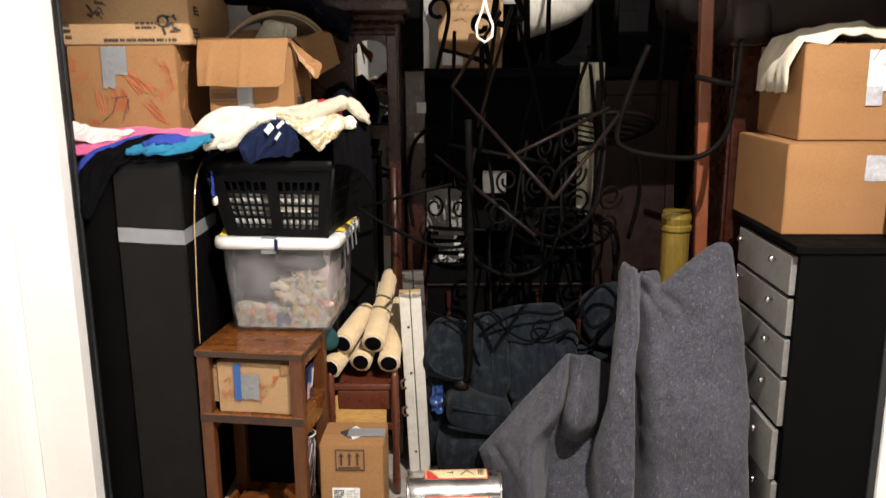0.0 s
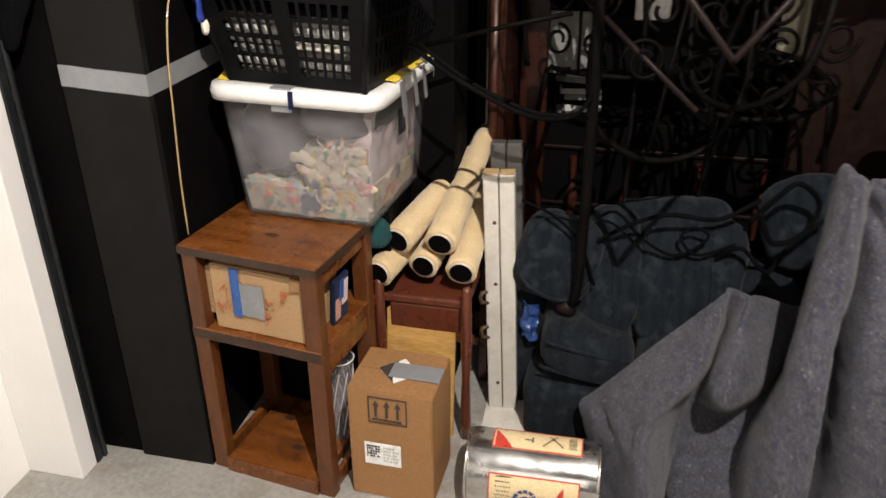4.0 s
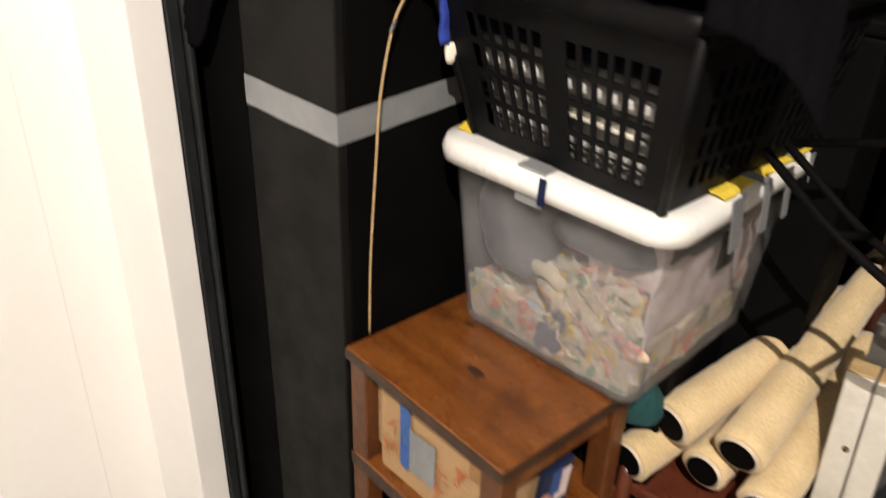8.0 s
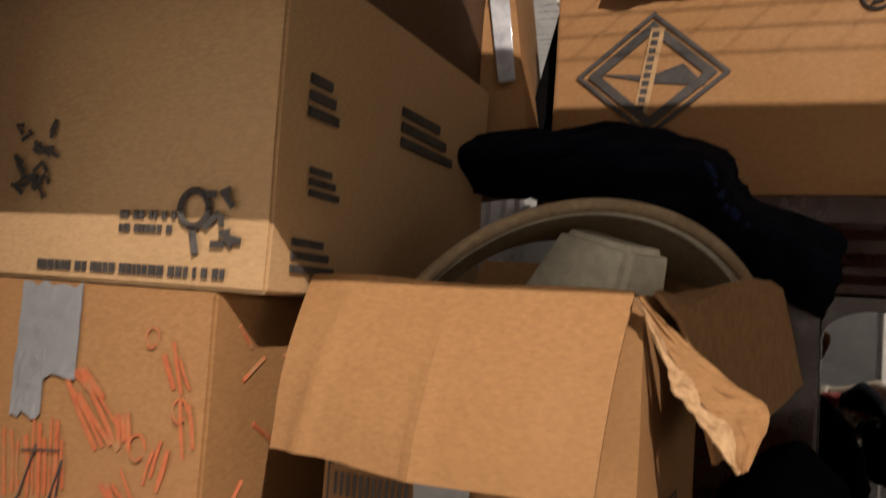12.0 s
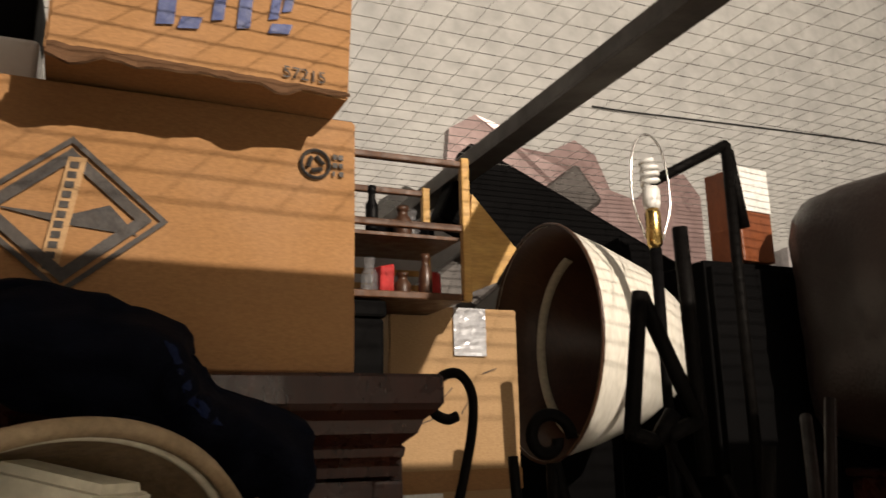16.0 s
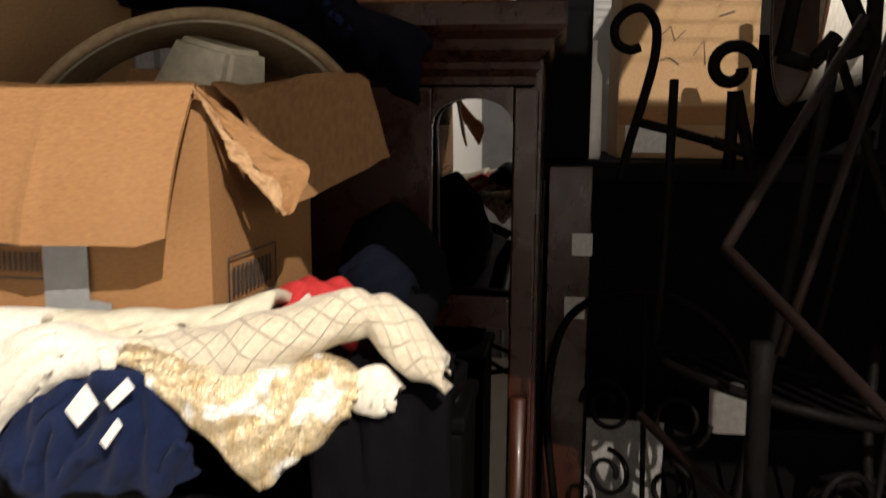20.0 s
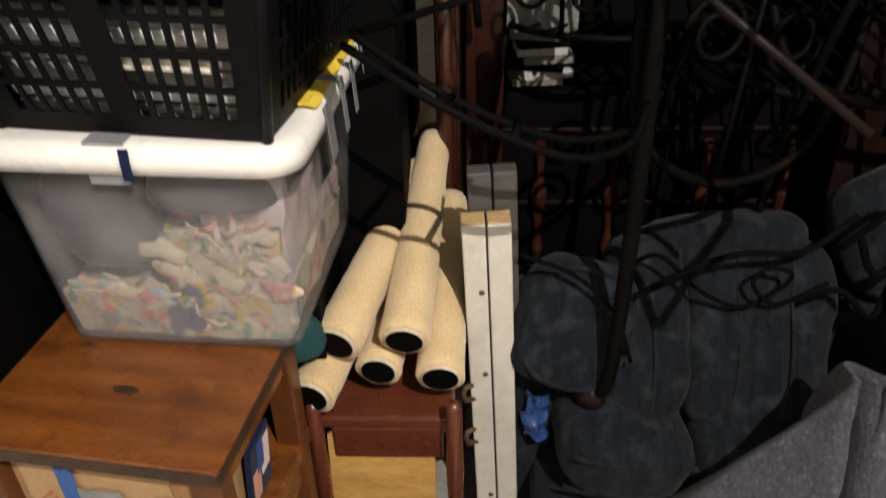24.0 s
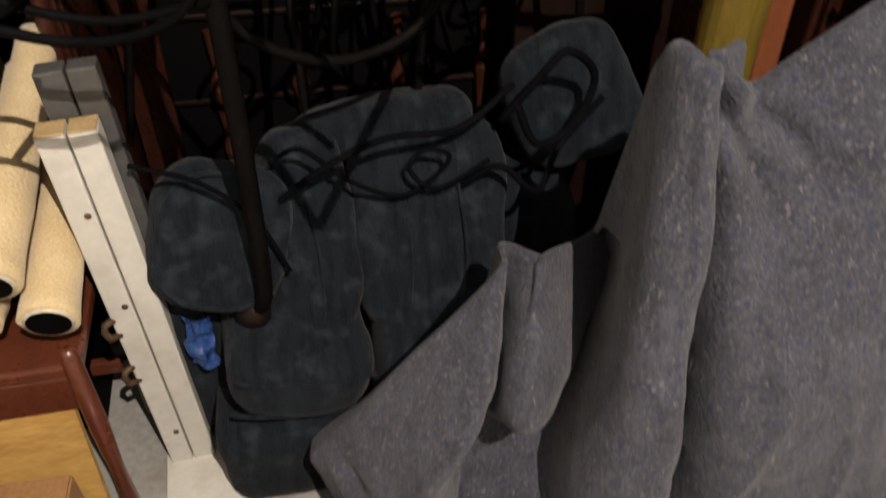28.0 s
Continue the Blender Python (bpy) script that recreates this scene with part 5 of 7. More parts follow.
soft("white_sheet", drape([(-0.736, 2.535, 1.33), (-0.70, 2.535, 1.352), (-0.655, 2.535, 1.372), (-0.62, 2.535, 1.39), (-0.582, 2.535, 1.406), (-0.555, 2.54, 1.394), (-0.52, 2.545, 1.39)],
                          [(-0.745, 2.525, 1.297), (-0.715, 2.52, 1.291), (-0.68, 2.52, 1.298), (-0.64, 2.52, 1.316), (-0.60, 2.525, 1.348), (-0.558, 2.53, 1.376), (-0.52, 2.535, 1.38)], 0.02, 8.0, 0.008, 0.05, 5), 50, 30, WHITE_CLOTH, "rumpled white cotton sheet on the basket", "sheet", 0.012)
soft("beige_cloth", drape([(-0.70, 2.585, 1.402), (-0.61, 2.585, 1.404), (-0.54, 2.585, 1.405), (-0.462, 2.59, 1.412), (-0.40, 2.60, 1.43)],
                          [(-0.70, 2.565, 1.37), (-0.61, 2.565, 1.372), (-0.54, 2.565, 1.378), (-0.462, 2.57, 1.392), (-0.40, 2.58, 1.4)], 0.012, 5.0, 0.005, 0.06, 5), 40, 18, SHADE, "beige folded cloth behind the white sheet", "cloth", 0.01)

QP = smooth_line([(-0.558, 2.552, 1.386), (-0.50, 2.55, 1.386), (-0.45, 2.548, 1.386), (-0.40, 2.548, 1.397), (-0.345, 2.55, 1.418), (-0.303, 2.555, 1.43), (-0.262, 2.558, 1.402), (-0.234, 2.565, 1.376)], 6)
QR = (0.008, 0.018, 0.026, 0.031, 0.029, 0.022, 0.029, 0.018)
def quilt(u, v):
    k = u * (len(QP) - 1)
    i = min(len(QP) - 2, int(k))
    p = QP[i].lerp(QP[i + 1], k - i)
    kr = u * (len(QR) - 1)
    ir = min(len(QR) - 2, int(kr))
    r = QR[ir] + (QR[ir + 1] - QR[ir]) * (kr - ir)
    r *= 1 - 0.22 * math.exp(-((u - 0.72) / 0.03) ** 2) + 0.14 * nz(u * 6, v * 3, 6)
    a = math.pi * (v * 1.55 - 0.42)
    return p + Vector((0.004 * nz(u * 8, v * 6, 3), -r * 1.15 * math.cos(a), r * math.sin(a) * 0.97 + 0.005 * nz(u * 9, v * 5, 2)))
soft("quilt", quilt, 70, 26, QUILT, "cream quilted blanket rolled across the basket", "blanket", 0.01)

soft("sequin_top", drape([(-0.515, 2.53, 1.394), (-0.48, 2.525, 1.39), (-0.445, 2.52, 1.384), (-0.40, 2.52, 1.38), (-0.365, 2.52, 1.385), (-0.333, 2.525, 1.392), (-0.30, 2.53, 1.377)],
                         [(-0.512, 2.52, 1.39), (-0.478, 2.51, 1.374), (-0.45, 2.508, 1.35), (-0.415, 2.508, 1.315), (-0.384, 2.508, 1.286), (-0.348, 2.51, 1.318), (-0.312, 2.515, 1.35)], 0.010, 11.0, 0.005, 0.03, 8), 48, 34, SEQUIN, "gold sequinned top hanging from the basket")

def jacket(u, v):
    x = -0.345 + 0.105 * u
    if v < 0.3:
        q = v / 0.3
        return Vector((x, 2.66 - 0.10 * q, 1.362 + 0.026 * math.sin(math.pi * u) + 0.008 * nz(u * 5, v * 5, 9)))
    q = (v - 0.3) / 0.7
    return Vector((x + 0.014 * math.sin(math.pi * u) * q + 0.012 * u * q, 2.56 - 0.035 * math.sin(math.pi / 2 * min(1, q * 3)) + 0.012 * nz(u * 8, q * 2, 6) + 0.06 * u * u, 1.362 + 0.026 * math.sin(math.pi * u) - (0.12 + 0.10 * u) * q))
soft("black_jacket", jacket, 20, 30, BLACK_CLOTH, "black jacket hanging off the basket corner")
soft("white_sock", drape([(-0.312, 2.532, 1.37), (-0.30, 2.528, 1.384), (-0.285, 2.528, 1.383), (-0.274, 2.532, 1.37)], [(-0.311, 2.53, 1.358), (-0.298, 2.526, 1.352), (-0.285, 2.526, 1.352), (-0.275, 2.53, 1.358)], 0.006, 3.0, 0.003, 0.03, 4), 18, 14, WHITE_CLOTH, "crumpled white sock among the clothes", "sock")
def red_shirt(u, v):
    return Vector((-0.435 + 0.11 * u, 2.62 + 0.07 * v - 0.02 * u, 1.388 + 0.05 * math.sin(math.pi * (0.2 + 0.6 * u)) - 0.035 * (1 - v) ** 2 + 0.008 * nz(u * 5, v * 4, 7)))
rs = soft("red_shirt", red_shirt, 26, 18, RED_CLOTH, "bright red sports shirt with a white print")
part("print", sheet(lambda u, v: red_shirt(0.42 + 0.3 * u, 0.1 + (0.22 + 0.1 * math.sin(9 * u)) * v) + Vector((0, -0.002, 0.0045)), 14, 6, 0.001), WHITE_CLOTH, rs, "white print")
soft("olive_cap", drape([(-0.365, 2.70, 1.44), (-0.335, 2.695, 1.462), (-0.31, 2.70, 1.45), (-0.295, 2.705, 1.425)], [(-0.36, 2.69, 1.415), (-0.335, 2.685, 1.41), (-0.31, 2.69, 1.405), (-0.297, 2.70, 1.405)], 0.012, 6.0, 0.004, 0.05, 4), 20, 14, DARK_CLOTH, "dark cap lying behind the red shirt", "cap")

# ---- clothes on the tall cabinet ----
soft("pink_fleece", drape([(-1.2, 2.55, 1.30), (-1.155, 2.558, 1.33), (-1.05, 2.56, 1.345), (-0.944, 2.56, 1.352), (-0.87, 2.56, 1.345), (-0.79, 2.56, 1.345), (-0.715, 2.56, 1.35)],
                          [(-1.205, 2.46, 1.265), (-1.155, 2.46, 1.275), (-1.05, 2.465, 1.285), (-0.944, 2.475, 1.3), (-0.87, 2.475, 1.315), (-0.79, 2.475, 1.32), (-0.712, 2.48, 1.315)], 0.012, 1.0, 0.007, 0.012, 6), 60, 22, PINK, "bright pink fleece garment on the black cabinet", thick=0.008)
soft("black_sweater", drape([(-1.118, 2.455, 1.205), (-1.098, 2.452, 1.245), (-1.065, 2.452, 1.272), (-1.014, 2.455, 1.298), (-0.95, 2.458, 1.322), (-0.883, 2.462, 1.338), (-0.815, 2.466, 1.335), (-0.76, 2.472, 1.305)],
                            [(-1.118, 2.435, 1.10), (-1.085, 2.432, 1.09), (-1.045, 2.436, 1.16), (-1.0, 2.442, 1.235), (-0.95, 2.445, 1.26), (-0.883, 2.445, 1.262), (-0.807, 2.447, 1.265), (-0.76, 2.452, 1.27)], 0.012, 3.0, 0.006, 0.04, 7), 60, 26, BLACK_CLOTH, "black sweater folded over the cabinet edge", thick=0.008)
soft("blue_lining", drape([(-1.124, 2.45, 1.222), (-1.104, 2.448, 1.262), (-1.07, 2.45, 1.291), (-1.014, 2.455, 1.312), (-0.95, 2.458, 1.333), (-0.90, 2.462, 1.342)],
                          [(-1.116, 2.446, 1.196), (-1.096, 2.444, 1.242), (-1.064, 2.446, 1.268), (-1.01, 2.45, 1.296), (-0.95, 2.454, 1.324), (-0.90, 2.458, 1.337)], 0.004, 5.0, 0.003, 0.02, 5), 36, 6, ROYAL, "royal blue lining of the black sweater", thick=0.003)
CYAN_TOP = [(-0.955, 2.436, 1.298), (-0.925, 2.437, 1.309), (-0.885, 2.439, 1.318), (-0.83, 2.442, 1.324), (-0.77, 2.446, 1.331), (-0.702, 2.455, 1.342)]
CYAN_LOW = [(-0.95, 2.424, 1.29), (-0.912, 2.422, 1.288), (-0.86, 2.421, 1.285), (-0.80, 2.421, 1.286), (-0.752, 2.425, 1.298), (-0.70, 2.436, 1.328)]
scarf = drape(CYAN_TOP, CYAN_LOW, 0.008, 5.0, 0.005, 0.04, 7)
sc_ob = soft("turquoise_scarf", scarf, 48, 18, CYAN, "turquoise scarf with a green patch on the black cabinet", "scarf")
part("patch", sheet(lambda u, v: scarf(0.66 + 0.24 * u + 0.03 * v, 0.3 + 0.45 * v) + Vector((0, -0.003, 0.001)), 12, 8, 0.001), mat("moss_green_cloth", (0.03, 0.09, 0.06), (0.07, 0.15, 0.09), 0.9, big=14, fine=240, bump=0.3), sc_ob, "moss green patch")
soft("blue_scarf", drape([(-0.905, 2.442, 1.318), (-0.87, 2.445, 1.333), (-0.835, 2.447, 1.34), (-0.80, 2.449, 1.337), (-0.768, 2.451, 1.333)],
                         [(-0.90, 2.428, 1.312), (-0.87, 2.429, 1.314), (-0.838, 2.43, 1.315), (-0.805, 2.431, 1.315), (-0.772, 2.434, 1.321)], 0.008, 6.0, 0.004, 0.03, 5), 28, 12, ROYAL, "royal blue scarf fold on the black cabinet", "scarf")
soft("crumpled_paper", drape([(-1.2, 2.515, 1.4), (-1.175, 2.515, 1.386), (-1.13, 2.518, 1.372), (-1.086, 2.52, 1.36), (-1.02, 2.525, 1.352), (-0.962, 2.53, 1.348)],
                             [(-1.203, 2.495, 1.352), (-1.17, 2.49, 1.34), (-1.13, 2.488, 1.325), (-1.08, 2.488, 1.315), (-1.02, 2.495, 1.322), (-0.965, 2.51, 1.343)], 0.006, 9.0, 0.007, 0.01, 9), 34, 16, PALE_PINK, "crumpled pale pink paper on the clothes", "paper", 0.003)


# ---- middle front ----
sb = carton("shipping_box", "small brown carton with arrows, labels and grey tape", pose(-0.309, 2.53, 0.0, 0, 0, -1.5), 0.21, 0.18, 0.325)
F = -0.0935
frame_mark(sb, (-0.052, F, 0.236), 0.096, 0.076, (1, 0, 0), 0, 0.003)
for x in (-0.033, -0.006, 0.021):
    bm = slab(x - 0.0028, x + 0.0028, F - 0.0006, F + 0.0006, 0.255, 0.287, 0)
    flat([(x - 0.008, F, 0.286), (x + 0.008, F, 0.286), (x, F, 0.302)], 0.0008, bm)
    part("printed_arrow", bm, INK, sb)
part("printed_line", slab(-0.042, 0.03, F - 0.0006, F + 0.0006, 0.245, 0.249, 0), INK, sb)
lb = part("label", slab(-0.066, 0.026, F - 0.0008, F + 0.0008, 0.108, 0.174, 0), PAPER, sb, "white shipping label")
bars_text(lb, -0.06, -0.026, 0.13, 0.168, 5, 31, y=F - 0.002)
bars_text(lb, -0.018, 0.02, 0.118, 0.168, 5, 32, GREY_PAPER, y=F - 0.002)
def dia(cx, cy, a, z):
    return [(cx - a, cy, z), (cx, cy - a, z), (cx + a, cy, z), (cx, cy + a, z)]
part("label", flat(dia(-0.0, -0.0, 0.052, 0.3275), 0.001), PAPER, sb, "white diamond label")
part("label_mark", flat([(-0.052, 0.0, 0.3285), (-0.0, -0.052, 0.3285), (-0.02, 0.0, 0.3285), (-0.012, 0.04, 0.3285)], 0.0005), INK, sb)
def top_tape(u, v):
    s = u * 0.17
    w = Vector((0, -0.03 + 0.06 * v, 0))
    if s < 0.1235:
        return Vector((-0.02 + s, 0, 0.3297 + 0.001 * nz(u * 9, v * 4, 2))) + w
    return Vector((0.1045, 0, 0.3297 - (s - 0.1235))) + w
part("tape", sheet(top_tape, 34, 5, 0.001), DUCT, sb, "grey duct tape")

can = thing("beer_keg_can", "large tin beer can lying on its side on the floor", "can", pose(0.028, 2.512, 0.094, 0, 0, 1.5) @ pose(0, 0, 0, 0, 90, 0))
R = 0.091
part("body", lathe([(R - 0.012, -0.158), (R - 0.006, -0.162), (R - 0.002, -0.158), (R - 0.001, -0.15), (R, -0.13), (R, 0.13), (R - 0.001, 0.15), (R - 0.002, 0.158), (R - 0.006, 0.162), (R - 0.012, 0.158)], 48), CHROME, can, smooth=True)
CAN_CREAM = mat("printed_cream", (0.68, 0.54, 0.3), (0.76, 0.62, 0.37), 0.35, big=12, fine=200, bump=0.02)
CAN_RED = mat("printed_red", (0.46, 0.035, 0.025), (0.54, 0.06, 0.04), 0.35, big=12, fine=200, bump=0.02)
CAN_BLUE = mat("printed_blue", (0.03, 0.05, 0.17), (0.05, 0.075, 0.23), 0.35, big=12, fine=200, bump=0.02)
def wrap(a0, a1, z0, z1, lift):
    """A printed patch on the can between two angles; 90 is the front, 180 the top."""
    def f(u, v):
        a = radians(a0 + (a1 - a0) * v)
        return Vector(((R + lift) * -math.sin(a - math.pi / 2), (R + lift) * -math.cos(a - math.pi / 2), z0 + (z1 - z0) * u))
    return sheet(f, 8, 14, 0.0006)
def printed(a0, a1, z0, z1, lift, keep, n=64):
    """Ink on the can: fine cells of a panel, kept where keep(p, q) holds; p and q run in metres from its middle, p to the right, q upwards."""
    bm = bmesh.new()
    hw, hq = (z1 - z0) / 2, radians(a1 - a0) * R / 2
    g = {}
    def vert(i, j):
        if (i, j) not in g:
            a = radians(a0 + (a1 - a0) * j / n)
            g[i, j] = bm.verts.new(((R + lift) * -math.sin(a - math.pi / 2), (R + lift) * -math.cos(a - math.pi / 2), z0 + (z1 - z0) * i / n))
        return g[i, j]
    for i in range(n):
        for j in range(n):
            if keep(hw * (2 * (i + 0.5) / n - 1), hq * (2 * (j + 0.5) / n - 1)):
                bm.faces.new((vert(i, j), vert(i + 1, j), vert(i + 1, j + 1), vert(i, j + 1)))
    return thicken(bm, 0.0004)
for a0, a1, main in ((52, 122, True), (160, 205, False)):
    hq = radians(a1 - a0) * R / 2
    pn = part("print_panel", wrap(a0, a1, -0.10, 0.115, 0.0012), CAN_CREAM, can, "cream printed panel")
    part("print_border", printed(a0, a1, -0.10, 0.115, 0.002, lambda p, q: abs(p) > 0.1035 or abs(q) > hq - 0.003 or (0.096 < abs(p) < 0.0985)), CAN_RED, pn)
    if main:
        part("print_ring", printed(a0, a1, -0.10, 0.115, 0.002, lambda p, q: (0.02 < math.hypot(p + 0.018, q + 0.006) < 0.029 and math.sin(9 * math.atan2(q, p + 0.018)) > -0.75) or math.hypot(p + 0.018, q + 0.006) < 0.011 and abs(q + 0.006) > 0.002), CAN_BLUE, pn)
        part("print_band", printed(a0, a1, -0.10, 0.115, 0.0022, lambda p, q: (abs(q + 0.006 - 0.15 * (p + 0.018)) < 0.0075 and -0.052 < p < 0.03 and math.sin(p * 520) > -0.8) or (abs(q + 0.032) < 0.002 and -0.05 < p < 0.055 and math.sin(p * 700) > -0.5)), CAN_BLUE, pn)
        part("print_ribbon", printed(a0, a1, -0.10, 0.115, 0.0025, lambda p, q: (0.03 < p < 0.072 and abs(q - 1.0 * (p - 0.045)) < 0.009 * (1 + 0.5 * math.sin(p * 210))) or (0.045 < p < 0.07 and abs(q + 0.012 - 0.6 * (p - 0.05)) < 0.005)), CAN_RED, pn)
        part("print_line", printed(a0, a1, -0.10, 0.115, 0.0022, lambda p, q: -0.09 < p < -0.055 and abs((q + 0.03) % 0.012 - 0.006) < 0.0018 and math.sin(p * 900 + q * 300) > -0.4), INK, pn)
    else:
        part("print_wedge", printed(a0, a1, -0.10, 0.115, 0.0022, lambda p, q: -0.1 < p < -0.06 - 0.75 * (q + 0.03)), CAN_RED, pn)
        part("print_sketch", printed(a0, a1, -0.10, 0.115, 0.0024, lambda p, q: (abs(p - 0.03 - 0.8 * q) < 0.0022 and abs(q) < 0.02) or (abs(p - 0.045 + 0.9 * q) < 0.002 and abs(q) < 0.018) or (abs(q + 0.004) < 0.002 and -0.03 < p < -0.012) or (abs(p + 0.012) < 0.0018 and -0.012 < q < 0.008)
                                                           or (0.074 < p < 0.094 and abs(q) < 0.02 and (q * 160) % 1 < 0.4)), INK, pn)
for z in (-0.145, 0.145):
    part("rim", tube([((R + 0.0006) * math.cos(2 * math.pi * k / 40), (R + 0.0006) * math.sin(2 * math.pi * k / 40), z * 1.08) for k in range(40)], 0.0035, 6, closed=True), CHROME, can, smooth=True)

# enamelled metal rails standing upright
rails = thing("bed_rail", "pair of white enamelled metal rails standing upright", "rail", pose(-0.097, 2.85, 0, 0, -2.4, 2))
for x in (-0.04, 0.0015):
    part("rail", slab(x, x + 0.0385, -0.008, 0.03, 0, 0.731, 0.003), ALU, rails)
for z in (0.25, 0.36):
    part("bracket", tube([(-0.034, -0.004, z), (-0.05, -0.014, z + 0.004), (-0.054, -0.014, z + 0.02), (-0.05, -0.012, z + 0.032), (-0.036, -0.004, z + 0.034)], 0.006, 8), RUST, rails, "rusty hook bracket", smooth=True)
for z in (0.1, 0.42, 0.6):
    bm = lathe([(0.005, 0), (0.005, 0.002), (0.002, 0.004)], 10)
    bmesh.ops.transform(bm, matrix=Matrix.Translation((-0.012, -0.008, z)) @ Matrix.Rotation(math.pi / 2, 4, "X"), verts=bm.verts)
    part("rivet", bm, RUST, rails)
for x in (-0.0395, 0.002):
    part("end_cap", crumple(slab(x, x + 0.0375, -0.0075, 0.0295, 0.7315, 0.7345, 0.001), 0.001, 60), CORD, rails, "rusty tan end")
part("foot_plate", slab(-0.05, 0.14, -0.12, 0.035, 0.0005, 0.012, 0.002), ALU, rails)

# the rear pair's shadow is in its dark colour, not cast
back_rails = thing("bed_rail", "taller pair of metal rails behind, coloured dark grey for shadow", "rail", pose(-0.085, 2.90, 0, 0, -2.4, 2))
for x in (-0.04, 0.0015):
    part("rail", slab(x, x + 0.0385, -0.008, 0.025, 0, 0.797, 0.003), SHADED_METAL, back_rails)

# red-brown stand under the rolls
st = thing("wooden_stand", "red-brown wooden plant stand under cream rolls", "stand", pose(-0.295, 2.76, 0, 0, 0, 0))
part("seat", slab(-0.115, 0.115, -0.03, 0.26, 0.395, 0.42, 0.006), MAHOGANY, st)
part("apron", slab(-0.095, 0.095, -0.026, -0.01, 0.32, 0.394, 0.004), MAHOGANY, st)
for x in (-0.115, 0.115):
    part("post", lathe([(0.014, 0), (0.016, 0.05), (0.011, 0.2), (0.015, 0.3), (0.013, 0.46), (0.008, 0.475)], 14), MAHOGANY, st, smooth=True).matrix_basis = pose(x, -0.05, 0)
    part("leg", slab(x - 0.014, x + 0.014, 0.22, 0.25, 0, 0.394, 0.004), MAHOGANY, st)
part("rail", slab(-0.1, 0.1, 0.226, 0.244, 0.12, 0.15, 0.003), MAHOGANY, st)
tagged(part("plywood_board", crumple(flat([(-0.40, 2.70, 0.0), (-0.215, 2.70, 0.0), (-0.215, 2.74, 0.35), (-0.23, 2.745, 0.385), (-0.37, 2.745, 0.40), (-0.40, 2.74, 0.37)], 0.012), 0.001, 20), PLY), "yellow plywood board leaning under the stand", "board")

# cream fleece rolls
def roll(a, b, r, k):
    """A roll from its near end a to its far end b."""
    a, b = Vector(a), Vector(b)
    d = (b - a).normalized()
    ob = thing("fleece_roll", "cream fleece paint roller sleeve on a cardboard core", "roll", None, "stacked rolls")
    n = 22
    pts = [a + d * t * (b - a).length for t in [0, 0.004] + [i / n for i in range(1, n)] + [1]]
    rad = [r - 0.004, r] + [r * (1 - 0.25 * i / n) + 0.0012 * nz(i * 1.3, k) for i in range(1, n)] + [r * 0.72]
    part("sleeve", crumple(tube(pts, rad, 28), 0.0022, 55, k), ROLL, ob, smooth=True)
    part("core", tube([a - d * 0.003, a + d * 0.02], r * 0.82, 28), ROLL_RIM, ob, smooth=True)
    # flat black disc on the closed end paints the darkness inside the tube
    part("hollow_shade", tube([a - d * 0.0045, a - d * 0.002], r * 0.72, 28), BLACK_SIDE, ob)
    return ob
roll((-0.366, 2.742, 0.572), (-0.245, 3.16, 0.665), 0.0415, 1)
roll((-0.258, 2.755, 0.568), (-0.222, 3.20, 0.705), 0.0415, 2)
roll((-0.408, 2.705, 0.493), (-0.30, 3.10, 0.55), 0.039, 3)
roll((-0.306, 2.768, 0.492), (-0.26, 3.16, 0.56), 0.0395, 4)
roll((-0.202, 2.748, 0.495), (-0.19, 3.15, 0.6), 0.041, 5)

# ---- teal upholstered chair, tipped and half buried ----
def cushion(name, x0, x1, y0, y1, z0, z1, parent, puff=0.03, seed=0, m=None, e=3.2):
    bm = bmesh.new()
    bmesh.ops.create_cube(bm, size=2)
    bmesh.ops.subdivide_edges(bm, edges=bm.edges[:], cuts=9, use_grid_fill=True)
    c = Vector(((x0 + x1) / 2, (y0 + y1) / 2, (z0 + z1) / 2))
    h = Vector(((x1 - x0) / 2, (y1 - y0) / 2, (z1 - z0) / 2))
    for v in bm.verts:
        p = v.co.copy()
        p = p.normalized()
        p = p / (abs(p.x) ** e + abs(p.y) ** e + abs(p.z) ** e) ** (1 / e)
        v.co = Vector((p.x * h.x, p.y * h.y, p.z * h.z)) + c
        v.co += Vector(noise.noise_vector(v.co * 9 + Vector((seed, 0, 0)))) * puff * 0.42 + Vector(noise.noise_vector(v.co * 30 + Vector((0, seed, 0)))) * 0.004
    if m is not None:
        bmesh.ops.transform(bm, matrix=m, verts=bm.verts)
    return part(name, bm, TEAL, parent, smooth=True)
chair = thing("armchair", "worn teal corduroy armchair half hidden under other things", "armchair", pose(0, 0, 0))
def piping(parent, w, h, y, m, bow=0.0, e=2.7, r=0.0045):
    """A sewn cord round the front edge of a cushion."""
    pts = []
    for k in range(44):
        a = 2 * math.pi * k / 44
        c, s_ = math.cos(a), math.sin(a)
        q = 1 / (abs(c) ** e + abs(s_) ** e) ** (1 / e)
        pts.append(m @ Vector((w * q * c, y + bow * c * c, h * q * s_)))
    return part("piping", tube(pts, r, 6, closed=True), TEAL, parent, "sewn edge cord", smooth=True)
PM = pose(0.028, 2.895, 0.49, -24, 22, 6)
pil = cushion("pillow", -0.108, 0.108, -0.05, 0.05, -0.118, 0.118, chair, 0.03, 3, PM, e=3.4)
piping(pil, 0.098, 0.106, -0.042, PM, 0.008)
piping(pil, 0.101, 0.11, 0.03, PM)
SM = pose(0.122, 2.845, 0.282, 4, 11, 4)
seat = cushion("seat", -0.122, 0.122, -0.125, 0.125, -0.062, 0.062, chair, 0.025, 1, SM, e=4.2)
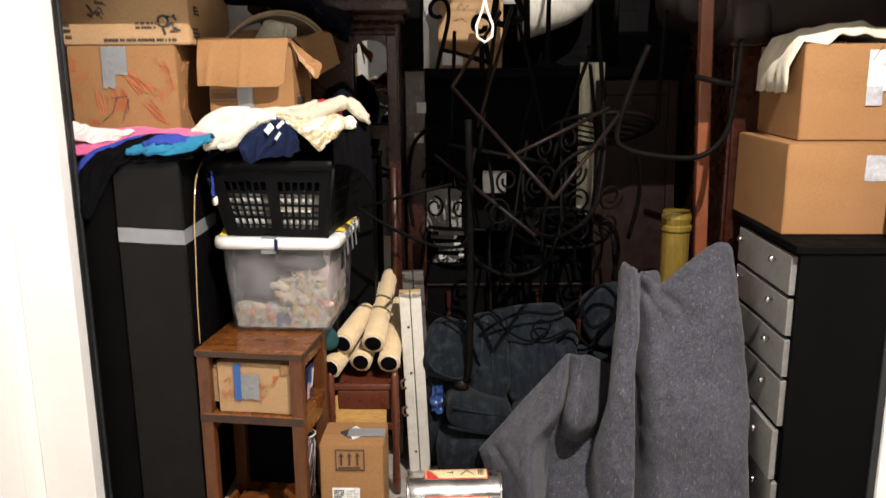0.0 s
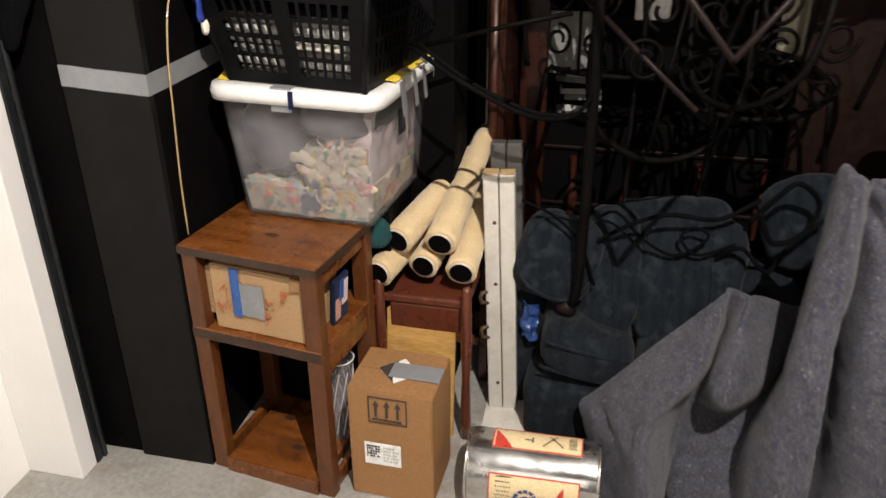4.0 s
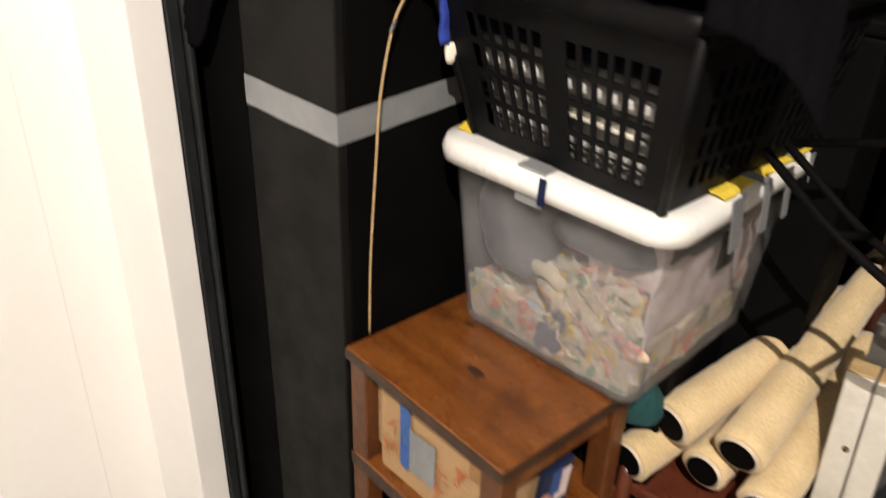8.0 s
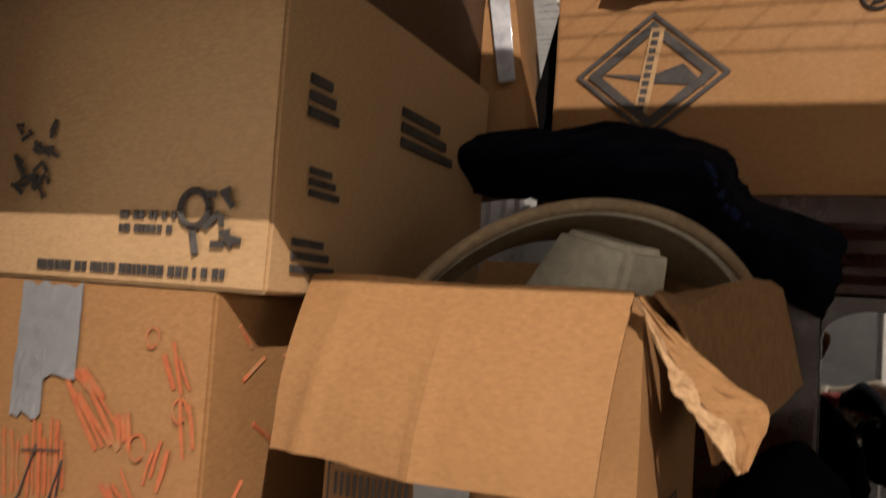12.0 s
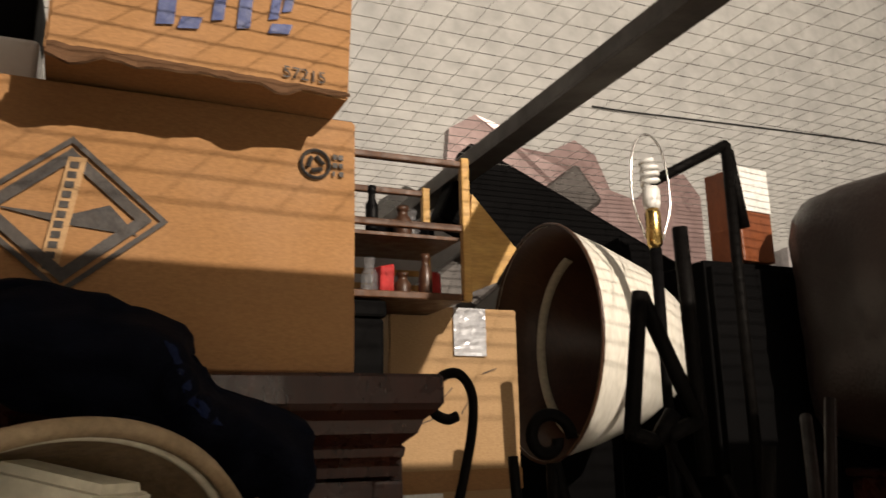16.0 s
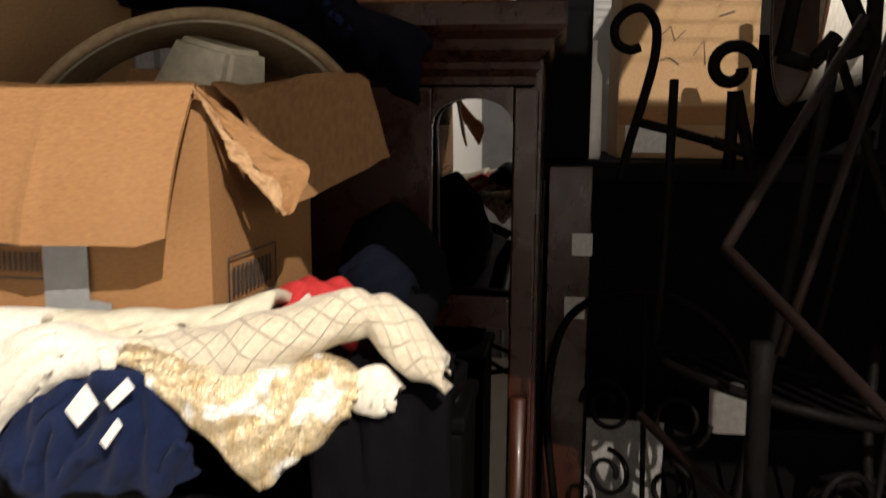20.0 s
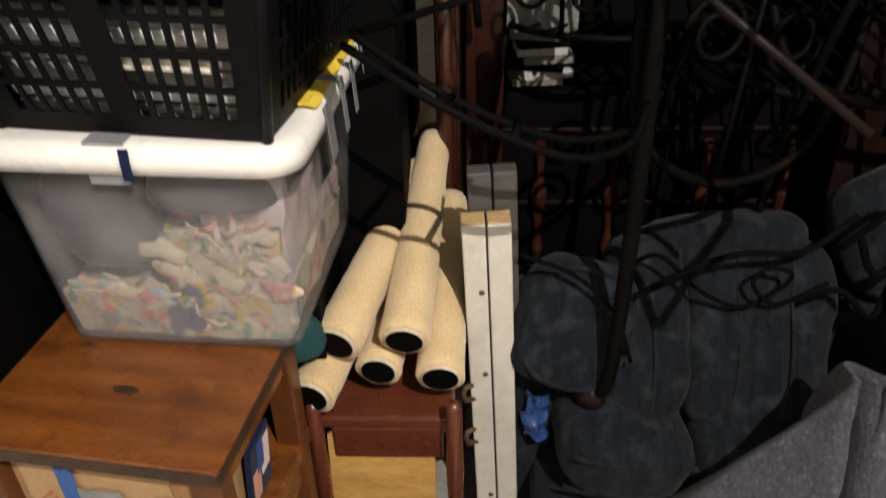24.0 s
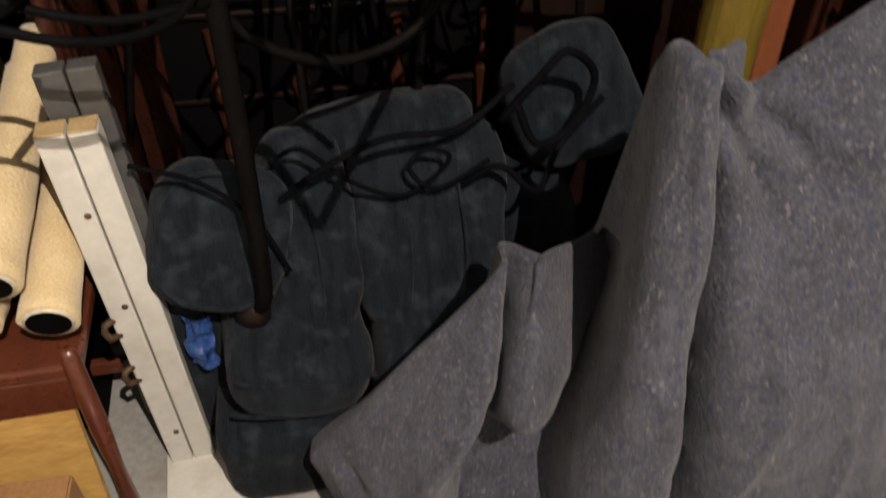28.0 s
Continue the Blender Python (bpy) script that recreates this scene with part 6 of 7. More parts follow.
part("piping", tube([SM @ Vector((-0.112 + 0.224 * k / 20, -0.121 + 0.012 * abs(k / 10 - 1) ** 3, 0.036)) for k in range(21)], 0.0045, 6), TEAL, seat, "sewn edge cord", smooth=True)
part("piping", tube([SM @ Vector((-0.112 + 0.224 * k / 20, -0.121 + 0.012 * abs(k / 10 - 1) ** 3, -0.044)) for k in range(21)], 0.0045, 6), TEAL, seat, "sewn edge cord", smooth=True)
cushion("skirt", -0.035, 0.30, 2.715, 3.05, -0.01, 0.20, chair, 0.025, 2, e=6)
cushion("seat", -0.13, 0.16, -0.13, 0.13, -0.07, 0.07, chair, 0.025, 11, pose(0.378, 2.845, 0.245, 6, 8, -3), e=4.2)
BM1 = pose(0.168, 2.965, 0.43, -27, 2, 3)
BM2 = pose(0.372, 2.965, 0.42, -27, 3, -2)
for nm, bmx, w, sd in (("backrest", BM1, 0.074, 4), ("backrest", BM2, 0.137, 8)):
    bk_ = cushion(nm, -w, w, -0.075, 0.075, -0.19, 0.175, chair, 0.03, sd, bmx, e=4.6)
    for x in ((0.0,) if w < 0.1 else (-0.045, 0.05)):
        part("seam", tube([bmx @ Vector((x + 0.008 * math.sin(5 * k / 12), -0.0765 + 0.012 * abs(k / 6 - 1) ** 4, -0.16 + 0.31 * k / 12)) for k in range(13)], 0.003, 6), TEAL, bk_, "stitched seam", smooth=True)
cushion("head_roll", -0.155, 0.155, -0.055, 0.055, -0.045, 0.045, chair, 0.03, 9, pose(0.31, 3.045, 0.575, -20, -6, -2), e=3)
cushion("arm", -0.095, 0.012, 2.868, 3.22, 0.0, 0.405, chair, 0.03, 5, e=5)
cushion("wing", -0.12, 0.12, -0.06, 0.06, -0.125, 0.125, chair, 0.035, 7, pose(0.665, 3.085, 0.565, -22, -24, -8), e=3)
cushion("arm", 0.46, 0.70, 2.99, 3.2, 0.0, 0.42, chair, 0.04, 6)
bag = tagged(part("plastic_wrapper", crumple(sheet(lambda u, v: Vector((-0.055 + 0.046 * u, 2.852 - 0.012 * math.sin(3 * u), 0.262 + 0.11 * v)), 14, 24, 0.001), 0.012, 38), mat("blue_film", (0.01, 0.028, 0.11), (0.035, 0.08, 0.24), 0.2, big=30, fine=120, bump=0.8, bump_scale=50)), "crumpled blue plastic wrapper beside the armchair", "wrapper")

# ---- moving blanket ----
# lines across the cloth, from the loose corner round its folds to the drawers: rim, waist, knee and hem
RIM = smooth_line([(0.125, 2.67, 0.19), (0.20, 2.66, 0.285), (0.29, 2.66, 0.395), (0.36, 2.66, 0.475), (0.428, 2.675, 0.545), (0.45, 2.75, 0.52), (0.492, 2.70, 0.53), (0.505, 2.70, 0.535), (0.67, 2.86, 0.45), (0.608, 2.68, 0.845), (0.622, 2.605, 0.88), (0.645, 2.605, 0.866), (0.668, 2.645, 0.846), (0.69, 2.65, 0.835), (0.745, 2.68, 0.80), (0.815, 2.67, 0.86), (0.91, 2.65, 0.945), (0.975, 2.67, 0.925), (1.01, 2.76, 0.80)], 8)
WAIST = smooth_line([(0.135, 2.665, 0.165), (0.19, 2.62, 0.225), (0.265, 2.57, 0.305), (0.325, 2.545, 0.36), (0.37, 2.56, 0.385), (0.425, 2.70, 0.35), (0.412, 2.59, 0.365), (0.468, 2.57, 0.33), (0.66, 2.81, 0.38), (0.56, 2.55, 0.52), (0.592, 2.475, 0.50), (0.622, 2.485, 0.50), (0.648, 2.65, 0.50), (0.682, 2.50, 0.50), (0.73, 2.46, 0.48), (0.81, 2.455, 0.48), (0.90, 2.46, 0.48), (0.985, 2.50, 0.50), (1.025, 2.60, 0.48)], 8)
KNEE = smooth_line([(0.145, 2.66, 0.125), (0.195, 2.585, 0.12), (0.245, 2.515, 0.17), (0.268, 2.495, 0.25), (0.292, 2.505, 0.26), (0.36, 2.65, 0.20), (0.42, 2.68, 0.20), (0.485, 2.69, 0.20), (0.54, 2.68, 0.20), (0.505, 2.505, 0.21), (0.56, 2.425, 0.22), (0.612, 2.43, 0.22), (0.645, 2.60, 0.22), (0.69, 2.435, 0.22), (0.75, 2.40, 0.22), (0.82, 2.39, 0.22), (0.91, 2.395, 0.22), (0.99, 2.43, 0.24), (1.02, 2.54, 0.25)], 8)
HEM = smooth_line([(0.155, 2.66, 0.09), (0.20, 2.56, 0.015), (0.265, 2.475, 0.004), (0.302, 2.437, 0.004), (0.325, 2.455, 0.004), (0.352, 2.615, 0.012), (0.365, 2.57, 0.014), (0.425, 2.505, 0.012), (0.475, 2.465, 0.006), (0.53, 2.405, 0.004), (0.575, 2.358, 0.004), (0.612, 2.375, 0.004), (0.634, 2.46, 0.004), (0.685, 2.365, 0.004), (0.76, 2.345, 0.004), (0.83, 2.335, 0.004), (0.91, 2.34, 0.004), (0.985, 2.38, 0.004), (1.01, 2.48, 0.004)], 8)


def blanket(u, v):
    k = u * (len(HEM) - 1)
    i = min(len(HEM) - 2, int(k))
    a, w, kn, b = (ln[i].lerp(ln[i + 1], k - i) for ln in (RIM, WAIST, KNEE, HEM))
    if v < 0.22:
        # behind the rim the cloth falls away, but for the loop at the peak, whose far side stands up again
        q = 1 - v / 0.22
        loop = math.exp(-((a.x - 0.68) / 0.082) ** 8) if u > 0.545 else 0
        fall = Vector((0.012 * q, 0.11 * q, -0.42 * a.z * q ** 1.4 + 0.015 * nz(u * 7, q * 3, 2) * q))
        rise = Vector((0.012 * q, 0.055 * q, -0.05 * math.sin(math.pi * q) + (0.842 - a.z) * q))
        return a + fall.lerp(rise, loop)
    q = (v - 0.22) / 0.78 * 3
    c = (2 * a - w, a, w, kn, b, 2 * b - kn)
    n = min(2, int(q))
    f = q - n
    p0, p1, p2, p3 = c[n:n + 4]
    p = 0.5 * (2 * p1 + (p2 - p0) * f + (2 * p0 - 5 * p1 + 4 * p2 - p3) * f * f + (3 * p1 - p0 - 3 * p2 + p3) * f ** 3)
    q /= 3
    # gathers that fan out from the main peak, and one pleat towards the loose corner
    for x0, z0, x1, z1, deep in ((0.635, 0.87, 0.775, 0.62, 0.036), (0.70, 0.80, 0.86, 0.70, 0.026), (0.555, 0.80, 0.52, 0.45, 0.008), (0.175, 0.235, 0.255, 0.12, 0.02)):
        dx, dz = x1 - x0, z1 - z0
        ln = math.hypot(dx, dz)
        s = ((p.x - x0) * dx + (p.z - z0) * dz) / ln ** 2
        d = ((p.x - x0) * -dz + (p.z - z0) * dx) / ln
        if 0 < s < 1.1:
            g = min(1, 5 * s) * (1.1 - s)
            p.y += deep * g * (math.exp(-(d / 0.014) ** 2) - 0.6 * math.exp(-((d - 0.035) / 0.022) ** 2))
    crease = 1 - abs(noise.noise(Vector((p.x * 13 + 0.6 * p.z, p.y * 6, p.z * 4))))
    p.y -= 0.012 * crease ** 4 * min(1, 4 * q)
    p += Vector(noise.noise_vector(p * 7)) * 0.008 + Vector(noise.noise_vector(p * 24)) * 0.003
    p.z = max(p.z, 0.004)
    return p
soft("moving_blanket", blanket, 280, 110, FELT, "grey flecked felt moving blanket draped over furniture", "blanket", 0.006)

# ---- gold column and wooden pole ----
gv = thing("gold_column", "gold-painted fluted wooden column standing behind the blanket", "column", pose(0.865, 2.95, 0))
part("shaft", lathe([(0.06, 0), (0.055, 0.02), (0.05, 0.7), (0.051, 0.93)], 20), GOLD_PAINT, gv)
part("collar", lathe([(0.05, 0.93), (0.057, 0.94), (0.057, 0.955), (0.05, 0.96), (0.055, 0.985), (0.05, 1.01)], 20), GOLD_PAINT, gv)
pl = tagged(part("wooden_pole", slab(-0.024, 0.024, -0.02, 0.02, 0, 2.2, 0.006), POLE_WOOD), "orange-brown squared wooden post leaning upright", "post")
pl.matrix_basis = pose(1.01, 3.02, 0, 0, -2, 0)

# ---- display cabinet ----
dc = thing("display_cabinet", "dark cherry display cabinet with an arched mirror door", "cabinet", pose(-0.437, 3.205, 0))
X0, X1, TOP = -0.24, 0.265, 1.70
part("base", slab(X0 - 0.015, X1 + 0.015, -0.02, 0.36, 0, 0.12, 0.006), CHERRY, dc)
part("side_panel", slab(X1 - 0.02, X1, 0, 0.35, 0.12, TOP, 0.002), CHERRY, dc)
part("side_panel", slab(X0, X0 + 0.02, 0, 0.35, 0.12, TOP, 0.002), CHERRY, dc)
part("back_panel", slab(X0 + 0.021, X1 - 0.021, 0.335, 0.35, 0.12, TOP, 0.001), CHERRY, dc)
def moulding(profile, xa, xb, depth, bm):
    """A cornice run round the front and sides: (outset, height) pairs."""
    loops = [[bm.verts.new(p) for p in ((xa - o, depth, z), (xa - o, -o, z), (xb + o, -o, z), (xb + o, depth, z))] for o, z in profile]
    for A, B in zip(loops, loops[1:]):
        for q in range(4):
            bm.faces.new((A[q], A[(q + 1) % 4], B[(q + 1) % 4], B[q]))
    bm.faces.new(loops[0][::-1])
    bm.faces.new(loops[-1])
    return bm
part("cornice", moulding([(0.001, 1.655), (0.01, 1.66), (0.012, 1.672), (0.008, 1.676), (0.016, 1.684), (0.018, 1.694), (0.014, 1.698), (0.03, 1.712), (0.036, 1.728), (0.05, 1.74), (0.056, 1.748), (0.056, 1.78), (0.052, 1.784)], X0, X1 - 0.02, 0.35, bmesh.new()), CHERRY, dc)
door = part("door", slab(0.22, 0.26, -0.018, -0.002, 0.13, 1.655, 0.004), CHERRY, dc)
part("stile", slab(X0 + 0.004, 0.0895, -0.018, -0.002, 0.13, 1.655, 0.004), CHERRY, door)
part("rail", slab(0.09, 0.2195, -0.018, -0.002, 1.262, 1.315, 0.003), CHERRY, door)
arch = [(0.155 + 0.0645 * math.cos(a), -0.018, 1.598 + 0.04 * math.sin(a)) for a in (math.pi * (1 - k / 16) for k in range(17))]
bm = bmesh.new()
top = [bm.verts.new((x, y, 1.655)) for x, y, z in arch]
low = [bm.verts.new(p) for p in arch]
for i in range(len(top) - 1):
    bm.faces.new((low[i], low[i + 1], top[i + 1], top[i]))
bm.normal_update()
bmesh.ops.solidify(bm, geom=bm.faces[:], thickness=0.016)
part("arched_rail", bm, CHERRY, door)
part("mirror", slab(-0.07, 0.07, -0.002, 0.002, -0.17, 0.17, 0), MIRROR, door, "tall arched mirror pane").matrix_basis = pose(0.155, 0.014, 1.478, 2.6, 0, -4)
part("mirror", slab(0.085, 0.222, 0.002, 0.006, 0.14, 1.27, 0), DARK_GLASS, door, "tall narrow dark pane")
part("stile_turning", lathe([(0.012, 0.4), (0.02, 0.42), (0.012, 0.45), (0.014, 0.8), (0.02, 0.83), (0.012, 0.86), (0.015, 1.15)], 14), POST_WOOD, dc, smooth=True).matrix_basis = pose(0.24, -0.03, 0)
brd = thing("brown_board", "dark brown board with two pale stickers behind the cabinet", "board", pose(-0.112, 3.475, 0))
part("board", slab(-0.05, 0.035, 0.0, 0.02, 0.0, 1.52, 0.003), CHERRY, brd)
for x, z in ((0.019, 1.345), (0.008, 1.218)):
    part("sticker", crumple(slab(x - 0.02, x + 0.02, -0.0015, -0.0005, z, z + 0.044, 0), 0.0006, 30), GREY_PAPER, brd, "pale sticker")
glassbit = tagged(part("white_bottle", lathe([(0.02, 0), (0.022, 0.01), (0.02, 0.17), (0.008, 0.2), (0.008, 0.24)], 16), WHITE_PLASTIC, smooth=True), "white plastic bottle standing behind the cabinet", "bottle")
glassbit.matrix_basis = pose(-0.08, 3.60, 1.53)

bm = bmesh.new()
bmesh.ops.create_icosphere(bm, subdivisions=4, radius=1, matrix=pose(-0.378, 3.0, 1.335) @ Matrix.Diagonal((0.078, 0.08, 0.155, 1)))
crumple(bm, 0.03, 9, 2)
tagged(part("black_bag", crumple(bm, 0.01, 30, 5), BLACK_CLOTH, smooth=True), "slumped black cloth bag leaning on the cabinet", "bag")
bagbox = thing("black_crate", "black plastic crate under the cloth bag", "crate", pose(-0.345, 3.05, 0.0))
part("body", slab(-0.08, 0.08, -0.09, 0.09, 0.0, 1.165, 0.006), BLACK_SIDE, bagbox)
part("rim", slab(-0.085, 0.085, -0.095, 0.095, 1.166, 1.19, 0.006), BLACK_SIDE, bagbox)
# ---- dark garment over the cabinet ----
COAT_TOP = [(-0.90, 1.80), (-0.80, 1.826), (-0.69, 1.842), (-0.60, 1.85), (-0.53, 1.838), (-0.462, 1.812), (-0.452, 1.782), (-0.43, 1.757), (-0.38, 1.738), (-0.325, 1.715)]
COAT_LOW = [(-0.90, 1.765), (-0.80, 1.772), (-0.72, 1.766), (-0.64, 1.757), (-0.57, 1.738), (-0.50, 1.712), (-0.47, 1.70), (-0.44, 1.684), (-0.40, 1.655), (-0.345, 1.63)]
def along(line, u):
    k = u * (len(line) - 1)
    i = min(len(line) - 2, int(k))
    return Vector((*line[i], 0)).lerp(Vector((*line[i + 1], 0)), k - i)
def navy_coat(u, v):
    a, b = along(COAT_TOP, u), along(COAT_LOW, u)
    p = a.lerp(b, v)
    ridge = 1 - abs(nz(u * 9 + v * 1.6, v * 2.2, 5))
    return Vector((p.x + 0.004 * nz(v * 5, u * 6, 2), 3.03 + 0.045 * u - 0.05 * math.sin(math.pi * v) - 0.022 * ridge ** 3 + 0.01 * nz(u * 6, v * 4, 2), p.y + 0.007 * nz(u * 9, v * 3, 4)))
ct = soft("dark_coat", navy_coat, 80, 26, DARK_CLOTH, "black and navy coat slung over the cabinet", thick=0.01)
part("lapel", sheet(lambda u, v: navy_coat(0.5 + 0.2 * u + 0.1 * v, 0.12 + (0.3 + 0.12 * math.sin(3 * u)) * v) + Vector((0, -0.008, 0.002)), 20, 10, 0.003), NAVY, ct, "navy lapel", smooth=True)
part("cuff", sheet(lambda u, v: navy_coat(0.94 + 0.055 * u, v) + Vector((0, -0.008, 0)), 5, 18, 0.003), DARK_CLOTH, ct, "turned cuff", smooth=True)

# ---- round shade and its hoop ----
hp = thing("lamp_shade", "large parchment lampshade with a woven rim", "lampshade", pose(-0.578, 2.85, 1.602, 12, 13, 0) @ Matrix.Diagonal((1.14, 1, 1.1, 1)))
SHADE_PLACE = Matrix(((0.786, -0.585, 0.202, -0.584), (0.618, 0.743, -0.257, 2.857), (0.0, 0.327, 0.945, 1.501), (0, 0, 0, 1)))
to_shade = hp.matrix_basis.inverted() @ SHADE_PLACE
def arc(r, depth, a0=20, a1=160, n=40):
    return [to_shade @ Vector((r * math.cos(radians(a0 + (a1 - a0) * k / n)), depth, r * math.sin(radians(a0 + (a1 - a0) * k / n)))) for k in range(n + 1)]
part("rim", tube(arc(0.23, 0.0), 0.0065, 8), HOOP, hp, smooth=True)
part("rim", tube(arc(0.222, 0.008), 0.004, 8), SHADE, hp, smooth=True)
def flare(u, v):
    t, r = radians(20 + 140 * u), 0.226 - 0.06 * v
    return to_shade @ Vector((r * math.cos(t), 0.01 + 0.09 * v, r * math.sin(t)))
part("lining", sheet(flare, 30, 8, 0.004), HOOP, hp)
bm = bmesh.new()
lo = [bm.verts.new((x, y, -0.04)) for x, y in ((-0.085, -0.03), (0.03, -0.05), (0.075, 0.0), (-0.04, 0.03))]
hi = [bm.verts.new((x, y, 0.085)) for x, y in ((-0.04, -0.01), (0.03, -0.025), (0.06, 0.01), (-0.02, 0.02))]
for i in range(4):
    j = (i + 1) % 4
    bm.faces.new((lo[i], lo[j], hi[j], hi[i]))
bm.faces.new(hi)
bm.faces.new(lo[::-1])
bmesh.ops.bevel(bm, geom=bm.edges[:], offset=0.006, segments=2, affect="EDGES")
part("shade", bm, SHADE, hp)

# ---- upper middle clutter ----
tabl = thing("black_table", "black table standing against the back wall", "table", pose(0.25, 3.95, 0))
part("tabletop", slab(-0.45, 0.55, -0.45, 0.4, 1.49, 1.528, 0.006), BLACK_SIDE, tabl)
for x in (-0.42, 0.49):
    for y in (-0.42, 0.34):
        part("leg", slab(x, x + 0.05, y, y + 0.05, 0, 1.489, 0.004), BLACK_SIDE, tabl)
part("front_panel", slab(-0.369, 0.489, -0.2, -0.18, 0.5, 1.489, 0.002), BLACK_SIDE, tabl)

fc = tagged(part("flat_case", slab(0.27, 0.8, 4.05, 4.1, 1.529, 1.83, 0.01), BLACK_SIDE), "flat black case standing on the black table", "case")
rack = thing("wooden_rack", "small open wooden rack crammed with odds and ends", "rack", pose(-0.04, 3.52, 1.945, 0, 0, 0))
for x in (-0.125, 0.105):
    for y in (0.0, 0.2):
        part("post", slab(x, x + 0.016, y, y + 0.016, 0, 0.275, 0.002), PLY if x > 0 else RACK_WOOD, rack)
for z in (0.0, 0.13, 0.255):
    for y in (0.001, 0.199):
        part("rail", slab(-0.108, 0.104, y, y + 0.012, z, z + 0.013, 0.002), RACK_WOOD, rack)
part("shelf", slab(-0.108, 0.104, 0.014, 0.198, 0.115, 0.122, 0.001), RACK_WOOD, rack)
part("floor_panel", slab(-0.108, 0.104, 0.014, 0.198, 0.0, 0.008, 0.001), RACK_WOOD, rack)
for z in (0.05, 0.08):
    part("slat", slab(-0.108, 0.104, 0.19, 0.196, z, z + 0.012, 0.001), PLY, rack)
sup = thing("storage_bin", "black storage bin under the wooden rack", "bin", pose(-0.05, 3.62, 1.53))
part("body", slab(-0.184, -0.034, -0.086, 0.09, 0, 0.38, 0.006), BLACK_SIDE, sup)
part("lid", slab(-0.188, -0.03, -0.09, 0.09, 0.381, 0.412, 0.006), BLACK_SIDE, sup)
rnd = random.Random(3)
def jar(k, x, z):
    """Jars, tins and dark bits of different shape."""
    h, r = rnd.uniform(0.045, 0.095), rnd.uniform(0.011, 0.019)
    if k % 3 == 2:
        bm = crumple(slab(-r, r, -0.02, 0.02, 0, h * 0.7, 0.006), 0.008, 50, k)
        m = rnd.choice((BLACK_PLASTIC, BLACK_CLOTH, RED_CLOTH))
    else:
        bm = lathe([(r * 0.8, 0), (r, 0.004), (r, h * 0.6), (r * 0.6, h * 0.72), (r * 0.55, h * 0.85), (r * 0.7, h * 0.87), (r * 0.68, h)], 14)
        m = rnd.choice((CLEAR, CHROME, BLACK_PLASTIC, CLEAR, DRUM_SIDE))
    o = tagged(part("trinket", bm, m, smooth=k % 3 != 2), "small glass jar or household oddment on the rack", "trinket", "odds and ends")
    o.matrix_basis = pose(-0.04 + x, 3.60 + rnd.uniform(-0.04, 0.05), 1.945 + z, 0, 0, rnd.uniform(-40, 40))
for k in range(12):
    jar(k, -0.09 + 0.17 * (k % 6) / 5, 0.009 if k < 6 else 0.123)
tagged(part("plywood_wedge", flat([(0.085, 3.52, 2.15), (0.075, 3.53, 1.96), (0.135, 3.53, 1.985), (0.175, 3.52, 2.05)], 0.015), PLY), "yellow plywood wedge against the rack", "board")

# big pale drum-shaped lampshade lying on its side
dr = thing("large_lampshade", "large pale lampshade lying on its side, brown inside", "lampshade", look((0.35, 3.75, 1.905), (-0.638, 3.79, 1.925)))
R = 0.258
part("outside", thicken(lathe_open([(R, 0.0), (R * 0.985, 0.01), (R * 0.88, 0.10), (R * 0.72, 0.21), (R * 0.52, 0.292), (R * 0.27, 0.328), (0.02, 0.335)], 56), 0.003), DRUM_SKIN, dr, "pale fabric outside", smooth=True)
part("inside", thicken(lathe_open([(0.02, 0.322), (R * 0.25, 0.315), (R * 0.49, 0.28), (R * 0.69, 0.2), (R * 0.86, 0.096), (R * 0.982, 0.002)], 56), 0.002), DRUM_SIDE, dr, "brown lining", smooth=True)
part("rim", tube([(1.0 * R * math.cos(2 * math.pi * k / 48), 1.0 * R * math.sin(2 * math.pi * k / 48), 0.0) for k in range(48)], 0.004, 8, closed=True), DRUM_SIDE, dr, smooth=True)
part("band", sheet(lambda u, v: Vector(((0.835 - 0.03 * v) * R * math.cos(radians(-75 + 150 * u)), (0.835 - 0.03 * v) * R * math.sin(radians(-75 + 150 * u)), 0.098 + 0.02 * v)), 40, 2, 0.002), SHADE, dr, "paler band along the lining", smooth=True)

def iron(name, lines, r, label, category="metal bar", material=IRON, n=8, m=None):
    """A thing of bent bars: each line is one bar."""
    ob = thing(name, label, category, m)
    for ln in lines:
        part("bar", tube(ln, r, n), material, ob, smooth=True)
    return ob
def scroll(c, r, turns, start=0, n=26, plane="xz"):
    out = []
    for k in range(n + 1):
        t = k / n
        a = start + 2 * math.pi * turns * t
        q = r * (1 - 0.62 * t)
        out.append(Vector(c) + Vector((q * math.cos(a), 0, q * math.sin(a))))
    return out
iron("plant_hook", [smooth_line([(-0.03, 3.41, 1.50), (-0.015, 3.41, 1.57), (0.004, 3.41, 1.64), (0.022, 3.41, 1.72), (0.022, 3.41, 1.775), (0.0, 3.41, 1.805), (-0.03, 3.41, 1.80), (-0.05, 3.41, 1.775), (-0.045, 3.41, 1.745), (-0.022, 3.41, 1.733), (-0.004, 3.41, 1.738)], 6),
                    [(-0.005, 3.41, 1.605), (0.06, 3.41, 1.59), (0.13, 3.41, 1.57)]], 0.0085, "black wrought iron stand with a curled hook", "hook stand")
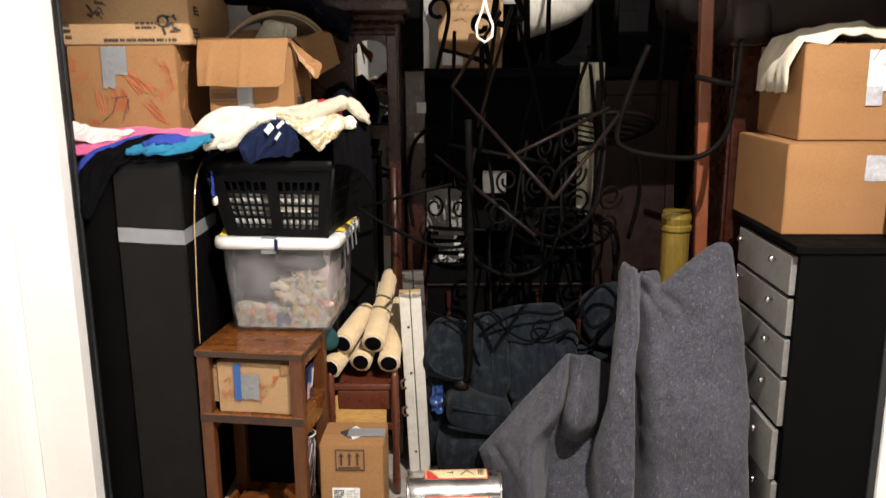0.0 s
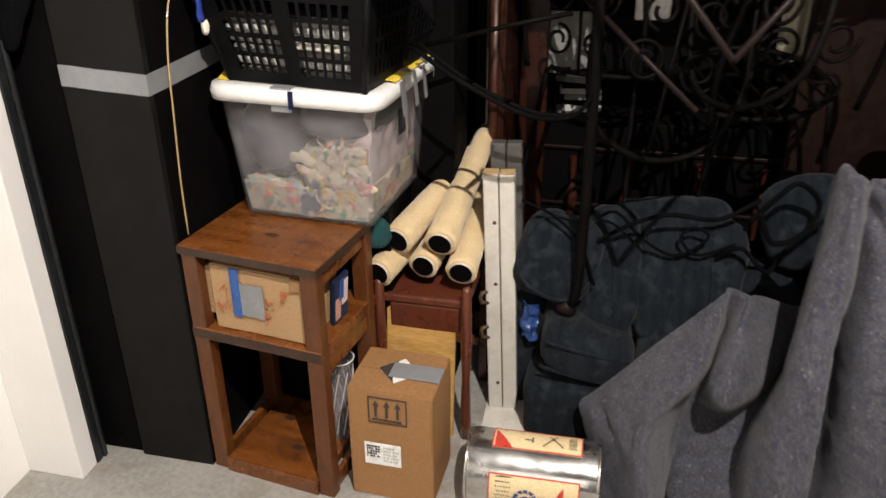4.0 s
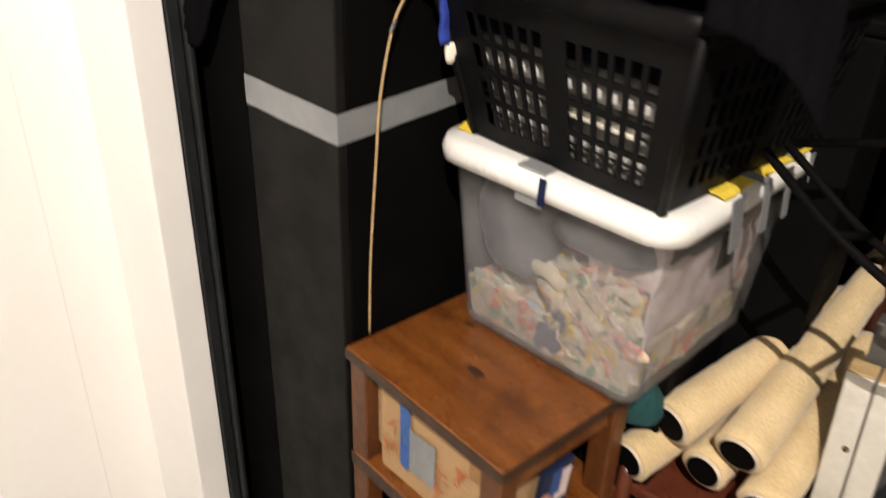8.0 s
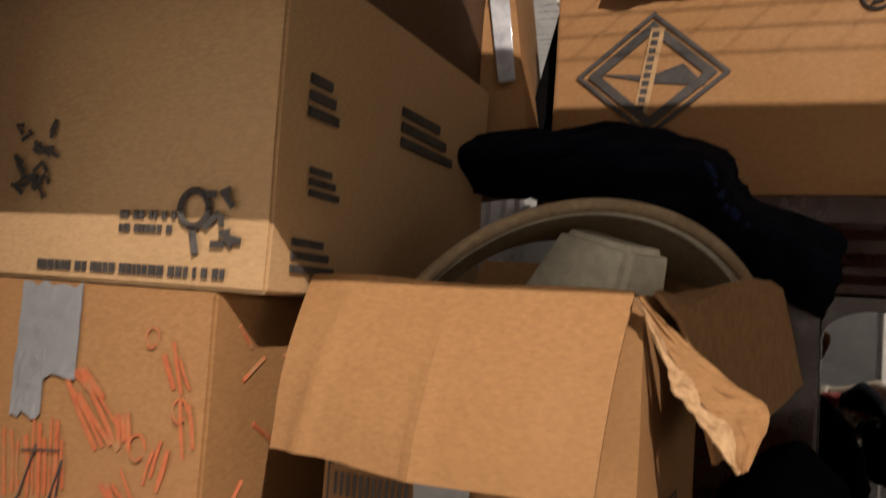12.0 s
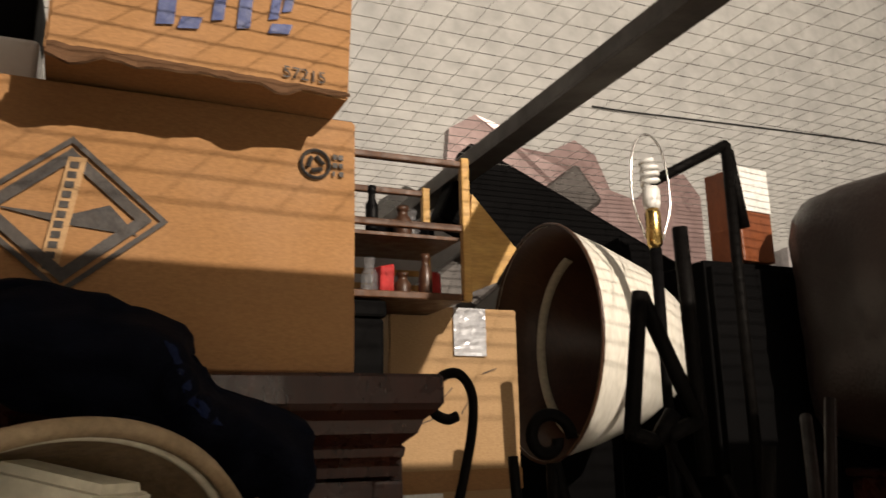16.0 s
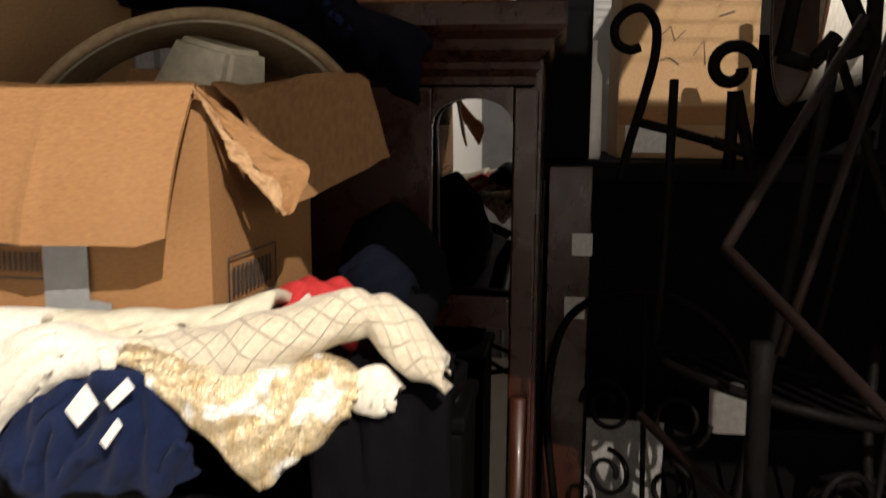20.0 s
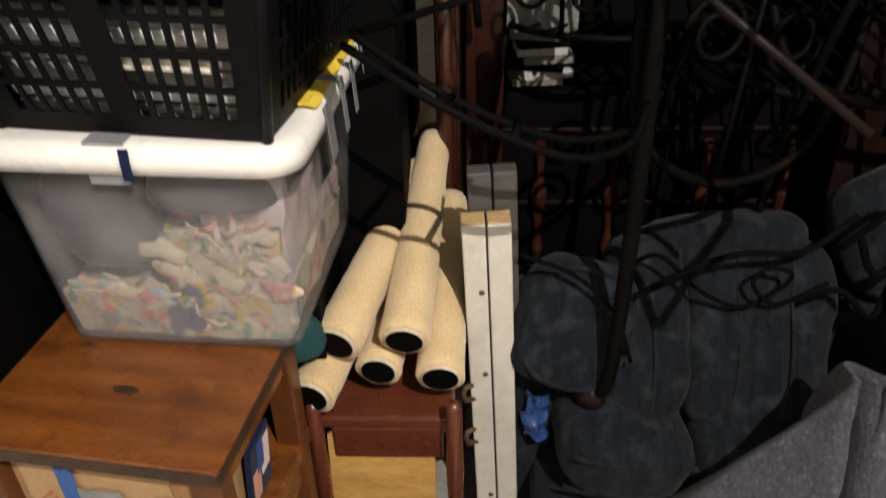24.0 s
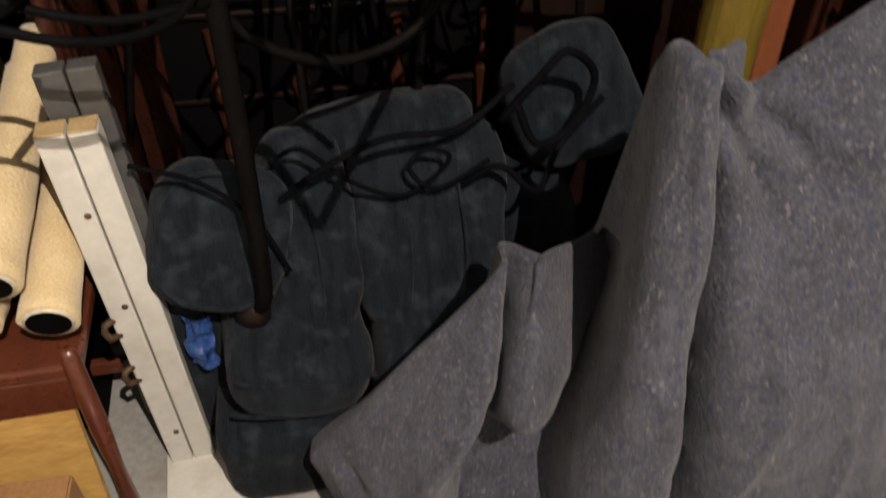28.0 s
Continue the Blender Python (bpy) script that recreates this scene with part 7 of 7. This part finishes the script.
iron("iron_stand", [[(0.226, 3.22, 1.918), (0.192, 3.22, 1.704)], [(0.228, 3.222, 1.915), (0.318, 3.222, 1.72)], [(0.188, 3.22, 1.706), (0.236, 3.22, 1.692)],
                    [(0.236, 3.22, 1.692), (0.27, 3.22, 1.735)], [(0.318, 3.225, 2.03), (0.326, 3.225, 1.64)], [(0.318, 3.222, 1.722), (0.26, 3.222, 1.70)]], 0.0125, "black iron bars crossing before the drum", "iron stand")
iron("iron_stand", [scroll((0.155, 3.40, 1.70), 0.045, 1.0), [(0.16, 3.40, 1.66), (0.16, 3.40, 1.52)], [(0.165, 3.40, 1.66), (0.20, 3.40, 1.52)], [(0.13, 3.40, 1.57), (0.2, 3.40, 1.55)]], 0.011, "black iron chair back with an oval", "iron stand")

# table lamp without its shade
lp = thing("table_lamp", "table lamp with a bare spiral bulb and brass socket", "lamp", pose(0.435, 3.44, 1.53))
part("stem", lathe([(0.06, 0), (0.06, 0.01), (0.012, 0.03), (0.009, 0.3), (0.012, 0.52)], 18), BLACK_SIDE, lp, smooth=True)
part("socket", lathe([(0.01, 0.52), (0.015, 0.53), (0.015, 0.59), (0.012, 0.6)], 18), BRASS, lp, "brass bulb socket", smooth=True)
bl = part("bulb", lathe([(0.014, 0.6), (0.017, 0.61), (0.017, 0.64), (0.012, 0.645)], 18), WHITE_PLASTIC, lp, "white spiral bulb", smooth=True)
part("spiral", tube([(0.015 * math.cos(k * 0.5), 0.015 * math.sin(k * 0.5), 0.645 + k * 0.0011) for k in range(48)], 0.005, 6), BULB, bl, smooth=True)
part("harp", tube(smooth_line([(-0.02, 0, 0.54), (-0.045, 0, 0.62), (-0.035, 0, 0.72), (0, 0, 0.755), (0.035, 0, 0.72), (0.045, 0, 0.62), (0.02, 0, 0.54)], 6), 0.0022, 6), CHROME, lp, "wire harp", smooth=True)

# wavy-edged headboard in mauve satin, black cases before it
hb = tagged(part("headboard", flat([(0.2, 3.86, 2.24), (0.95, 3.84, 1.95), (0.95, 3.84, 2.33), (0.9, 3.84, 2.39), (0.82, 3.84, 2.37), (0.74, 3.84, 2.30), (0.66, 3.84, 2.32), (0.62, 3.84, 2.41), (0.56, 3.84, 2.445), (0.48, 3.84, 2.40), (0.40, 3.85, 2.41), (0.36, 3.85, 2.46), (0.29, 3.86, 2.485), (0.22, 3.86, 2.44)], 0.03), MAUVE), "mauve satin headboard with a wavy top edge", "headboard")
cs = tagged(part("black_case", slab(-0.36, 0.36, -0.04, 0.04, -0.1, 0.1, 0.012), BLACK_SIDE), "long black instrument case lying aslant", "case")
cs.matrix_basis = pose(0.50, 3.76, 2.12, 0, 24, 0)
cs2 = tagged(part("black_case", slab(-0.3, 0.3, -0.05, 0.05, -0.06, 0.06, 0.012), STEEL), "grey-black flat case under the headboard", "case")
cs2.matrix_basis = pose(0.36, 3.88, 2.15, 0, -38, 0)
for o in (hb, cs, cs2):
    k = Vector((-0.4, 2.0, 1.75))
    o.matrix_basis = Matrix.Translation(k) @ Matrix.Scale(1.15, 4) @ Matrix.Translation(-k) @ o.matrix_basis
iron("easel", [[(0.74, 3.55, 2.34), (0.53, 3.55, 2.23)], [(0.74, 3.55, 2.34), (0.735, 3.55, 1.53)], [(0.755, 3.56, 2.33), (0.78, 3.56, 2.15)]], 0.012, "black metal easel with a slanting top", "easel")
wb = thing("wooden_block", "wooden box with a pale front near the ceiling mesh", "box", pose(0.915, 3.66, 2.10, 0, 0, 6))
part("body", slab(-0.055, 0.055, 0.0, 0.1, 0, 0.235, 0.003), POLE_WOOD, wb)
part("label", slab(-0.056, 0.052, -0.004, -0.001, 0.125, 0.236, 0.001), PAPER, wb, "pale paper front")
wst = thing("shelf_unit", "black shelf unit in the far corner", "shelf", pose(0.95, 3.75, 0))
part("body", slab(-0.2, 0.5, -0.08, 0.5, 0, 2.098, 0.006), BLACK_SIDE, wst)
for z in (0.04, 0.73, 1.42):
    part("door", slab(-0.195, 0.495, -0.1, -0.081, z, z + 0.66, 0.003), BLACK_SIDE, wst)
leather = thing("leather_armchair", "brown leather chair stacked high on its side", "armchair", pose(1.16, 3.1, 0))
def lcush(name, x0, x1, y0, y1, z0, z1, s):
    o = cushion(name, x0, x1, y0, y1, z0, z1, leather, 0.03, s, e=6)
    o.data.materials[0] = LEATHER
    return o
lcush("backrest", -0.27, 0.5, 0.1, 0.5, 1.66, 2.25, 1)
lcush("seat", -0.15, 0.5, -0.12, 0.3, 1.62, 1.86, 2)
lcush("arm", -0.14, 0.02, -0.15, 0.4, 1.6, 1.78, 3)
crt = thing("wardrobe", "dark wardrobe behind the dresser", "wardrobe", pose(1.25, 3.1, 0))
part("body", slab(-0.2, 0.45, -0.1, 0.5, 0, 1.6, 0.006), CHERRY, crt)
part("top", slab(-0.215, 0.465, -0.12, 0.5, 1.601, 1.618, 0.004), CHERRY, crt)
for x in (-0.19, 0.127):
    wdoor = part("door", slab(x, x + 0.313, -0.118, -0.101, 0.06, 1.57, 0.003), CHERRY, crt)
    part("knob", lathe([(0.006, 0), (0.012, 0.01), (0.008, 0.02)], 12), BRASS, wdoor).matrix_basis = pose(x + (0.28 if x < 0 else 0.03), -0.12, 0.85, 90, 0, 0)

# ---- folding metal legs and iron chairs in the middle ----
iron("folding_legs", [[(-0.03, 2.92, 1.224), (0.303, 2.61, 0.989)], [(0.03, 2.74, 1.47), (0.322, 2.334, 1.158)], [(0.322, 2.334, 1.158), (0.62, 2.72, 1.42)], [(0.20, 2.5, 1.26), (0.55, 2.7, 1.40)],
                      [(0.03, 2.74, 1.47), (0.20, 2.9, 1.72)], [(0.12, 2.85, 1.33), (0.24, 2.9, 1.74)]], 0.0065, "brown tubular folding table legs", "table legs", BROWN_TUBE)
iron("tube_chair", [smooth_line([(0.66, 2.66, 1.60), (0.62, 2.66, 1.5), (0.57, 2.66, 1.33), (0.6, 2.66, 1.27), (0.75, 2.66, 1.24), (0.86, 2.66, 1.25), (0.93, 2.66, 1.33), (0.95, 2.66, 1.50), (0.955, 2.66, 1.62)], 6),
                    [(0.95, 2.66, 1.47), (0.82, 2.68, 1.50)], [(0.57, 2.66, 1.33), (0.6, 2.9, 1.30)]], 0.0095, "grey tubular steel chair frame hanging upside down", "chair frame", IRON)
iron("floor_lamp_stem", [smooth_line([(0.06, 2.84, 0.375), (0.085, 2.82, 0.42), (0.092, 2.81, 0.6), (0.092, 2.80, 0.95), (0.085, 2.79, 1.36)], 6)], 0.0135, "black bent metal lamp stem standing in the armchair", "lamp stem")
part("ferrule", lathe([(0.016, -0.02), (0.026, -0.012), (0.03, 0.0), (0.024, 0.02), (0.017, 0.03)], 18), BROWN_TUBE, bpy.data.objects["floor_lamp_stem"], "brown turned foot", smooth=True).matrix_basis = pose(0.062, 2.838, 0.37, -20, 25, 0)
iron("chair_runner", [smooth_line([(-0.30, 2.66, 1.085), (-0.18, 2.62, 1.022), (-0.04, 2.63, 0.955), (0.05, 2.70, 0.935), (0.09, 2.79, 0.955)], 6),
                      smooth_line([(-0.30, 2.74, 1.07), (-0.17, 2.72, 0.99), (-0.03, 2.73, 0.93), (0.085, 2.79, 0.915)], 6), [(-0.10, 2.62, 0.985), (-0.09, 2.73, 0.955)], [(-0.19, 2.62, 1.028), (-0.175, 2.72, 0.995)]],
     0.0055, "black bent iron chair runner against the lamp stem", "iron runner", BLACK_SIDE)
iron("side_rod", [[(-0.31, 2.80, 1.05), (-0.10, 2.84, 1.10), (0.03, 2.84, 1.13)]], 0.006, "thin black rod lying across the gap", "rod")
def iron_chair(m, label):
    """Wrought iron garden chair: hoop back with scrolls, round seat, bent legs."""
    ob = thing("iron_chair", label, "chair", m, "iron chairs")
    hoop = smooth_line([(-0.19, 0.2, 0.45), (-0.2, 0.23, 0.65), (-0.15, 0.25, 0.82), (0, 0.26, 0.88), (0.15, 0.25, 0.82), (0.2, 0.23, 0.65), (0.19, 0.2, 0.45)], 6)
    part("back_hoop", tube(hoop, 0.008, 8), IRON, ob, smooth=True)
    for s in (-1, 1):
        sc = scroll((s * 0.07, 0.235, 0.66), 0.055, 1.4, 0 if s > 0 else math.pi)
        part("scroll", tube(sc, 0.005, 6), IRON, ob, smooth=True)
        sc = scroll((s * 0.06, 0.24, 0.54), 0.045, 1.3, math.pi / 2)
        part("scroll", tube(sc, 0.005, 6), IRON, ob, smooth=True)
    part("splat", tube([(0, 0.21, 0.45), (0, 0.25, 0.87)], 0.005, 6), IRON, ob, smooth=True)
    part("seat_ring", tube([(0.2 * math.cos(a), 0.2 * math.sin(a), 0.45) for a in (2 * math.pi * k / 32 for k in range(32))], 0.008, 8, closed=True), IRON, ob, smooth=True)
    for k in range(-3, 4):
        x = k * 0.05
        y = math.sqrt(max(0.001, 0.04 - x * x))
        part("seat_bar", tube([(x, -y, 0.45), (x, y, 0.45)], 0.004, 6), IRON, ob)
    for x, y in ((-1, -1), (1, -1), (1, 1), (-1, 1)):
        part("leg", tube(smooth_line([(x * 0.15, y * 0.15, 0.45), (x * 0.17, y * 0.17, 0.25), (x * 0.2, y * 0.2, 0.0)], 5), 0.008, 8), IRON, ob, smooth=True)
    return ob
c0 = iron_chair(pose(0.30, 3.20, 1.64, 178, 12, 20), "black wrought iron chair stacked upside down")
copy_thing(c0, pose(0.58, 3.25, 1.72, 168, -18, -50))
copy_thing(c0, pose(0.12, 3.42, 0.40, 8, 3, 150))
copy_thing(c0, pose(0.48, 3.32, 0.46, -12, 5, 200))
def cable(pts, r, label):
    return tagged(part("cable", tube(smooth_line(pts, 7), r, 8), BLACK_CLOTH, smooth=True), label, "cable", "cables on the armchair")
cable([(0.12, 2.92, 0.60), (0.17, 2.91, 0.625), (0.24, 2.905, 0.56), (0.32, 2.905, 0.52), (0.38, 2.91, 0.55), (0.40, 2.91, 0.585), (0.36, 2.91, 0.60), (0.335, 2.905, 0.57), (0.38, 2.90, 0.53), (0.47, 2.92, 0.56)], 0.0042, "black cable coiled over the armchair back")
cable([(0.10, 2.90, 0.52), (0.20, 2.89, 0.60), (0.30, 2.90, 0.635), (0.42, 2.93, 0.62), (0.52, 2.98, 0.66)], 0.006, "thick black strap over the armchair back")
cable([(-0.07, 2.87, 0.655), (0.02, 2.86, 0.62), (0.09, 2.85, 0.55), (0.13, 2.85, 0.44)], 0.004, "black strap lying over the armchair pillow")
cable([(0.50, 2.97, 0.60), (0.55, 2.95, 0.68), (0.60, 2.96, 0.72), (0.66, 2.98, 0.66), (0.63, 2.97, 0.58), (0.56, 2.95, 0.56), (0.52, 2.96, 0.64)], 0.007, "black cable looped round the headrest")
cable([(0.42, 2.93, 0.50), (0.48, 2.90, 0.56), (0.55, 2.90, 0.50), (0.60, 2.95, 0.55), (0.68, 2.98, 0.62)], 0.006, "black cable tangled beside the blanket")

wd = thing("cabinet_door", "dark brown cabinet door leaning behind the iron chairs", "door", pose(0.80, 3.30, 0, -3, 0, 0))
part("panel", slab(-0.13, 0.13, 0.006, 0.018, 0.06, 1.42, 0.002), EBONY, wd)
for x in (-0.17, 0.131):
    part("stile", slab(x, x + 0.039, 0, 0.024, 0.0, 1.48, 0.003), EBONY, wd)
for z in (0.0, 1.421):
    part("rail", slab(-0.13, 0.13, 0.001, 0.023, z, z + 0.059, 0.003), EBONY, wd)

# papers, books and dim furniture at the back
bk = thing("bookcase", "cherry bookcase deep in the storage unit, coloured near black for shade", "bookcase", pose(0.32, 3.55, 0))
# body and mouldings carry the deep shade as near-black colour
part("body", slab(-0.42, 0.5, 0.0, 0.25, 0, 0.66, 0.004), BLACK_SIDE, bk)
for z in (0.16, 0.36, 0.56):
    part("moulding", slab(-0.43, 0.51, -0.012, -0.001, z, z + 0.014, 0.004), EBONY, bk)
for x in (-0.3, -0.12, 0.1, 0.3):
    part("carving", crumple(lathe([(0.006, 0.2), (0.016, 0.24), (0.008, 0.3), (0.02, 0.4), (0.007, 0.46), (0.014, 0.54)], 10), 0.004, 40, x), POST_WOOD, bk, "red-brown carved spindle").matrix_basis = pose(x, -0.02, 0)
rnd = random.Random(14)
for k in range(9):
    o = tagged(part("magazine", crumple(slab(-0.06, 0.06, -0.04, 0.04, 0, 0.018, 0.002), 0.003, 30, k), (NEWS, GREY_PAPER, BLACK_SIDE)[k % 3]), "old magazine in a dim stack", "magazine", "magazine stack")
    o.matrix_basis = pose(0.02 + rnd.uniform(-0.02, 0.02), 3.62, 0.662 + 0.0185 * k, 0, 0, rnd.uniform(-15, 15))
np_ = tagged(part("newspaper", crumple(slab(0, 0.152, -0.001, 0.001, 0, 0.185, 0), 0.003, 20), NEWS), "printed newspaper page stuck on dark furniture", "newspaper")
np_.matrix_basis = pose(-0.075, 3.45, 0.838)
wp = tagged(part("white_box", crumple(slab(-0.05, 0.05, -0.03, 0.03, 0, 0.09, 0.006), 0.004, 20), PAPER), "small white box among the iron chairs", "box")
wp.matrix_basis = pose(0.22, 3.49, 1.0)
tr = thing("luggage", "black travelling trunk deep among the furniture", "luggage", pose(0.22, 3.52, 0.66))
part("body", slab(-0.3, 0.42, 0.0, 0.22, 0.17, 0.335, 0.008), BLACK_SIDE, tr)
cu = tagged(part("curtain", sheet(lambda u, v: Vector((0.58 + 0.10 * u, 3.47 + 0.012 * math.sin(u * 12), 0.9 + 0.65 * v)), 40, 6, 0.004), SHADE, smooth=True), "pale curtain hanging behind the iron chairs", "curtain")
tagged(part("pull_rope", tube([(0.118, 2.34, 1.86), (0.117, 2.338, 1.72), (0.110, 2.336, 1.69), (0.094, 2.335, 1.65), (0.096, 2.335, 1.618), (0.118, 2.335, 1.604), (0.138, 2.335, 1.62), (0.140, 2.335, 1.65), (0.124, 2.336, 1.69), (0.118, 2.337, 1.72)], 0.0035, 8), WHITE_CLOTH, smooth=True), "white looped door pull rope", "rope")

# small cloths in the gaps
def blue_sleeve(u, v):
    return Vector((-0.757 + 0.006 * nz(u * 4, v * 5), 2.595 + 0.05 * u + 0.01 * v, 1.285 - 0.16 * v + 0.01 * nz(u * 5, v)))
bs = soft("blue_sleeve", blue_sleeve, 8, 20, ROYAL, "royal blue sleeve hanging beside the black basket", thick=0.006)
bm = bmesh.new()
bmesh.ops.create_icosphere(bm, subdivisions=3, radius=0.016, matrix=pose(-0.753, 2.628, 1.112) @ Matrix.Diagonal((0.7, 0.9, 1.3, 1)))
part("cuff", crumple(bm, 0.008, 40, 4), WHITE_CLOTH, bs, "white cuff", smooth=True)
bm = bmesh.new()
bmesh.ops.create_icosphere(bm, subdivisions=4, radius=0.04, matrix=pose(-0.415, 2.735, 0.592) @ Matrix.Diagonal((1.0, 0.8, 1.15, 1)))
tagged(part("teal_cloth", crumple(bm, 0.014, 22, 6), mat("dark_teal_cotton", (0.004, 0.035, 0.038), (0.008, 0.06, 0.062), 0.9, big=9, fine=240, bump=0.3), smooth=True), "bunched dark teal cloth between tote and rolls", "cloth")
